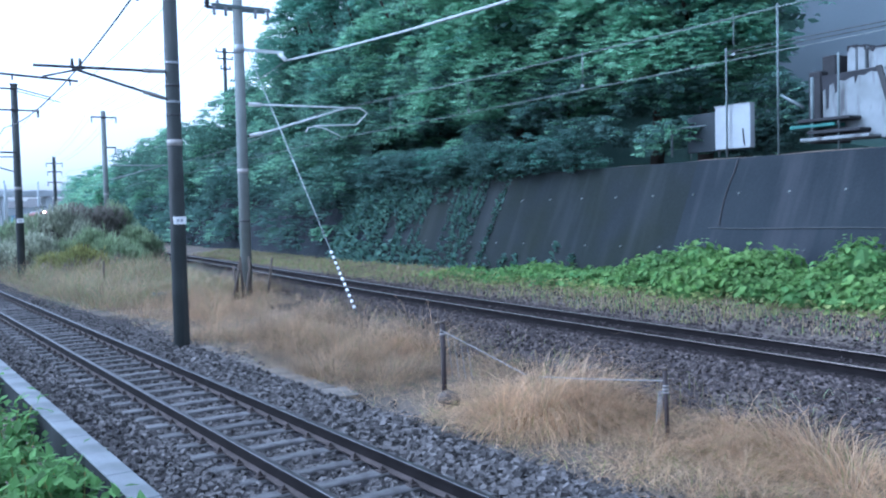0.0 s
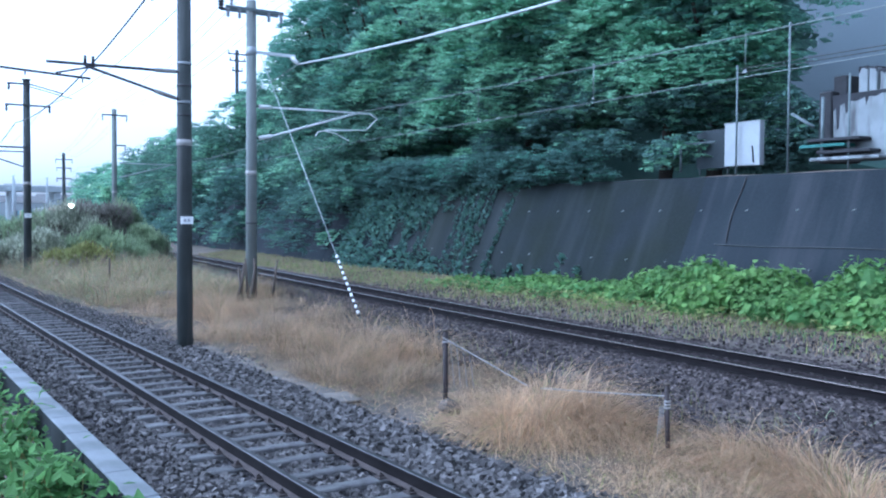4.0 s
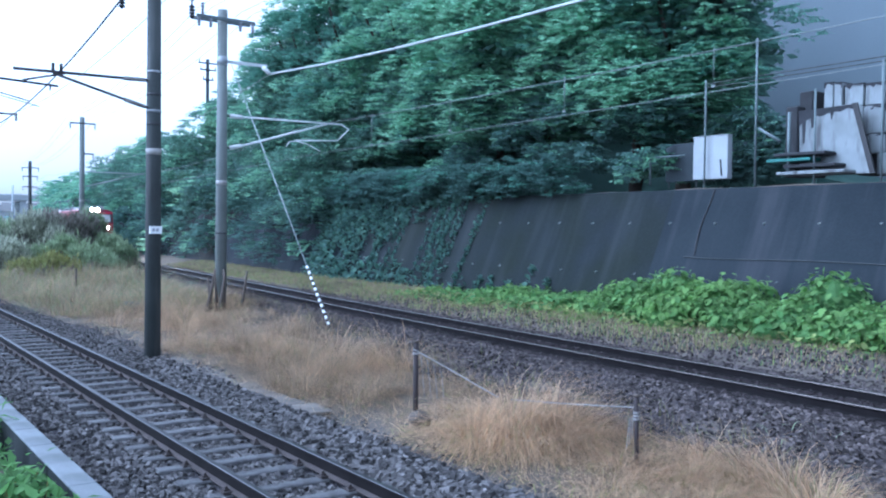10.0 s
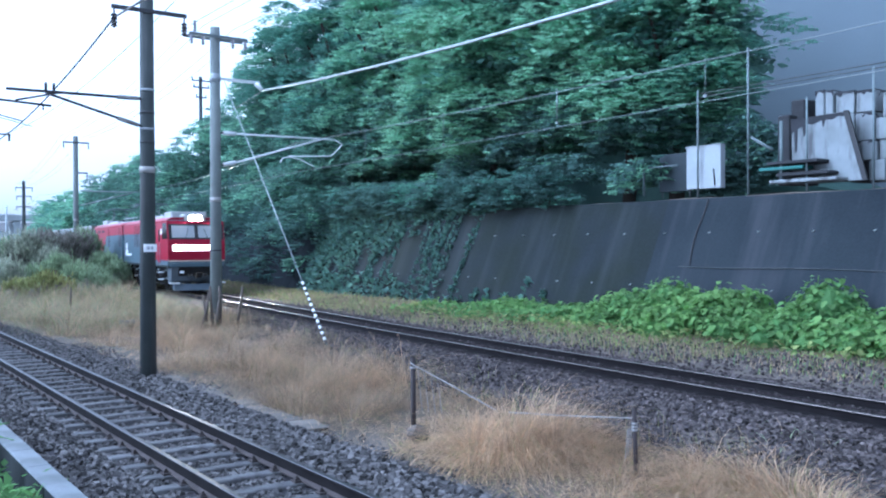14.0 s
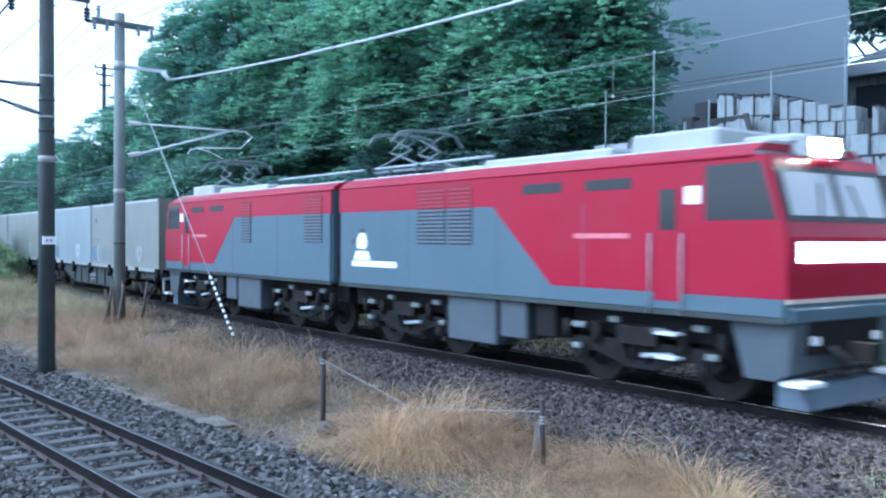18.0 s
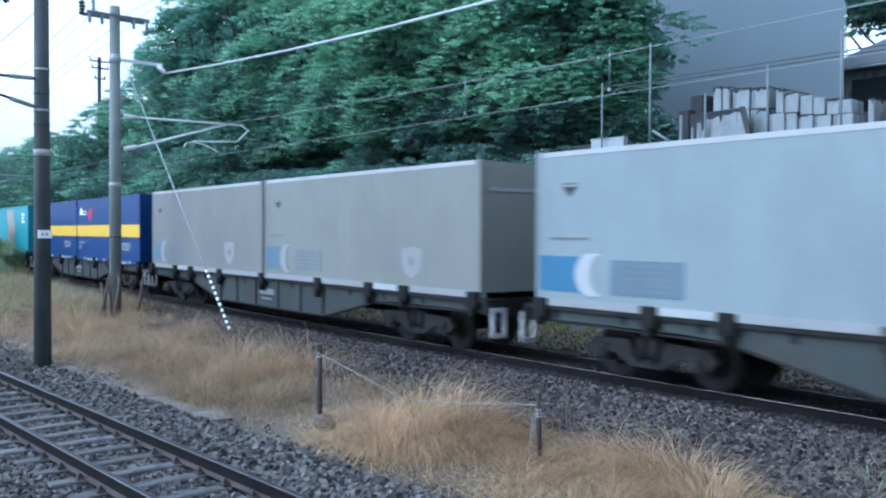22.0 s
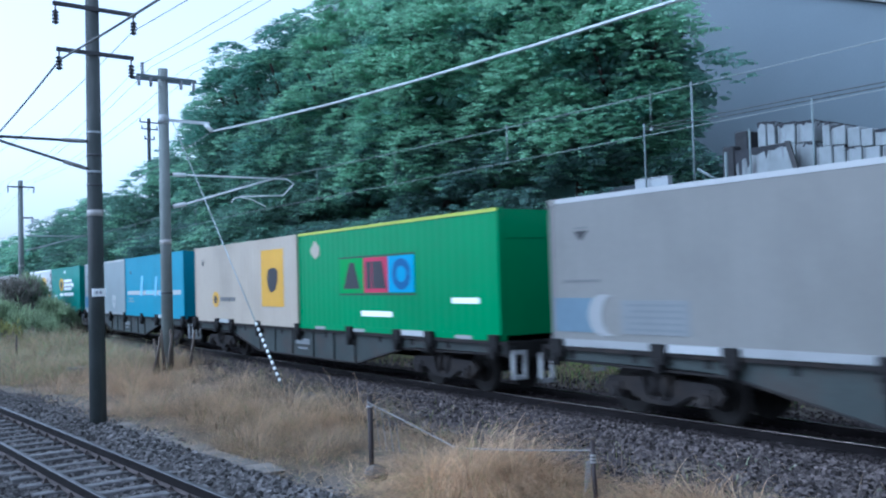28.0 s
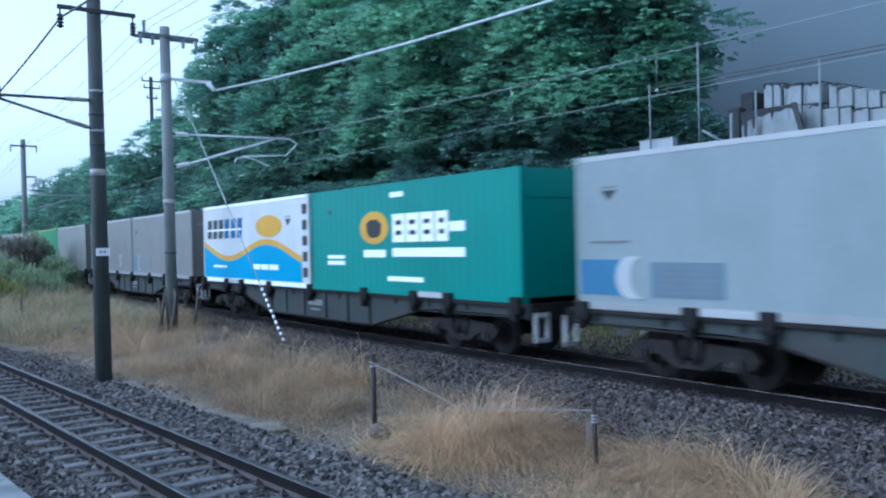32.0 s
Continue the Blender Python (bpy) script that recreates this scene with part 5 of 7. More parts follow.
# ---- locomotive: two coupled halves, red over blue-grey ----
def make_loco():
    t = thing("electric_locomotive", "red and blue-grey two-section electric locomotive with lit headlamps", "locomotive")
    W, Z0, Z1 = 1.40, 1.32, 3.62
    for sec, x_in, x_out in ((1, 0.2, 11.95), (-1, -0.2, -11.65)):
        # side outline of a body: the cab end slopes back above the waist
        e = sec
        out = [(x_in, Z0), (x_out, Z0), (x_out, 2.45), (x_out - e * 0.30, 3.45), (x_out - e * 0.40, Z1), (x_in, Z1)]
        bm = bmesh.new()
        bm_prism(bm, out, "y", -W, W)
        bevel(bm, 0.06, 2)
        body = part("body", bm, "loco_grey", t, "blue-grey body half")
        # red paint: upper band and the cab
        for s in (-1, 1):
            bm = bmesh.new()
            w0, w1 = s * (W + 0.006), s * (W - 0.03)
            red = [(x_in, 3.0), (e * 5.85, 3.0), (e * 7.45, 1.62), (x_out - e * 0.01, 1.62), (x_out - e * 0.01, 2.45), (x_out - e * 0.305, 3.45), (x_out - e * 0.36, 3.56), (x_in, 3.56)]
            bm_prism(bm, red, "y", w0, w1)
            part("red_panel", bm, "loco_red", t, "glossy red side paint")
            bm = bmesh.new()
            bm_prism(bm, [(x_in, Z0 - 0.03), (x_out, Z0 - 0.03), (x_out, Z0 + 0.05), (x_in, Z0 + 0.05)], "y", s * (W + 0.012), s * (W - 0.04))
            part("sill", bm, "sill_grey", t, "grey line along the body's foot")
            # louvres
            grilles = ((3.9, 2.32, 3.42, 0.95), (4.87, 2.32, 3.42, 0.72)) if sec == 1 else ((-1.1, 2.32, 3.42, 0.9), (-5.05, 2.3, 3.4, 0.6))
            for cx, z0, z1, wd in grilles:
                # flat dark sheets paint the shade between slats; the body has no opening
                bm = bmesh.new()
                bm_box(bm, cx - wd / 2 - 0.02, cx + wd / 2 + 0.02, min(s * (W + 0.003), s * (W + 0.009)), max(s * (W + 0.003), s * (W + 0.009)), z0 - 0.03, 2.99)
                part("grille_backing", bm, "black_paint", t, "black sheet that stands for shade behind the slats")
                bm = bmesh.new()
                bm_box(bm, cx - wd / 2 - 0.02, cx + wd / 2 + 0.02, min(s * (W + 0.007), s * (W + 0.009)), max(s * (W + 0.007), s * (W + 0.009)), 2.99, z1 + 0.02)
                part("grille_backing", bm, "red_shade", t, "dark red sheet that stands for shade behind the slats")
                for k in range(14):
                    z = z0 + (z1 - z0) * k / 14
                    bm = bmesh.new()
                    v = bm_box(bm, cx - wd / 2, cx + wd / 2, min(s * (W + 0.008), s * (W + 0.022)), max(s * (W + 0.008), s * (W + 0.022)), z, z + (z1 - z0) / 14 * 0.5)
                    part("louvre_slat", bm, "louvre_red" if z > 2.98 else "louvre", t)
            for cx in (e * 7.2, e * 8.75):
                bm = bmesh.new()
                bm_box(bm, cx - 0.5, cx + 0.5, min(s * (W + 0.003), s * (W + 0.012)), max(s * (W + 0.003), s * (W + 0.012)), 3.19, 3.36)
                part("vent", bm, "black_paint", t, "narrow dark vent")
            # cab door and window
            bm = bmesh.new()
            bm_prism(bm, [(x_out - e * 0.16, 2.68), (x_out - e * 1.32, 2.68), (x_out - e * 1.32, 3.46), (x_out - e * 0.40, 3.46)], "y", s * (W + 0.01), s * (W - 0.05))
            part("cab_window", bm, "glass_dark", t, "dark cab side window")
            bm = bmesh.new()
            bm_box(bm, min(x_out - e * 1.40, x_out - e * 1.68), max(x_out - e * 1.40, x_out - e * 1.68), min(s * W, s * (W + 0.01)), max(s * W, s * (W + 0.016)), 2.92, 3.18)
            part("plate", bm, "white_paint", t, "white plate")
            for dx in (1.70, 2.30):
                bm = bmesh.new()
                bm_bar(bm, (x_out - e * dx, s * (W + 0.05), 1.3), (x_out - e * dx, s * (W + 0.05), 2.5), 0.015, 0.015, 6)
                part("handrail", bm, "galvanised", t)
            bm = bmesh.new()
            bm_box(bm, min(x_out - e * 1.74, x_out - e * 2.24), max(x_out - e * 1.74, x_out - e * 2.24), min(s * (W + 0.004), s * (W + 0.012)), max(s * (W + 0.004), s * (W + 0.012)), 1.5, 3.3)
            door = part("cab_door", bm, "loco_red", t, "red cab door")
            bm = bmesh.new()
            bm_box(bm, min(x_out - e * 1.84, x_out - e * 2.14), max(x_out - e * 1.84, x_out - e * 2.14), min(s * (W + 0.01), s * (W + 0.018)), max(s * (W + 0.01), s * (W + 0.018)), 2.55, 3.15)
            part("door_window", bm, "glass_dark", door)
            bm = bmesh.new()
            bm_box(bm, min(e * 8.0, e * 9.2), max(e * 8.0, e * 9.2), min(s * (W + 0.006), s * (W + 0.012)), max(s * (W + 0.006), s * (W + 0.012)), 2.42, 2.5)
            part("writing_bar", bm, "faint_red", t, "faint row of unreadable marks")
            for z in (0.62, 0.98):
                bm = bmesh.new()
                bm_box(bm, min(x_out - e * 1.85, x_out - e * 2.2), max(x_out - e * 1.85, x_out - e * 2.2), min(s * 1.2, s * 1.42), max(s * 1.2, s * 1.42), z, z + 0.04)
                part("door_step", bm, "steel_pale", t, "pale steel step")
            # underfloor boxes
            for cx, l, z0, mat in ((e * 5.1, 1.5, 0.42, "skirt"), (e * 6.33, 0.75, 0.6, "skirt"), (e * 7.2, 0.5, 0.7, "under")):
                bm = bmesh.new()
                bm_box(bm, cx - l / 2, cx + l / 2, min(s * 0.7, s * 1.3), max(s * 0.7, s * 1.3), z0, Z0 - 0.03)
                bevel(bm, 0.03)
                part("equipment_box", bm, mat, t)
        # roof: sloped shoulders and raised hatches
        bm = bmesh.new()
        a, b = sorted((x_in, x_out - e * 0.55))
        bm_prism(bm, [(-W + 0.02, Z1 - 0.10), (-W + 0.07, Z1 + 0.02), (-1.12, Z1 + 0.13), (1.12, Z1 + 0.13), (W - 0.07, Z1 + 0.02), (W - 0.02, Z1 - 0.10)], "x", a, b)
        part("roof_shoulder", bm, "loco_red", t, "red sloping roof shoulder")
        bm = bmesh.new()
        bm_prism(bm, [(-1.1, Z1 + 0.10), (-1.02, Z1 + 0.17), (1.02, Z1 + 0.17), (1.1, Z1 + 0.10)], "x", a + 0.01, b - 0.01)
        part("roof", bm, "loco_roof", t, "pale grey roof")
        for s in (-1, 1):
            bm = bmesh.new()
            bm_bar(bm, (a + 0.02, s * (W + 0.004), Z1 - 0.07), (b, s * (W + 0.004), Z1 - 0.07), 0.022, 0.022, 6)
            part("rain_gutter", bm, "loco_red", t)
            for cx in (e * 3.1, e * 6.0, e * 8.2):
                bm = bmesh.new()
                bm_box(bm, cx - 0.008, cx + 0.008, min(s * (W + 0.002), s * (W + 0.007)), max(s * (W + 0.002), s * (W + 0.007)), Z0 + 0.06, 2.98)
                part("panel_seam", bm, "louvre", t)
        for cx, l, w, h in ((e * 6.6, 3.4, 0.85, 0.16), (e * 9.6, 1.7, 0.9, 0.30), (x_out - e * 0.9, 0.9, 0.55, 0.14), (e * 4.0, 1.3, 0.7, 0.10)):
            bm = bmesh.new()
            bm_box(bm, cx - l / 2, cx + l / 2, -w, w, Z1 + 0.14, Z1 + 0.16 + h)
            bevel(bm, 0.05)
            part("roof_hatch", bm, "loco_roof", t)
        for cx in (x_in + e * 0.8, x_in + e * 1.9, x_in + e * 2.6, x_in + e * 4.6):
            for yy in (-0.5, 0.5):
                bm = bmesh.new()
                for k in range(4):
                    bm_bar(bm, (cx, yy, Z1 + 0.14 + k * 0.07), (cx, yy, Z1 + 0.19 + k * 0.07), 0.07, 0.04, 8)
                part("roof_insulator", bm, "skirt", t)
        bm = bmesh.new()
        bm_bar(bm, (x_in, -0.5, Z1 + 0.44), (x_in + e * 4.6, -0.5, Z1 + 0.44), 0.03, 0.03, 6)
        part("roof_busbar", bm, "galvanised", t)
        # pantograph, raised
        px = 1.3 if sec == 1 else -8.9
        pantograph(t, px, Z1 + 0.42)
        # bogies
        for bx in ((2.56, 9.15) if sec == 1 else (-2.22, -9.0)):
            bogie_frame(t, bx, 2.5, "under", y=1.02, z=0.55)
            for d in (-1.25, 1.25):
                wheelset(t, bx + d, 0.55)
            for s in (-1, 1):
                for dx in (-1.25, 1.25):
                    for ds in (-0.35, 0.35):
                        bm = bmesh.new()
                        bm_bar(bm, (bx + dx + ds, s * 1.1, 0.72), (bx + dx + ds, s * 1.1, 1.05), 0.09, 0.09, 10)
                        part("spring", bm, "under_grey", t)
                bm = bmesh.new()
                bm_bar(bm, (bx + 0.15, s * 1.2, 0.60), (bx + 0.75, s * 1.2, 0.66), 0.04, 0.04, 8)
                part("damper", bm, "galvanised", t)
                for q, zq, lq in ((-1.25, 0.98, 0.3), (-0.45, 1.12, 0.22), (0.5, 1.0, 0.3), (1.25, 1.1, 0.25), (-1.3, 0.62, 0.2), (1.45, 0.7, 0.2)):
                    bm = bmesh.new()
                    bm_box(bm, bx + q - lq / 2, bx + q + lq / 2, s * 1.17 - 0.05, s * 1.17 + 0.05, zq - 0.05, zq + 0.05)
                    bevel(bm, 0.02)
                    part("axle_fitting", bm, "pole_light", t)
                bm = bmesh.new()
                bm_box(bm, bx - 0.4, bx + 0.4, s * 1.05 - 0.12, s * 1.05 + 0.12, 0.75, 1.05)
                part("sand_box", bm, "under_grey", t)
        bm = bmesh.new()
        bm_box(bm, min(x_in, x_out), max(x_in, x_out), -0.9, 0.9, 0.85, Z0)
        part("underframe", bm, "under", t)
        # cab front
        f = x_out
        bm = bmesh.new()
        bm_prism(bm, [(f + e * 0.008, 1.62), (f + e * 0.008, 2.45), (f - e * 0.295, 3.46), (f - e * 0.36, Z1 - 0.04), (f - e * 0.45, Z1 - 0.06), (f - e * 0.35, 3.42), (f - e * 0.05, 2.45), (f - e * 0.05, 1.62)], "y", -W + 0.03, W - 0.03)
        part("front_panel", bm, "loco_red", t, "red cab front")
        lean = 0.295 / 1.01

        def on_front(z, out):
            return f - e * (lean * (z - 2.45)) + e * out
        bm = bmesh.new()
        bm_prism(bm, [(on_front(2.66, 0.014), 2.66), (on_front(3.42, 0.014), 3.42), (on_front(3.42, -0.03), 3.42), (on_front(2.66, -0.03), 2.66)], "y", -W + 0.05, W - 0.05)
        part("windscreen_surround", bm, "black_paint", t, "black rubber and frame round the windscreen")
        bm = bmesh.new()
        bm_box(bm, min(f - e * 0.03, f + e * 0.016), max(f - e * 0.03, f + e * 0.016), -W + 0.02, W - 0.02, 1.56, 1.62)
        part("cream_line", bm, "cream_line", t, "cream line under the red front")
        bm = bmesh.new()
        bm_box(bm, min(f - e * 0.06, f + e * 0.05), max(f - e * 0.06, f + e * 0.05), -W + 0.06, W - 0.06, 1.3, 1.5)
        bevel(bm, 0.02)
        part("buffer_beam", bm, "loco_grey", t, "grey beam across the front")
        for yy in (-0.55, 0.55):
            bm = bmesh.new()
            bm_bar(bm, (on_front(2.7, 0.04), yy, 2.7), (on_front(3.2, 0.04), yy * 0.7, 3.2), 0.012, 0.012, 5)
            part("wiper", bm, "black_paint", t)
        for yy in (-0.75, 0.8):
            bm = bmesh.new()
            bm_box(bm, min(f, f + e * 0.012), max(f, f + e * 0.012), yy - 0.1, yy + 0.1, 0.98, 1.1)
            part("plate", bm, "white_paint", t, "small white plate")
        for yy in (-0.45, -0.3, 0.3, 0.45):
            bm = bmesh.new()
            bm_tube(bm, [(f + e * 0.02, yy, 0.95), (f + e * 0.22, yy, 0.8), (f + e * 0.16, yy * 0.8, 0.55), (f + e * 0.02, yy, 0.62)], 0.025)
            part("brake_hose", bm, "black_paint", t)
        for s in (-1, 1):
            bm = bmesh.new()
            q = [(on_front(2.74, 0.02), 2.74), (on_front(3.34, 0.02), 3.34), (on_front(3.34, -0.02), 3.34), (on_front(2.74, -0.02), 2.74)]
            bm_prism(bm, q, "y", s * 0.09, s * 1.2)
            part("windscreen", bm, "screen_sheen", t, "windscreen with a pale reflection in its colour")
            bm = bmesh.new()
            bm_box(bm, min(f - e * 0.02, f + e * 0.034), max(f - e * 0.02, f + e * 0.034), min(s * 1.2, s * 1.345), max(s * 1.2, s * 1.345), 2.1, 2.38)
            part("tail_lamp", bm, "loco_red", t, "red lamp block beside the pale band")
            bm = bmesh.new()
            bm_bar(bm, (f + e * 0.029, s * 0.98, 2.24), (f + e * 0.0335, s * 0.98, 2.24), 0.12, 0.12, 16)
            part("headlamp", bm, "lamp_glow" if sec == 1 else "black_paint", t, "glowing headlamp" if sec == 1 else "")
            bm = bmesh.new()
            bm_bar(bm, (f - e * 0.318, s * 0.17, 3.72), (f - e * 0.31, s * 0.17, 3.72), 0.13, 0.13, 16)
            part("headlamp", bm, "lamp_glow" if sec == 1 else "black_paint", t, "glowing roof headlamp" if sec == 1 else "")
            # added plate that keeps the roof lamp's light off the windscreen
            bm = bmesh.new()
            bm_box(bm, min(f - e * 0.32, f - e * 0.18), max(f - e * 0.32, f - e * 0.18), s * 0.17 - 0.165, s * 0.17 + 0.165, 3.555, 3.585)
            part("lamp_visor", bm, "black_paint", t)
            bm = bmesh.new()
            bm_box(bm, min(f - e * 0.1, f + e * 0.22), max(f - e * 0.1, f + e * 0.22), s * 1.12 - 0.24, s * 1.12 + 0.24, 0.47, 0.53)
            part("step", bm, "white_paint", t, "white step")
        bm = bmesh.new()
        bm_box(bm, min(f - e * 0.02, f + e * 0.03), max(f - e * 0.02, f + e * 0.03), -1.2, 1.2, 2.1, 2.38)
        part("lamp_band", bm, "strip_glow" if sec == 1 else "white_paint", t, "pale band between the headlamps")
        bm = bmesh.new()
        bm_box(bm, min(f - e * 0.95, f - e * 0.32), max(f - e * 0.95, f - e * 0.32), -0.5, 0.5, 3.55, 3.9)
        bevel(bm, 0.04)
        part("lamp_housing", bm, "loco_roof", t)
        bm = bmesh.new()
        bm_prism(bm, [(f - e * 1.0, Z0), (f + e * 0.0, Z0), (f - e * 0.08, 0.62), (f - e * 0.25, 0.5), (f - e * 0.75, 0.5)], "y", -1.25, 1.25)
        part("skirt", bm, "skirt", t, "grey buffer-beam skirt")
        bm = bmesh.new()
        bm_prism(bm, [(f - e * 0.35, 0.45), (f + e * 0.02, 0.45), (f + e * 0.12, 0.14), (f - e * 0.35, 0.14)], "y", -1.1, 1.1)
        part("rail_guard", bm, "louvre", t, "pale snow-plough plate")
        bm = bmesh.new()
        bm_box(bm, min(f, f + e * 0.45), max(f, f + e * 0.45), -0.12, 0.12, 0.75, 1.0)
        part("coupler", bm, "under", t)
    bm = bmesh.new()
    for k in range(6):
        x = -0.18 + k * 0.072
        bm_box(bm, x - 0.02, x + 0.02, -1.2, 1.2, 1.3, 3.5)
    bm_box(bm, -0.2, 0.2, -1.12, 1.12, 1.3, 3.45)
    part("gangway", bm, "under", t, "dark ribbed gangway between the halves")
    # white strip and plain pale block on the leading half
    for s in (-1, 1):
        bm = bmesh.new()
        bm_box(bm, 0.81, 2.64, min(s * W, s * (W + 0.01)), max(s * W, s * (W + 0.01)), 1.77, 1.9)
        part("writing_bar", bm, "white_paint", t, "white strip of unreadable writing")
        bm = bmesh.new()
        bm_prism(bm, [(1.02, 2.18), (1.4, 2.16), (1.46, 2.32), (1.36, 2.52), (1.12, 2.52), (1.0, 2.36)], "y", s * W, s * (W + 0.01))
        part("painted_mark", bm, "white_paint", t, "plain white painted patch")
        bm = bmesh.new()
        bm_prism(bm, [(0.85, 1.92), (1.58, 1.92), (1.5, 2.12), (0.98, 2.12)], "y", s * W, s * (W + 0.01))
        part("painted_mark", bm, "white_paint", t, "plain white painted patch")
        for o in ([(1.1, 2.53), (1.38, 2.53), (1.32, 2.62), (1.16, 2.62)], [(0.78, 2.26), (1.0, 2.3), (1.0, 2.38), (0.8, 2.38)]):
            bm = bmesh.new()
            bm_prism(bm, o, "y", s * W, s * (W + 0.009))
            part("painted_mark", bm, "dark_patch", t, "plain dark painted patch")
    return t


M["dark_patch"] = material("dark_patch", (0.06, 0.055, 0.06), 0.6, bump=0.0)
M["faint_red"] = material("faint_red", (0.55, 0.16, 0.18), 0.5, bump=0.0)
# pale base colour stands for sky reflected in the glass
M["screen_sheen"] = material("screen_sheen", (0.36, 0.37, 0.38), 0.08, vary=0.05, bump=0.0, spec=0.8)


def pantograph(t, x, z):
    """A lowered-arm frame under the contact wire, each tube a piece."""
    top = z + 0.75
    base = bmesh.new()
    bm_box(base, x - 1.0, x + 1.0, -0.5, 0.5, z - 0.1, z - 0.04)
    pan = part("pantograph", base, "fence_grey", t, "raised grey pantograph")

    def tube(name, pts, r):
        bm = bmesh.new()
        bm_tube(bm, pts, r)
        part(name, bm, "fence_grey", pan)
    for s in (-0.5, 0.5):
        for e in (-1, 1):
            tube("lower_arm", [(x - e * 0.95, s, z), (x + e * 0.45, s * 0.8, z + 0.38)], 0.026)
            tube("upper_arm", [(x + e * 0.45, s * 0.8, z + 0.38), (x - e * 0.5, s * 0.9, top)], 0.02)
    for dx in (-0.95, 0.95):
        tube("axle", [(x + dx, -0.6, z), (x + dx, 0.6, z)], 0.035)
    for dx in (-0.5, 0.5):
        tube("contact_strip", [(x + dx, -1.0, top - 0.25), (x + dx, -0.78, top), (x + dx, -0.5, top + 0.05), (x + dx, 0.5, top + 0.05), (x + dx, 0.78, top), (x + dx, 1.0, top - 0.25)], 0.038)


loco = make_loco()
wagons, loads = [], []
first = make_wagon()
ORDER = [("beige", "pale_grey"), ("beige", "warm_grey"), ("blue", "blue"), ("teal", "warm_grey"), ("bright", "cream"), ("sky", "pale_grey"), ("green", "wave"),
         ("warm_grey", "warm_grey"), ("beige", "bright"), ("cream", "warm_grey"), ("beige", "beige"), ("warm_grey", "beige")]
BUILD = {"blue": blue_box, "teal": teal_box, "bright": green_box, "cream": cream_box, "sky": sky_box, "green": dark_green_box, "wave": wave_box}
protos = {}
for i, pair in enumerate(ORDER):
    wagons.append(first if i == 0 else copy_thing(first, Matrix()))
    for j, key in enumerate(pair):
        if key not in protos:
            protos[key] = BUILD[key]() if key in BUILD else grey_box(key)
            loads.append((protos[key], i, j))
        else:
            loads.append((copy_thing(protos[key], Matrix()), i, j))

# front of the locomotive: metres along the far track at each time
RUN = [(0.0, 158.0), (5.5, 115.0), (8.0, 95.0), (11.0, 69.8), (14.0, 43.5), (17.0, 14.95), (18.0, 5.4), (18.6, -0.23), (20.0, -13.5), (21.0, -23.55), (22.0, -33.66), (23.0, -44.0), (24.0, -53.95), (25.0, -63.95), (28.0, -94.0), (29.0, -104.2), (32.0, -135.4)]


def front_at(t):
    """Smooth run through the rows above."""
    ts, ss = [r[0] for r in RUN], [r[1] for r in RUN]
    k = max(0, min(len(ts) - 2, sum(1 for v in ts if v <= t) - 1))

    def rate(i):
        a, b = max(i - 1, 0), min(i + 1, len(ts) - 1)
        return (ss[b] - ss[a]) / (ts[b] - ts[a])
    h = ts[k + 1] - ts[k]
    u = (t - ts[k]) / h
    return ((2 * u ** 3 - 3 * u ** 2 + 1) * ss[k] + (u ** 3 - 2 * u ** 2 + u) * h * rate(k) + (-2 * u ** 3 + 3 * u ** 2) * ss[k + 1] + (u ** 3 - u ** 2) * h * rate(k + 1))


def train_pose(s, z):
    x, y, m = far_at(s)
    return pose(x, y, FAR_Z + z, 0, 0, math.degrees(math.atan2(-1, -m)))


def motions():
    times = [i * 0.5 for i in range(65)]
    walk(loco, [(t, train_pose(front_at(t) + 12.5, 0)) for t in times])
    for i, w in enumerate(wagons):
        walk(w, [(t, train_pose(front_at(t) + 25.0 + 10.2 + 20.4 * i, 0)) for t in times])
    fine = [i / 15 for i in range(481)]
    for owner in [loco] + wagons:
        for ob in owner.children:
            if ob.name.startswith("wheelset"):
                x, r = ob.location.x, ob.location.z
                walk(ob, [(t, pose(x, 0, r, 0, math.degrees((front_at(0) - front_at(t)) / r), 0)) for t in fine])
    for box, i, j in loads:
        off = 25.0 + 10.2 + 20.4 * i + (-4.75 if j == 0 else 4.75)
        walk(box, [(t, train_pose(front_at(t) + off, DECK + 0.004)) for t in times])



# ---- vegetation ----
def foliage(key, color, second, island=0.45, rough=0.75):
    M[key] = material(key, color, rough, second=second, vary=0.15, scale=0.35, fine=5, bump=0.0, random_island=island, spec=0.25)
    nt = M[key].node_tree
    pr, outp = nt.nodes["Principled BSDF"], nt.nodes["Material Output"]
    tl, mx = nt.nodes.new("ShaderNodeBsdfTranslucent"), nt.nodes.new("ShaderNodeMixShader")
    mx.inputs[0].default_value = 0.48
    nt.links.new(pr.inputs["Base Color"].links[0].from_socket, tl.inputs[0])
    nt.links.new(pr.outputs[0], mx.inputs[1])
    nt.links.new(tl.outputs[0], mx.inputs[2])
    nt.links.new(mx.outputs[0], outp.inputs[0])
    return key


# tree greens lean blue: bluish haze is put into their colour
foliage("leaf_tree", (0.165, 0.31, 0.235), (0.125, 0.255, 0.195), 0.35)
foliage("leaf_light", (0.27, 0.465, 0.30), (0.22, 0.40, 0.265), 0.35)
# leaf_dark also paints shade into inner, low and overhung foliage
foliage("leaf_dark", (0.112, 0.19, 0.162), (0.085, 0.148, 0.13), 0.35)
foliage("leaf_bank", (0.14, 0.235, 0.178), (0.105, 0.19, 0.145), 0.4)
foliage("leaf_mid", (0.18, 0.30, 0.245), (0.14, 0.24, 0.20))
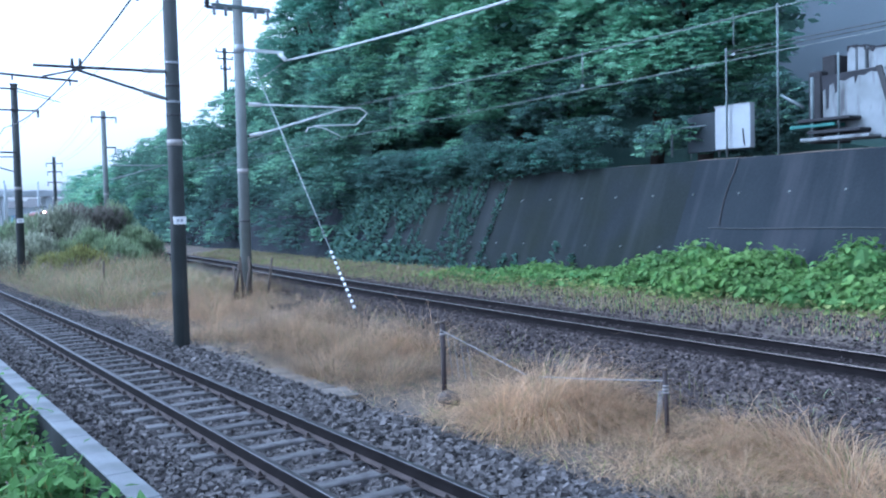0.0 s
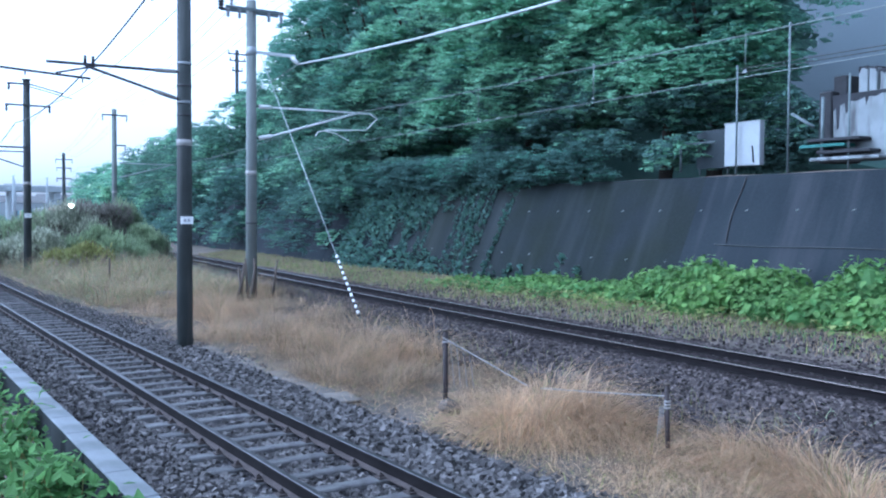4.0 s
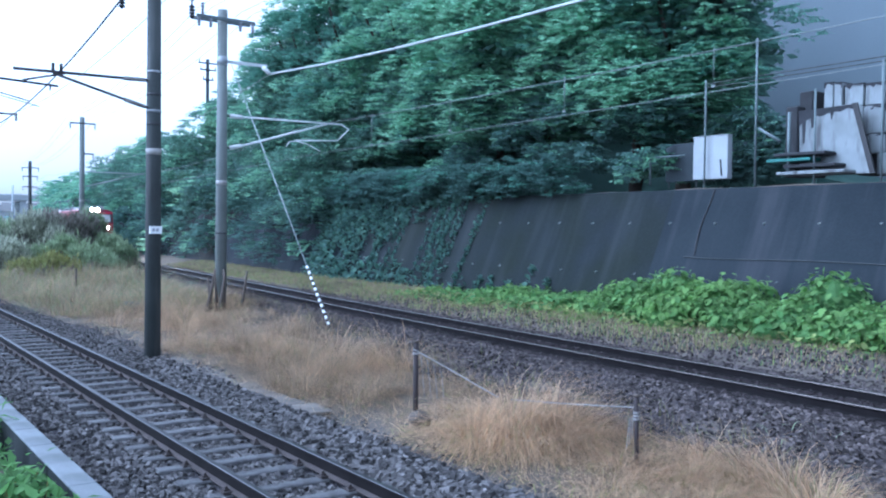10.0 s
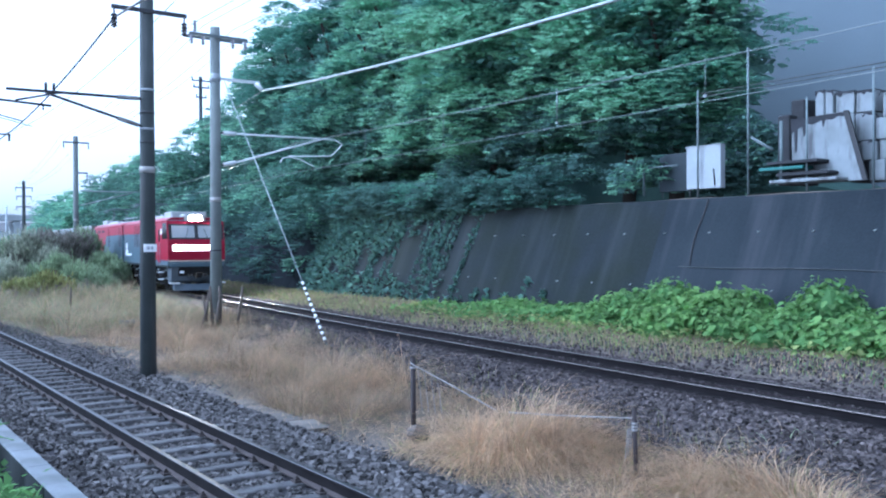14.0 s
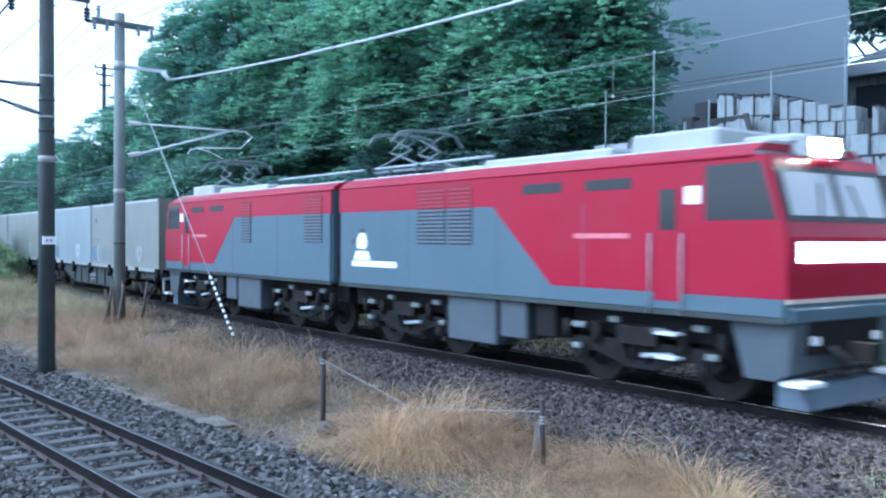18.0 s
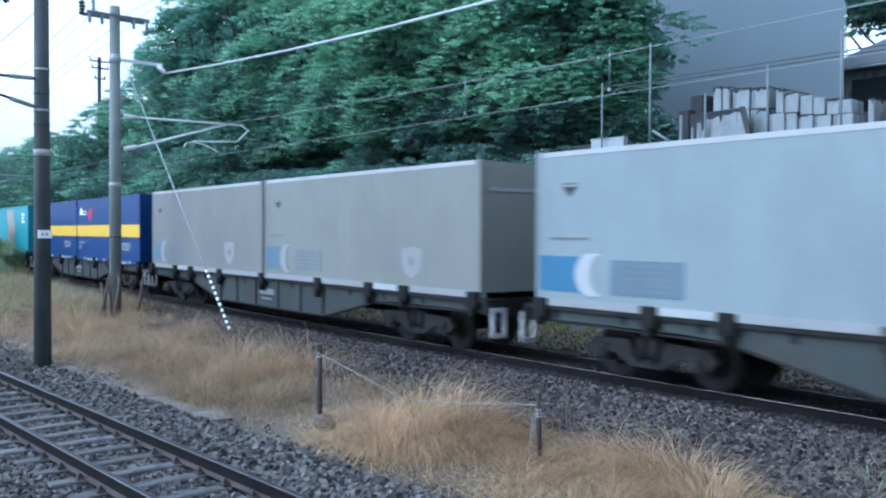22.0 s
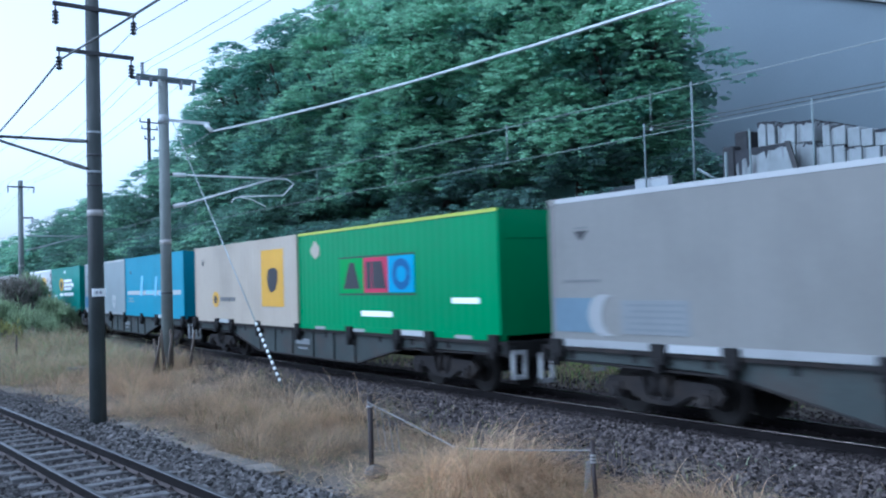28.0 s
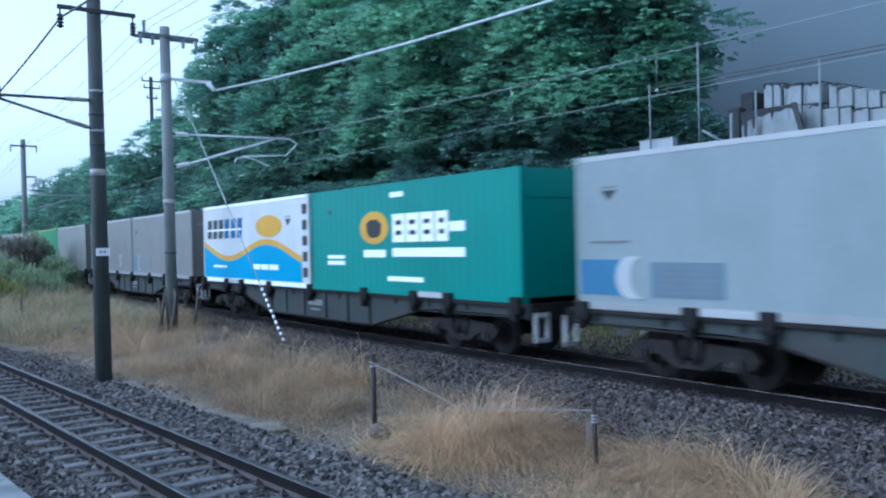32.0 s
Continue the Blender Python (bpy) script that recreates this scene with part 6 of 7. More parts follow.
foliage("leaf_kudzu", (0.18, 0.295, 0.09), (0.12, 0.215, 0.072), 0.45)
foliage("leaf_yellow", (0.30, 0.36, 0.12), (0.26, 0.27, 0.12), 0.4)
foliage("leaf_low", (0.165, 0.30, 0.095), (0.105, 0.215, 0.075))
# bush colours are paled to hold the haze of distance
foliage("leaf_bush", (0.38, 0.405, 0.30), (0.31, 0.325, 0.25))
foliage("leaf_olive", (0.29, 0.36, 0.21), (0.22, 0.28, 0.17), 0.4)
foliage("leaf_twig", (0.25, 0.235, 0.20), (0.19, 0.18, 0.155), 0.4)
foliage("straw", (0.55, 0.365, 0.21), (0.40, 0.265, 0.16), 0.45)
foliage("straw_pale", (0.57, 0.42, 0.265), (0.45, 0.33, 0.21), 0.4)
foliage("straw_dull", (0.35, 0.265, 0.18), (0.24, 0.187, 0.13), 0.45)
foliage("grass_green", (0.27, 0.27, 0.10), (0.20, 0.22, 0.085), 0.4)
M["bark"] = material("bark", (0.05, 0.042, 0.035), 0.95, scale=3, fine=25, bump=0.6)
R = np.random.RandomState(11)

FROND_V, FROND_F = [], []
for i, (fx, side) in enumerate([(0.08, 1), (0.08, -1), (0.3, 1), (0.3, -1), (0.55, 1), (0.55, -1), (0.85, 0)]):
    y0 = side * 0.02
    dy = side * 0.30 * (1 - 0.35 * fx)
    dx = 0.16 if side else 0.25
    b = len(FROND_V)
    w = 0.09
    if side:
        FROND_V += [(fx - w, y0, 0), (fx + w, y0, 0), (fx + w + dx * 0.6, y0 + dy * 0.7, -0.05), (fx + dx * 0.3, y0 + dy, -0.12)]
    else:
        FROND_V += [(fx - 0.1, -0.05, -0.02), (fx + 0.08, -0.09, -0.05), (fx + 0.3, 0.0, -0.14), (fx + 0.08, 0.09, -0.05)]
    FROND_F.append((b, b + 1, b + 2, b + 3))
LEAF_V = [(0, -0.5, 0), (0.42, -0.1, 0.06), (0, 0.55, -0.04), (-0.42, -0.1, 0.06)]
LEAF_F = [(0, 1, 2, 3)]
BLADE_V = [(-0.5, 0, 0), (0.5, 0, 0), (0.38, 0.16, 0.52), (-0.38, 0.16, 0.52), (0, 0.62, 0.82)]
BLADE_F = [(0, 1, 2), (0, 2, 3), (3, 2, 4)]


def shell_points(c, r, n, rng, low=-0.35):
    """Points over the outside of an ellipsoid, more on its upper side."""
    d = rng.normal(size=(n, 3))
    d /= np.linalg.norm(d, axis=1)[:, None]
    d[:, 2] = np.where(d[:, 2] < low, -d[:, 2], d[:, 2])
    k = rng.uniform(0.78, 1.06, size=(n, 1))
    return np.asarray(c) + d * np.asarray(r) * k, d


def frond_rows(P, D, size, rng, droop=0.35):
    turn = np.arctan2(D[:, 1], D[:, 0]) + rng.normal(0, 0.7, len(P))
    tilt = rng.normal(0, droop, len(P))
    s = size * rng.uniform(0.6, 1.3, len(P))
    return np.column_stack([P, turn, tilt, s, s, s])


def lumpy(c, r, rng, sub=3, rough=0.25, freq=0.5):
    bm = bmesh.new()
    bmesh.ops.create_icosphere(bm, subdivisions=sub, radius=1.0)
    for v in bm.verts:
        p = Vector((v.co.x * r[0], v.co.y * r[1], v.co.z * r[2]))
        v.co = Vector(c) + p * (1 + rough * noise.noise((p + Vector(c)) * freq))
    return bm


def tree(x, y, base, bottom, top, rad, puffs, fronds, size, label, leaf="leaf_tree"):
    t = thing("tree", label, "tree", group="trees above the retaining wall")
    rng = np.random.RandomState(int(x * 31 + y * 17) % 9999)
    mid, half = (bottom + top) / 2, (top - bottom) / 2
    bm = bmesh.new()
    bm_bar(bm, (x, y, base - 0.4), (x + 0.3, y - 0.2, mid), 0.32, 0.16, 9)
    part("trunk", bm, "bark", t)
    for k in range(6):
        a = k * 1.05 + 0.3
        bm = bmesh.new()
        z0 = base + (mid - base) * (0.45 + 0.08 * k)
        bm_tube(bm, [(x + 0.1, y, z0), (x + math.cos(a) * rad * 0.4, y + math.sin(a) * rad * 0.4, z0 + half * 0.35), (x + math.cos(a) * rad * 0.75, y + math.sin(a) * rad * 0.75, z0 + half * 0.8)], 0.08, 6)
        part("limb", bm, "bark", t)
    P, D = shell_points((x + 0.4, y, mid - 0.2), (rad * 0.78, rad * 0.8, half * 0.84), 1500, rng, -1)
    P = (x + 0.4, y, mid - 0.2) + (P - (x + 0.4, y, mid - 0.2)) * rng.uniform(0.6, 1.0, (1500, 1))
    part("inner_crown", strew("inner_crown", FROND_V, FROND_F, frond_rows(P, D, size * 2.0, rng, 0.7), ["leaf_mid"]), None, t, "inner foliage")
    rows, mats = [], []
    for k in range(puffs):
        d = rng.normal(size=3)
        d /= np.linalg.norm(d)
        d[0] = -abs(d[0]) if rng.rand() < 0.75 else d[0]
        c = np.array([x, y, mid]) + d * np.array([rad, rad, half]) * rng.uniform(0.72, 0.98)
        pr = rng.uniform(0.8, 2.0)
        P, D = shell_points(c, (pr, pr, pr * 0.58), fronds, rng, -0.3)
        rows.append(frond_rows(P, D, size, rng, 0.22))
        # nearer crowns take more light leaves: light they catch, put into colour
        mats += [int(rng.rand() < (0.8 if y < 46 else 0.2))] * fronds
    rows = np.concatenate(rows)
    idx = np.repeat(mats, len(FROND_F))
    part("crown", strew("crown", FROND_V, FROND_F, rows, [leaf, "leaf_light"], indices=idx), None, t, "layered feathery green foliage")
    return t


TREES = [(27.3, 23.3, 5.4, 13.6, 3.3), (27.6, 26.0, 5.8, 15.5, 3.8), (27.4, 31.0, 5.6, 17.0, 4.0), (27.6, 36.5, 4.6, 18.2, 4.2), (28.0, 42.5, 3.2, 19.0, 4.4), (28.2, 49.0, 2.6, 19.5, 4.4), (28.6, 55.5, 2.4, 20.2, 4.3), (29.0, 61.0, 2.0, 18.5, 3.6),
         (26.7, 33.8, 5.2, 17.0, 3.3), (31.5, 28.0, 7.0, 17.5, 4.0), (32.0, 33.0, 7.0, 20.0, 4.5), (32.5, 43.0, 7.0, 21.5, 4.5), (33.0, 53.0, 7.0, 22.0, 4.5)]
for x, y, b, tp, r in TREES:
    front = x < 30
    tree(x, y, 4.0, b, tp, r, 54 if front else 34, 140 if front else 60, 0.48, "broad green tree with feathery layered foliage above the wall")


def bank(name, label, y0, y1, top, foot_in, lean, n, size, leaf, rng, low=0.2, light=0.3, clump=1.4):
    """Foliage over a slope: clumps from the foot up to a height that changes along the track."""
    rows, mats = [], []
    per = 120
    cl = max(1, n // per)
    for k in range(cl):
        y = rng.uniform(y0, y1)
        h = low + (top(y) - low) * rng.uniform(0, 1) ** 0.85
        x = wall_x(y) + foot_in + lean * h + rng.normal(0, 0.5)
        pr = clump * rng.uniform(0.6, 1.4)
        P, D = shell_points((x, y, h), (pr * 0.9, pr, pr * 0.75), per, rng, -0.25)
        P[:, 2] = np.maximum(P[:, 2], 0.05)
        # the strip round the cabinet is kept clear
        P[:, 0] = np.where((P[:, 1] < 21.2) & (P[:, 0] < 25.6) & (low > 4), 25.6 + 0.5 * np.abs(P[:, 0] - 25.6), P[:, 0])
        rows.append(frond_rows(P, D, size, rng, 0.5))
        # most low clumps turn dark: shade at the bank's foot, painted in
        foot_shade = low < 1 and h < 0.38 * top(y) and rng.rand() < 0.75
        mats += [2] * per if foot_shade else list((rng.rand(per) < (0.75 if rng.rand() < light else 0.08)).astype(int))
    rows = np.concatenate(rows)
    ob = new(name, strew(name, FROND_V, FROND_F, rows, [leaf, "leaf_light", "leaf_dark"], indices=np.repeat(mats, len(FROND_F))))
    return tagged(ob, label, "foliage", kind="stuff")


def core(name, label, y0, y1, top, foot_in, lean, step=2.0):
    """Mass inside a bank; its dark colour paints shade into the gaps."""
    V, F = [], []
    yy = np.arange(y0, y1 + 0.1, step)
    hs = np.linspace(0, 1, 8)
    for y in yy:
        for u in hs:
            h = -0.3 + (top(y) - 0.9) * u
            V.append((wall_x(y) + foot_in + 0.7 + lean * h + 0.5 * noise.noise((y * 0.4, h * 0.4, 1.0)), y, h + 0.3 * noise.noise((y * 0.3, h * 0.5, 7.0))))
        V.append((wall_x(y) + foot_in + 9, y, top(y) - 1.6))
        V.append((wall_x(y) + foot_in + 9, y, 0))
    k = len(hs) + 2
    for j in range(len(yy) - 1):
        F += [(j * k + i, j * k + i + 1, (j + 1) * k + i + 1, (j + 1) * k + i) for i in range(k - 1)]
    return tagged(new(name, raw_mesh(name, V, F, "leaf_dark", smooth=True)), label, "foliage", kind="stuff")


def top_far(y):
    return float(np.interp(y, [38, 44, 56, 62, 66, 74, 82, 110, 150, 260, 420], [5.5, 9, 13.6, 15.4, 14.8, 12.6, 11.3, 10.9, 9.2, 8.0, 7]))


rb = np.random.RandomState(3)
core("hillside_shade", "dark mass inside the wooded bank, shade put into its colour", 44, 190, top_far, 0.4, 0.3)
bank("creeper_bank", "green creepers and bushes covering the bank beside the track", 43.5, 66, top_far, 0.0, 0.30, 15000, 0.5, "leaf_bank", rb, light=0.2, clump=1.5)
bank("wooded_bank", "wooded green bank along the railway", 64, 130, top_far, 0.2, 0.32, 15000, 0.8, "leaf_bank", rb, light=0.25, clump=2.1)
# mostly leaf_light: haze over the far wood is put into its colour
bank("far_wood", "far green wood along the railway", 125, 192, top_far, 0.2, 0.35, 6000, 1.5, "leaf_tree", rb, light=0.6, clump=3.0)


bank("hanging_creeper", "green creepers hanging between the trees and the bank", 39, 48, lambda y: 9.5, 1.2, 0.3, 3000, 0.45, "leaf_bank", np.random.RandomState(17), low=3.6, light=0.15, clump=1.2)


def top_yard(y):
    return float(np.interp(y, [17, 20, 30, 42], [5.2, 6.5, 8.6, 9.0]))


core("undergrowth_shade", "dark mass behind the wall's top, shade put into its colour", 18, 44, top_yard, 5.2, 0.12)
# leaf_dark here paints the shade below the tree crowns
bank("undergrowth", "undergrowth below the trees on the wall's top, darkened for canopy shade", 16.9, 43, top_yard, 2.9, 0.12, 6500, 0.5, "leaf_dark", rb, low=4.3, light=0.12, clump=0.9)

# creepers on the wall face: strands along the slope, thin on the open face and closing to a curtain towards the bank
rows, mats = [], []
y = 24.5
while y < 43.5:
    cover = min(1.0, max(0.0, (y - 28.5) / 14.0))
    hang = cover * WALL_H * rb.uniform(0.25, 1.1) if y > 29 else 0
    rise = rb.uniform(0.4, 1.2) + 2.2 * cover ** 2 * rb.rand()
    width = 0.10 + 0.25 * cover
    for _ in range(int(24 + 250 * cover)):
        if rb.rand() < 0.7 and hang > 0.2:
            h = WALL_H + 0.15 - hang * rb.rand() ** 1.3
        else:
            h = rise * rb.rand() ** 1.3
        yo = y + rb.normal(0, width)
        x, yy_, z = wall_point(yo, h, rb.uniform(0.04, 0.12 + 0.35 * cover))
        rows.append((x, yy_, z, math.pi + rb.normal(0, 0.6), rb.normal(-0.2, 0.6), *(0.24 * rb.uniform(0.6, 1.4),) * 3))
        mats.append(int(rb.rand() < 0.45))
    y += rb.uniform(0.35, 0.75) * (1.5 - 0.8 * cover)
for k in range(26):
    y = rb.uniform(29.5, 41.5)
    reach = WALL_H * rb.uniform(0.45, 1.0)
    drift = rb.normal(0, 0.25)
    for _ in range(110):
        u = rb.rand()
        x, yy_, z = wall_point(y + drift * u + rb.normal(0, 0.06), WALL_H - reach * u, rb.uniform(0.03, 0.10))
        rows.append((x, yy_, z, math.pi + rb.normal(0, 0.6), rb.normal(-0.2, 0.6), *(0.15 * rb.uniform(0.6, 1.4),) * 3))
        mats.append(int(rb.rand() < 0.6))
tagged(new("wall_creeper", strew("wall_creeper", LEAF_V, LEAF_F, rows, ["leaf_bank", "leaf_dark"], indices=mats)), "creeper climbing the dark retaining wall", "creeper", kind="stuff")
# leaves that hang over the wall's top edge below the trees; their dark colour paints shade
rows, mats = [], []
for _ in range(170):
    y = rb.uniform(25, 44)
    out = rb.uniform(-0.2, 0.35) * min(1, (y - 21) / 8)
    x, yy_, z = wall_point(y, WALL_H, out)
    P, D = shell_points((x, y, z + rb.uniform(0.0, 1.1)), (0.5, 0.7, rb.uniform(0.25, 0.6)), 34, rb)
    rows.append(frond_rows(P, D, 0.4, rb, 0.5))
    mats += [int(rb.rand() < 0.75)] * 34
tagged(new("overhanging_leaves", strew("overhanging_leaves", FROND_V, FROND_F, np.concatenate(rows), ["leaf_tree", "leaf_dark"], indices=np.repeat(mats, len(FROND_F)))), "leaves hanging over the wall's top edge, darkened for shade", "foliage", kind="stuff")


# broad-leaved green mounds at the wall's foot
def mound_top(y):
    return float(np.interp(y, [1, 5, 8.5, 10, 11.6, 12.9, 14.2, 16, 18, 20, 22, 24, 26, 28], [1.0, 1.15, 1.3, 1.35, 0.85, 1.2, 1.0, 1.35, 1.2, 0.75, 0.3, 0.45, 0.25, 0.15]))


BROAD_V = [(0, -0.5, 0), (0, 0.58, -0.16), (0.46, -0.2, 0.05), (0.3, 0.3, -0.04), (-0.46, -0.2, 0.05), (-0.3, 0.3, -0.04)]
BROAD_F = [(0, 2, 3, 1), (0, 1, 5, 4)]


def shrub(y0, y1, label):
    """A tangle of overlapping domes, each with its own size and height, and trailing yellowish leaves in front."""
    t = thing("shrub", label, "shrub", group="shrubs at the wall's foot")
    rng = np.random.RandomState(int(y0 * 10))
    rows, mats, low_rows = [], [], []
    domes = []
    for k in range(9):
        y = rng.uniform(y0, y1)
        u = rng.uniform(0, 1) ** 0.8
        x = 18.9 + 2.1 * u
        h = mound_top(y) * (0.45 + 0.65 * u) * rng.uniform(0.6, 1.12)
        domes.append((x, y, h, rng.uniform(0.5, 0.95)))
    bm = bmesh.new()
    for x, y, h, r in domes:
        q = lumpy((x, y, lie(x, y) + h * 0.28), (r * 0.86, r * 0.95, h * 0.6), rng, 2, 0.3, 1.5)
        me = bpy.data.meshes.new("dome")
        q.to_mesh(me)
        q.free()
        bm.from_mesh(me)
        bpy.data.meshes.remove(me)
    part("shaded_core", bm, "leaf_low", t, "inner leaves")
    for x, y, h, r in domes:
        n = int(300 * r * (0.6 + h))
        P, D = shell_points((x, y, lie(x, y) + h * 0.3), (r, r * 1.1, h * 0.72), n, rng, -0.1)
        P += rng.normal(0, 0.085, P.shape)
        s = rng.uniform(0.08, 0.23, n)
        rows.append(np.column_stack([P, np.arctan2(D[:, 1], D[:, 0]) - math.pi / 2 + rng.normal(0, 0.8, n), rng.normal(-0.25, 0.4, n) - 0.5 * (1 - D[:, 2]), s, s, s]))
        mats += list((rng.rand(n) < 0.12).astype(int) * 2)
    for _ in range(150):
        y = rng.uniform(y0, y1)
        x = 17.6 + 1.9 * rng.rand() ** 0.55
        s = rng.uniform(0.08, 0.2)
        low_rows.append((x, y, lie(x, y) + rng.uniform(0.04, 0.28), rng.uniform(0, 6.28), rng.normal(0, 0.4), s, s, s))
        mats.append(1 if rng.rand() < 0.6 else 0)
    part("leaves", strew("leaves", BROAD_V, BROAD_F, np.concatenate(rows + [np.array(low_rows)]), ["leaf_kudzu", "leaf_yellow", "leaf_low"], indices=np.repeat(mats, 2)), None, t, "broad bright green leaves")


for y0 in np.arange(1.0, 28.0, 2.2):
    shrub(float(y0), float(y0) + 2.2, "mound of broad bright green leaves at the wall's foot")


# ---- grasses ----
def blades(P, length, width, rng, lean=0.35, turn=None):
    n = len(P)
    tr = rng.uniform(0, 6.28, n) if turn is None else turn
    L = length * rng.uniform(0.55, 1.25, n)
    return np.column_stack([P, tr, rng.normal(-0.1, lean, n), np.full(n, width), L, L])


def grass_zone(y):
    """From the slab path to the foot of the far ballast."""
    return 6.7, float(np.interp(y, [2, 5, 6.4, 7.5, 8.5, 11, 14, 17, 21, 28, 40, 90], [6.9, 8.0, 8.9, 9.4, 9.2, 9.5, 10.1, 10.3, 11.1, 12.4, 14.0, far_x(90) - 2.8]))


CURVE_V = [(-0.5, 0, 0), (0.5, 0, 0), (-0.45, 0.10, 0.34), (0.45, 0.10, 0.34), (-0.36, 0.34, 0.60), (0.36, 0.34, 0.60), (-0.2, 0.66, 0.70), (0.2, 0.66, 0.70), (0, 0.95, 0.64)]
CURVE_F = [(0, 1, 3), (0, 3, 2), (2, 3, 5), (2, 5, 4), (4, 5, 7), (4, 7, 6), (6, 7, 8)]
rg = np.random.RandomState(5)


def lushness(x, y):
    """Where the grass stands thick (1) and where flattened hollows lie between (0)."""
    v = 0.45 + 1.1 * noise.noise((x * 0.5, y * 0.36, 4.2)) + 0.5 * noise.noise((x * 1.5, y * 1.2, 9.0))
    return min(1.0, max(0.0, v))


def fountain(x, y, h, n, r, lay=0.75):
    """A tuft whose long blades rise from a narrow base, arch over and fall outwards, combed one way."""
    rr = rg.normal(0, r * 0.55, (n, 2))
    px, py = x + rr[:, 0], y + rr[:, 1]
    pz = np.array([lie(a, b) for a, b in zip(px, py)])
    comb = rg.uniform(0, 6.28)
    out = np.arctan2(rr[:, 1] + 0.3 * r * math.sin(comb), rr[:, 0] + 0.3 * r * math.cos(comb)) - math.pi / 2
    far = np.minimum(1.6, np.hypot(rr[:, 0], rr[:, 1]) / (r * 0.55))
    L = h * rg.uniform(0.65, 1.35, n)
    tilt = -lay * (0.25 * rg.rand(n) + 0.62 * far) + rg.normal(0, 0.16, n)
    return np.column_stack([px, py, pz - 0.03, out + rg.normal(0, 0.45, n), tilt, rg.uniform(0.004, 0.008, n), L * rg.uniform(0.7, 1.3, n), L])


tufts = []
for k in range(1500):
    y = rg.uniform(2.0, 50) if k < 1300 else rg.uniform(40, 85)
    a, b = grass_zone(y)
    x = a + (b - a) * rg.rand() ** 0.9
    w = lushness(x, y)
    if rg.rand() > 0.10 + 0.95 * w:
        continue
    tufts.append((x, y, (0.16 + 0.34 * w) * rg.uniform(0.7, 1.2), int(26 + 46 * w), 0.22 + 0.16 * w))
# the large heaps near the posts
for x, y, h, n, r in ((8.0, 9.6, 1.12, 1200, 0.44), (8.4, 9.25, 0.98, 900, 0.42), (7.55, 9.9, 0.85, 700, 0.42), (8.75, 8.9, 0.55, 420, 0.36), (7.25, 9.4, 0.48, 420, 0.4), (7.8, 8.9, 0.5, 420, 0.4), (8.95, 7.3, 0.6, 480, 0.36), (8.85, 6.6, 0.72, 700, 0.4), (8.6, 5.9, 0.72, 700, 0.42), (8.2, 5.2, 0.64, 600, 0.42), (7.8, 4.5, 0.5, 420, 0.4),
                      (8.2, 7.9, 0.36, 260, 0.4), (8.3, 6.9, 0.42, 420, 0.42), (7.9, 6.1, 0.4, 400, 0.42), (7.5, 7.2, 0.3, 300, 0.42), (7.3, 5.6, 0.35, 300, 0.4), (8.7, 11.4, 0.5, 240, 0.34), (8.2, 13.8, 0.7, 380, 0.38), (7.5, 13.2, 0.6, 340, 0.38), (8.9, 16.0, 0.72, 380, 0.42), (7.8, 17.2, 0.78, 380, 0.42), (7.2, 15.4, 0.6, 300, 0.38),
                      (8.4, 20.0, 0.9, 360, 0.44), (9.4, 22.5, 0.85, 360, 0.44), (7.6, 22.0, 0.85, 360, 0.44), (8.6, 25.5, 0.95, 360, 0.46), (10.0, 26.5, 0.85, 320, 0.44)):
    tufts.append((x, y, h, n, r))
for _ in range(44):
    y = rg.uniform(12, 36)
    tufts.append((rg.uniform(7.0, grass_zone(y)[1] - 0.4), y, rg.uniform(0.65, 1.25), 330, rg.uniform(0.36, 0.6)))
rows, mats = [], []
for x, y, h, n, r in tufts:
    rows.append(fountain(x, y, h * 1.05, n, r))
    olive = (y - 26) / 14 > rg.rand()
    q, pale = rg.rand(n), rg.uniform(0.1, 0.6) * (1.0 if y < 12 else 0.35)
    dull = 0.15 if y < 12 else rg.uniform(0.3, 0.85)
    if olive:
        mats += list(np.where(q < 0.35, 2, 3))
    else:
        mats += list(np.where(q < 0.05, 2, np.where(q < 0.05 + pale, 1, np.where(q < 0.05 + dull + pale, 3, 0))))
# tall dull grass and weeds round the far bushes
for _ in range(250):
    y = rg.uniform(31, 58)
    x = rg.uniform(6.6, far_x(y) - 2.9)
    n = 110
    rows.append(fountain(x, y, rg.uniform(0.7, 1.2) * (1.0 if y < 42 else 1.35), n, rg.uniform(0.5, 0.8), 0.55))
    rows[-1][:, 5] *= 2.2
    mats += list(rg.choice((2, 1, 3, 3, 3, 4), n))
rows = np.concatenate(rows)
tagged(new("dry_grass", strew("dry_grass", CURVE_V, CURVE_F, rows, ["straw", "straw_pale", "grass_green", "straw_dull", "leaf_olive"], indices=np.repeat(mats, len(CURVE_F)))), "tall dry straw-coloured grass in bent heaps between the tracks", "grass", kind="stuff")
# flattened stems matted between the tufts
n = 70000
yy_ = 2.0 + 44 * rg.rand(n) ** 1.25
xx_ = np.array([6.4 + (grass_zone(y)[1] + 0.1 - 6.4) * rg.rand() ** 0.85 for y in yy_])
keep = np.array([rg.rand() < (0.55 + lushness(a, b)) * (1.0 if b < 11 else 0.45) and (a > 6.7 or rg.rand() < 0.3) for a, b in zip(xx_, yy_)])
xx_, yy_ = xx_[keep], yy_[keep]
n = len(xx_)
zz_ = np.array([lie(a, b) for a, b in zip(xx_, yy_)])
L = rg.uniform(0.15, 0.5, n)
comb = np.array([6.28 * noise.noise((a * 0.6, b * 0.5, 2.0)) for a, b in zip(xx_, yy_)])
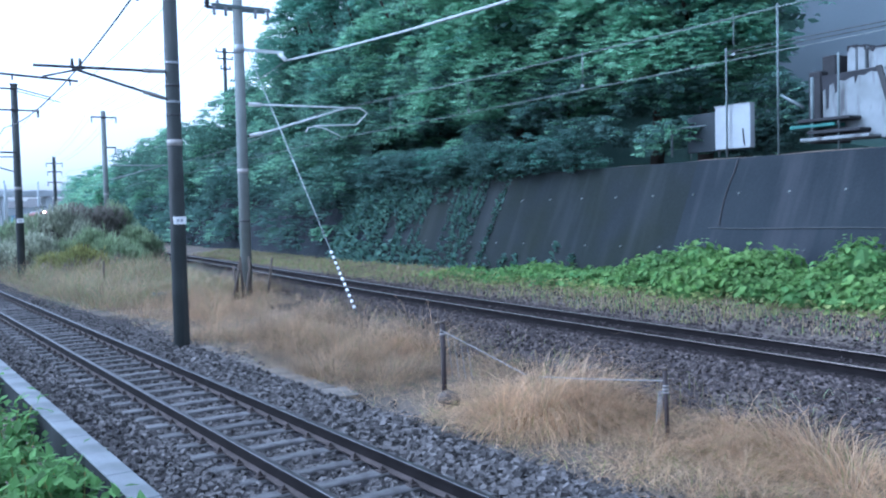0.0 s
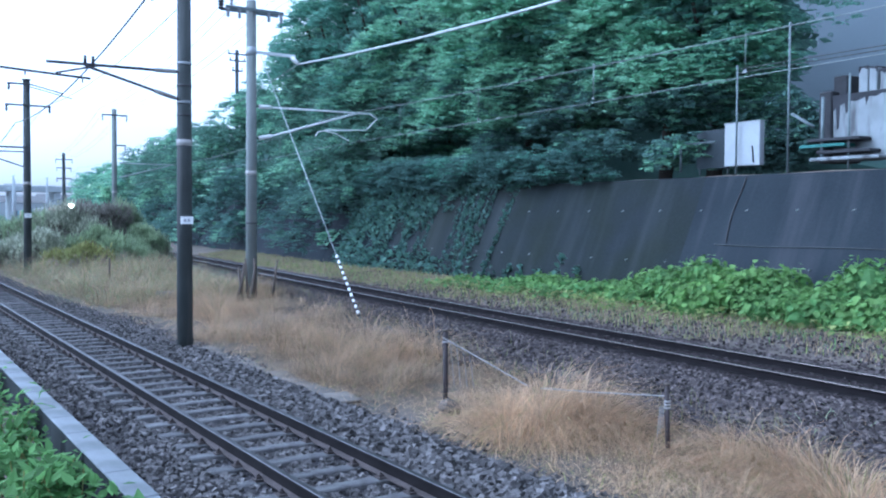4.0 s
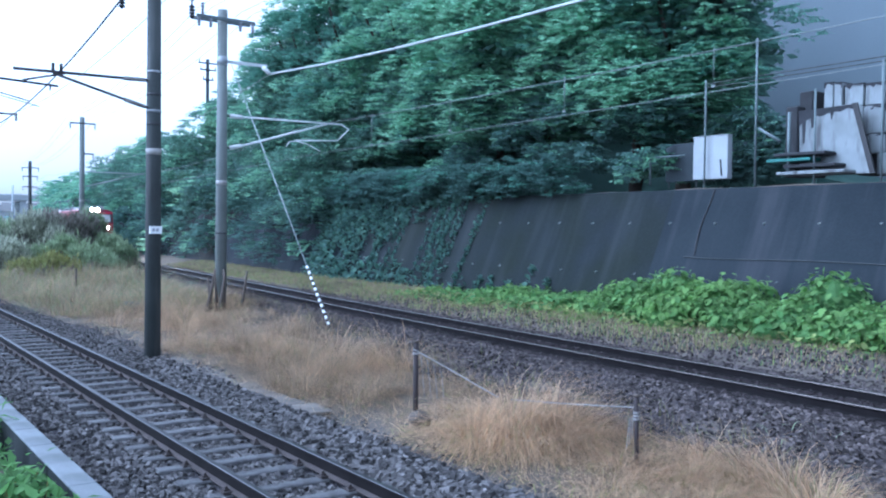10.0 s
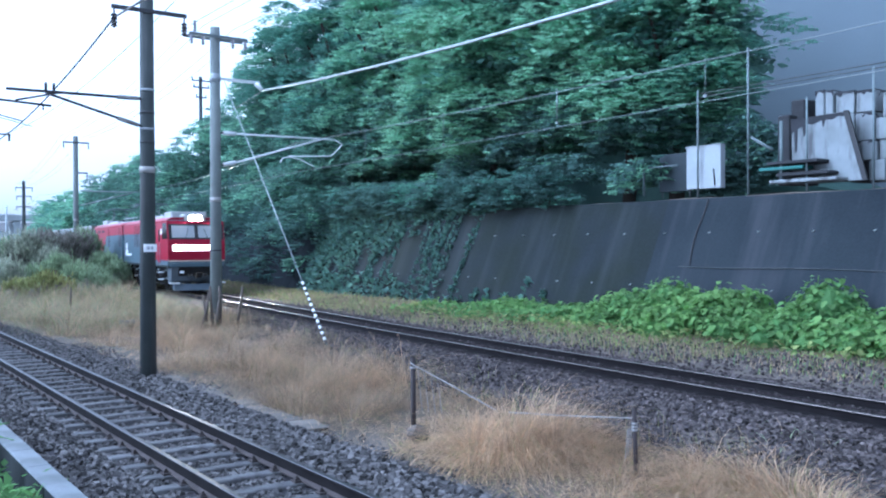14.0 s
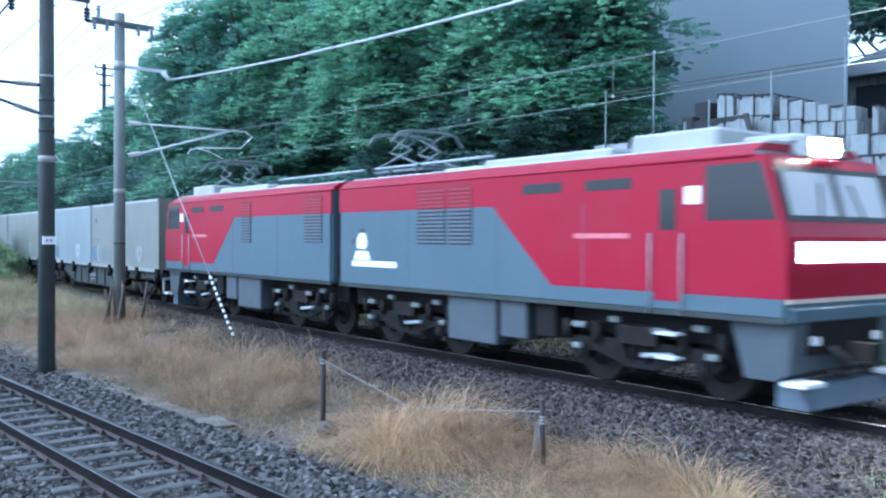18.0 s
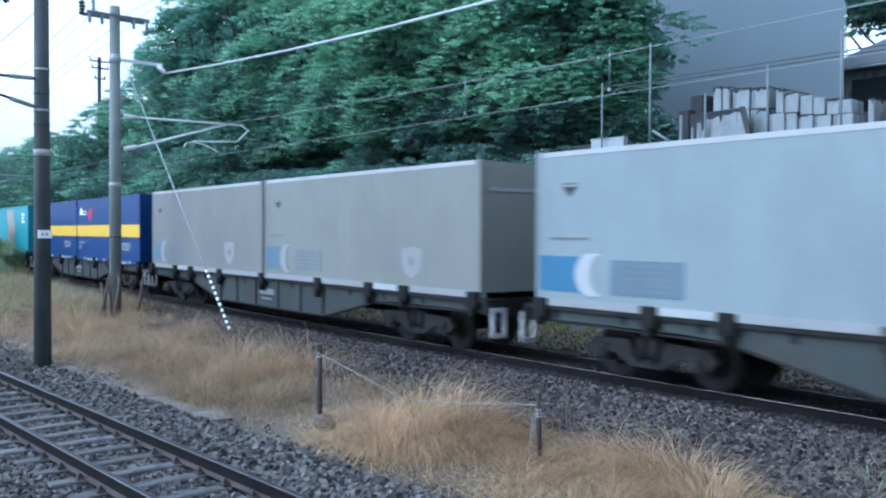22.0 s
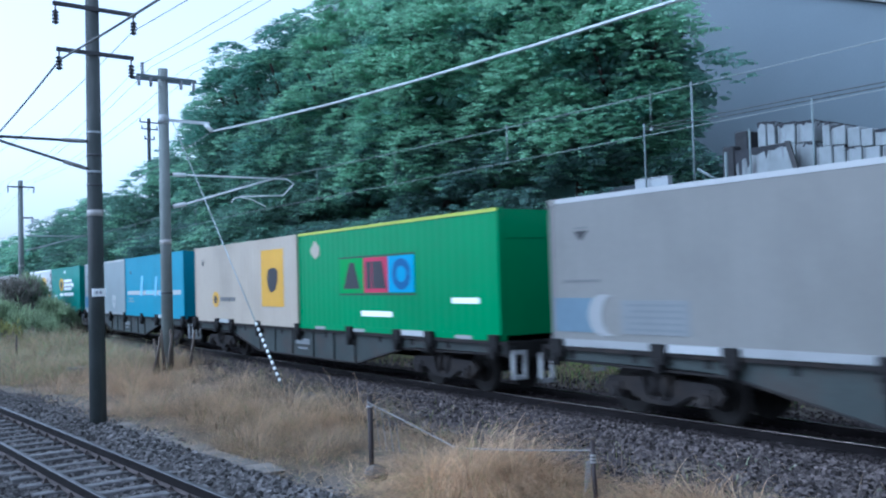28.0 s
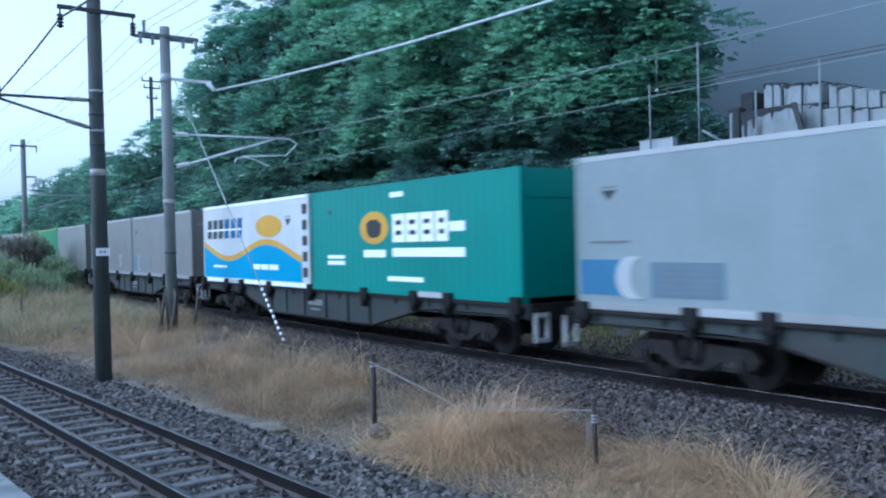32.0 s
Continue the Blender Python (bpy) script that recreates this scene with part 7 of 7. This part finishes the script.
rows = np.column_stack([xx_, yy_, zz_ + rg.uniform(0.0, 0.05, n), comb + rg.normal(0, 0.9, n), rg.uniform(-1.45, -0.75, n), rg.uniform(0.005, 0.011, n), L, L])
tagged(new("grass_litter", strew("grass_litter", BLADE_V, BLADE_F, rows, ["straw_dull", "grass_green", "straw", "straw_pale"], indices=np.repeat(rg.choice((0, 0, 0, 0, 1, 2, 3, 3), n), len(BLADE_F)))), "flattened dry stems on the ground between tufts", "grass", kind="stuff")
# sparse thin weeds at the far ballast's edge
n = 900
yy_ = rg.uniform(3.0, 30, n)
xx_ = np.array([grass_zone(y)[1] + abs(rg.normal(0, 0.45)) for y in yy_])
zz_ = np.array([max(lie(a, b), FAR_Z - 0.39) for a, b in zip(xx_, yy_)])
L = rg.uniform(0.15, 0.5, n)
rows = np.column_stack([xx_, yy_, zz_, rg.uniform(0, 6.28, n), rg.normal(-0.1, 0.25, n), np.full(n, 0.006), L * 0.6, L])
tagged(new("ballast_weeds", strew("ballast_weeds", CURVE_V, CURVE_F, rows, ["straw_dull", "grass_green"], indices=np.repeat((rg.rand(n) < 0.4).astype(int), len(CURVE_F)))), "thin weeds standing at the ballast's edge", "weeds", kind="stuff")
n = 9000
yy_ = -3.0 + 12.5 * rg.rand(n)
xx_ = np.array([far_x(y) - 1.7 - 2.2 * rg.rand() for y in yy_])
keep = np.array([rg.rand() < 1.4 * lushness(a * 1.7 + 9, b * 1.7) * (1 - smooth01(3.5, 9.0, b)) for a, b in zip(xx_, yy_)])
xx_, yy_ = xx_[keep], yy_[keep]
n = len(xx_)
zz_ = np.array([max(lie(a, b), FAR_Z - 0.39) for a, b in zip(xx_, yy_)])
L = rg.uniform(0.08, 0.3, n)
rows = np.column_stack([xx_, yy_, zz_, rg.uniform(0, 6.28, n), rg.normal(-0.6, 0.45, n), rg.uniform(0.004, 0.01, n), L, L])
tagged(new("sparse_weeds", strew("sparse_weeds", CURVE_V, CURVE_F, rows, ["leaf_olive", "straw_dull", "leaf_twig"], indices=np.repeat(rg.choice((0, 1, 1, 2), n), len(CURVE_F)))), "sparse dull weeds growing through the far ballast", "weeds", kind="stuff")
# yellow-green verge beyond the far track
n = 36000
yy_ = rg.uniform(1.0, 60, n)
xx_ = np.array([far_x(y) + 2.5 + (min(19.2, wall_x(y)) + 0.6 - far_x(y) - 2.5) * rg.rand() ** 0.6 for y in yy_])
keep = np.array([rg.rand() < 0.2 + 1.1 * lushness(a * 1.3, b * 1.6) for a, b in zip(xx_, yy_)])
xx_, yy_ = xx_[keep], yy_[keep]
n = len(xx_)
zz_ = np.array([lie(a, b) for a, b in zip(xx_, yy_)])
rows = blades(np.column_stack([xx_, yy_, zz_ - 0.02]), 0.17, 0.022, rg, 0.7)
tagged(new("verge_grass", strew("verge_grass", BLADE_V, BLADE_F, rows, ["leaf_yellow", "straw_dull", "leaf_low"], indices=np.repeat(rg.choice((0, 1, 1, 1, 2), n), 3))), "short yellow-green grass beyond the far track", "grass", kind="stuff")


# softer yellow grass along the wall's foot, farther along the line
n = 16000
yy_ = 13.0 + 50 * rg.rand(n) ** 1.15
xx_ = np.array([far_x(y) + 2.2 + (wall_x(y) - 0.4 - far_x(y) - 2.2) * rg.rand() ** 0.8 for y in yy_])
zz_ = np.array([lie(a, b) for a, b in zip(xx_, yy_)])
rows = blades(np.column_stack([xx_, yy_, zz_ - 0.02]), 0.26, 0.02, rg, 0.6)
tagged(new("foot_grass", strew("foot_grass", BLADE_V, BLADE_F, rows, ["grass_green", "straw_dull", "leaf_yellow"], indices=np.repeat(rg.choice((0, 1, 1, 2), n), 3))), "soft yellow-green grass along the wall's foot", "grass", kind="stuff")


# ---- bushes between the tracks, far off ----
def bush(x, y, w, h, n, leaf, label, size=0.3):
    t = thing("bush", label, "bush", group="bushes between the tracks")
    rng = np.random.RandomState(int(x * 7 + y) + 50)
    z = lie(x, y)
    rows = []
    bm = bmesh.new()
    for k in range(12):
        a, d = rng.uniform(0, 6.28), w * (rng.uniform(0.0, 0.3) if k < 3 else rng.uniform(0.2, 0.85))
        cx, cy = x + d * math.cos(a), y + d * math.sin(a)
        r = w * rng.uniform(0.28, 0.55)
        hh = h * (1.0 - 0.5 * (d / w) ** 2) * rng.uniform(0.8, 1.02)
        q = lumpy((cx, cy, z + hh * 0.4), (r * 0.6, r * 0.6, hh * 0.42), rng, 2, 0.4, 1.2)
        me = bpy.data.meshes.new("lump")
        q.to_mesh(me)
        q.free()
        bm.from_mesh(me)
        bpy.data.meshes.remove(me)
        m = n // 5
        P, D = shell_points((cx, cy, z + hh * 0.42), (r, r, hh * 0.6), m, rng, -0.6)
        P += rng.normal(0, 0.12, P.shape)
        P[:, 2] = np.maximum(P[:, 2], z)
        s = size * rng.uniform(0.8, 2.6, m)
        rows.append(np.column_stack([P - D * 0.1, np.arctan2(D[:, 1], D[:, 0]) - math.pi / 2 + rng.normal(0, 0.9, m), rng.normal(-0.45, 0.5, m) * (1.2 - D[:, 2]), rng.uniform(0.03, 0.09, m), s, s]))
    # brown core paints the shade inside the bush
    part("shaded_core", bm, "leaf_twig", t, "brown inner mass, shade put into its colour")
    part("leaves", strew("leaves", BLADE_V, BLADE_F, np.concatenate(rows), [leaf]), None, t)


bush(13.4, 67, 2.2, 3.9, 3400, "leaf_bush", "tall grey-green bush beside the far track", 0.22)
bush(8.6, 58, 3.2, 3.3, 4200, "leaf_olive", "olive-green bush between the tracks", 0.2)
bush(10.6, 56.5, 2.9, 3.6, 4600, "leaf_bush", "grey-brown bush between the tracks", 0.2)
bush(12.4, 57.5, 2.6, 4.0, 4600, "leaf_twig", "dark brown bush between the tracks", 0.2)
bush(13.9, 58.5, 2.0, 3.8, 4200, "leaf_olive", "olive-green bush beside the far track", 0.2)
bush(14.3, 55, 1.5, 2.2, 2400, "leaf_olive", "low olive-green bush beside the far track", 0.18)
bush(6.0, 60, 3.0, 3.0, 3600, "leaf_olive", "olive-green bush between the tracks", 0.22)
bush(3.6, 64, 2.6, 3.0, 3000, "leaf_bush", "grey-brown bush beside the near track", 0.24)
bush(8.2, 52.5, 2.6, 2.1, 2600, "leaf_bush", "grey-green weedy bush in the dry grass", 0.2)
bush(11.4, 53, 2.2, 2.3, 2600, "leaf_olive", "olive-green weedy bush in the dry grass", 0.2)
bush(9.8, 48.5, 1.9, 1.5, 2400, "grass_green", "low yellowish bush in the dry grass", 0.16)
bush(12.6, 51, 1.5, 1.5, 2000, "leaf_olive", "low olive-green bush in the dry grass", 0.16)
for i, (x, y) in enumerate(((4, 80), (9, 84), (14, 82), (6, 100), (12, 104), (17.5, 92), (1, 96), (-4, 84), (-3, 110), (8, 130), (15, 135))):
    bush(x, y, 2.8, 2.4 + 0.3 * (i % 3), 1500, "leaf_bush" if i % 2 else "leaf_tree", "hazy low bush far along the line", 0.4)

# ---- leafy plants below the kerb ----
for k, (x, y, h, n) in enumerate(((1.55, 5.6, 0.95, 330), (1.2, 6.8, 1.0, 330), (1.6, 7.8, 0.95, 330), (1.75, 9.0, 0.95, 320), (1.35, 9.4, 1.0, 320), (1.8, 10.6, 0.85, 280), (1.5, 11.8, 0.8, 260), (1.75, 13.4, 0.85, 260), (1.6, 15.0, 0.9, 240), (1.8, 16.8, 0.85, 220), (0.9, 8.2, 1.0, 300), (1.0, 10.8, 0.95, 280))):
    t = thing("leafy_plant", "bright green leafy plant growing below the kerb", "plant", pose(x, y, -0.75), "plants below the kerb")
    rng = np.random.RandomState(100 + k)
    rows = []
    for j in range(9):
        bm = bmesh.new()
        a, l = rng.uniform(0, 6.28), h * rng.uniform(0.6, 1.0)
        e = Vector((math.cos(a) * 0.3, math.sin(a) * 0.3, l))
        bm_tube(bm, [(0.05 * math.cos(a), 0.05 * math.sin(a), 0), e * 0.55 + Vector((0, 0, 0.06)), e], 0.008, 5)
        part("stem", bm, "grass_green", t)
        for _ in range(n // 9):
            u = rng.uniform(0.35, 1.08)
            q = e * u + Vector(rng.normal(0, 0.1, 3))
            s = rng.uniform(0.09, 0.19)
            rows.append((q.x, q.y, max(q.z, 0.05), rng.uniform(0, 6.28), rng.normal(0.3, 0.5), s * 0.8, s * 1.2, s))
    part("leaves", strew("leaves", LEAF_V, LEAF_F, rows, ["leaf_low"]), None, t, "fresh green leaves")

# ---- loose ballast stones ----
CUBE = np.array([(-1, -1, -1), (1, -1, -0.8), (1.1, 0.9, -1), (-0.9, 1, -1), (-0.8, -0.9, 0.7), (0.7, -1, 1), (0.8, 0.7, 0.8), (-1, 0.8, 1)]) * 0.5
CUBE_F = [(0, 2, 1), (0, 3, 2), (4, 5, 6), (4, 6, 7), (0, 1, 5), (0, 5, 4), (1, 2, 6), (1, 6, 5), (2, 3, 7), (2, 7, 6), (3, 0, 4), (3, 4, 7)]


def stones(name, label, n, pick, size, mat, rng):
    P = np.array([pick() for _ in range(n)])
    s = size * rng.uniform(0.55, 1.35, (n, 3))
    rows = np.column_stack([P, rng.uniform(0, 6.28, n), rng.uniform(-0.9, 0.9, n), s])
    tagged(new(name, strew(name, CUBE, CUBE_F, rows, [mat])), label, "ballast", kind="stuff")


rs = np.random.RandomState(8)


def near_pick():
    y = 4.5 + 30 * rs.rand() ** 1.5
    x = rs.uniform(2.42, 6.25)
    d = abs(x - NEAR)
    z = -0.222 + 0.03 * smooth01(0.7, 1.2, d) if d < 1.5 else -0.192 - 0.12 * (d - 1.5) / 0.5
    if abs(d - GAUGE) < 0.1:
        x += 0.22
    return x, y, z


def shoulder_pick():
    y = 4.0 + 16 * rs.rand() ** 1.3
    return rs.uniform(5.2, 6.08), y, -0.20 + 0.05 * rs.rand() ** 2


def far_pick():
    y = 3.0 + 30 * rs.rand() ** 1.3
    u = rs.uniform(0.95, 3.5) * rs.choice((-1, -1, 0.56))
    z = FAR_Z - 0.17 if abs(u) < 1.6 else FAR_Z - 0.17 - 0.22 * (abs(u) - 1.6) / 1.7
    return far_x(y) + u, y, z


stones("ballast_stones", "loose grey crushed stones of the near track", 24000, near_pick, 0.062, "stone", rs)
stones("shoulder_stones", "heaped dark crushed stones at the near track's edge", 6500, shoulder_pick, 0.078, "stone", rs)
def dust_pick():
    y = 3.0 + 34 * rs.rand() ** 1.3
    u = rs.uniform(-1.0, 1.0)
    return far_x(y) + u + (0.13 if abs(abs(u) - GAUGE) < 0.07 else 0.0), y, FAR_Z - 0.16


def verge_pick():
    y = 3.0 + 34 * rs.rand() ** 1.2
    x = far_x(y) + rs.uniform(1.8, 5.2)
    return x, y, lie(x, y) + 0.01


def edge_pick():
    y = 4.0 + 24 * rs.rand() ** 1.3
    x = 6.05 + abs(rs.normal(0, 0.32))
    return x, y, lie(x, y) + 0.0


stones("edge_stones", "loose stones spilt on the earth beside the near track", 4200, edge_pick, 0.05, "stone", rs)
stones("dusty_stones", "dusty stones between the far rails, darkened further by painted shade", 9000, dust_pick, 0.05, "stone_dust", rs)
stones("verge_stones", "scattered brown stones beyond the far track", 6000, verge_pick, 0.055, "stone_far", rs)
stones("far_ballast_stones", "loose brownish crushed stones of the far track", 22000, far_pick, 0.064, "stone_far", rs)

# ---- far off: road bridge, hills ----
# distance haze is put into this pale bluish colour
M["far_hazed"] = material("far_hazed", (0.42, 0.46, 0.48), 0.9, vary=0.1, scale=0.2, fine=2, bump=0.0)
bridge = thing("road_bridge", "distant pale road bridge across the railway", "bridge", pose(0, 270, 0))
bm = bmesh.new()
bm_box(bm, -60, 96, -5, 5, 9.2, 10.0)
part("deck", bm, "far_hazed", bridge)
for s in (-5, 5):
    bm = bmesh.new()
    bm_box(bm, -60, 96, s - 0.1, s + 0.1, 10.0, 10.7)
    part("parapet", bm, "far_hazed", bridge)
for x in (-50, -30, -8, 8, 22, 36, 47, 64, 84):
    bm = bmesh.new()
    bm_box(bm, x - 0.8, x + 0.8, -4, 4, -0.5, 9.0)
    part("pier", bm, "far_hazed", bridge)
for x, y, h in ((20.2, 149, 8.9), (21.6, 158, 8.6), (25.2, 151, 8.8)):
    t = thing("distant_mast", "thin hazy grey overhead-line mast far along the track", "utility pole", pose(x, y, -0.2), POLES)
    bar_part(t, "mast", (0, 0, 0), (0, 0, h), 0.14, "far_hazed")
    bar_part(t, "crossarm", (-1.3, 0, h - 1.4), (1.3, 0, h - 1.4), 0.08, "far_hazed")
    bar_part(t, "cantilever", (0, 0, 6.0), (2.0, 0, 6.1), 0.06, "far_hazed")
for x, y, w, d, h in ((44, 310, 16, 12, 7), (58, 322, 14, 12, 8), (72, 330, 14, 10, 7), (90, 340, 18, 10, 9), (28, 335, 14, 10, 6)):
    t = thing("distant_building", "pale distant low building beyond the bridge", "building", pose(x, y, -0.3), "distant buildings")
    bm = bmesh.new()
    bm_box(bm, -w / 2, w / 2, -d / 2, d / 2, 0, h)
    part("wall", bm, "far_hazed", t)
    bm = bmesh.new()
    bm_prism(bm, [(-d / 2 - 0.4, h), (d / 2 + 0.4, h), (0, h + 2.2)], "x", -w / 2 - 0.4, w / 2 + 0.4)
    part("roof", bm, "faint_dark", t)
tree(69.0, 29.0, 5.0, 17.0, 27.0, 5.0, 30, 40, 0.9, "dark tree beyond the warehouse's corner", "leaf_dark")
motions()
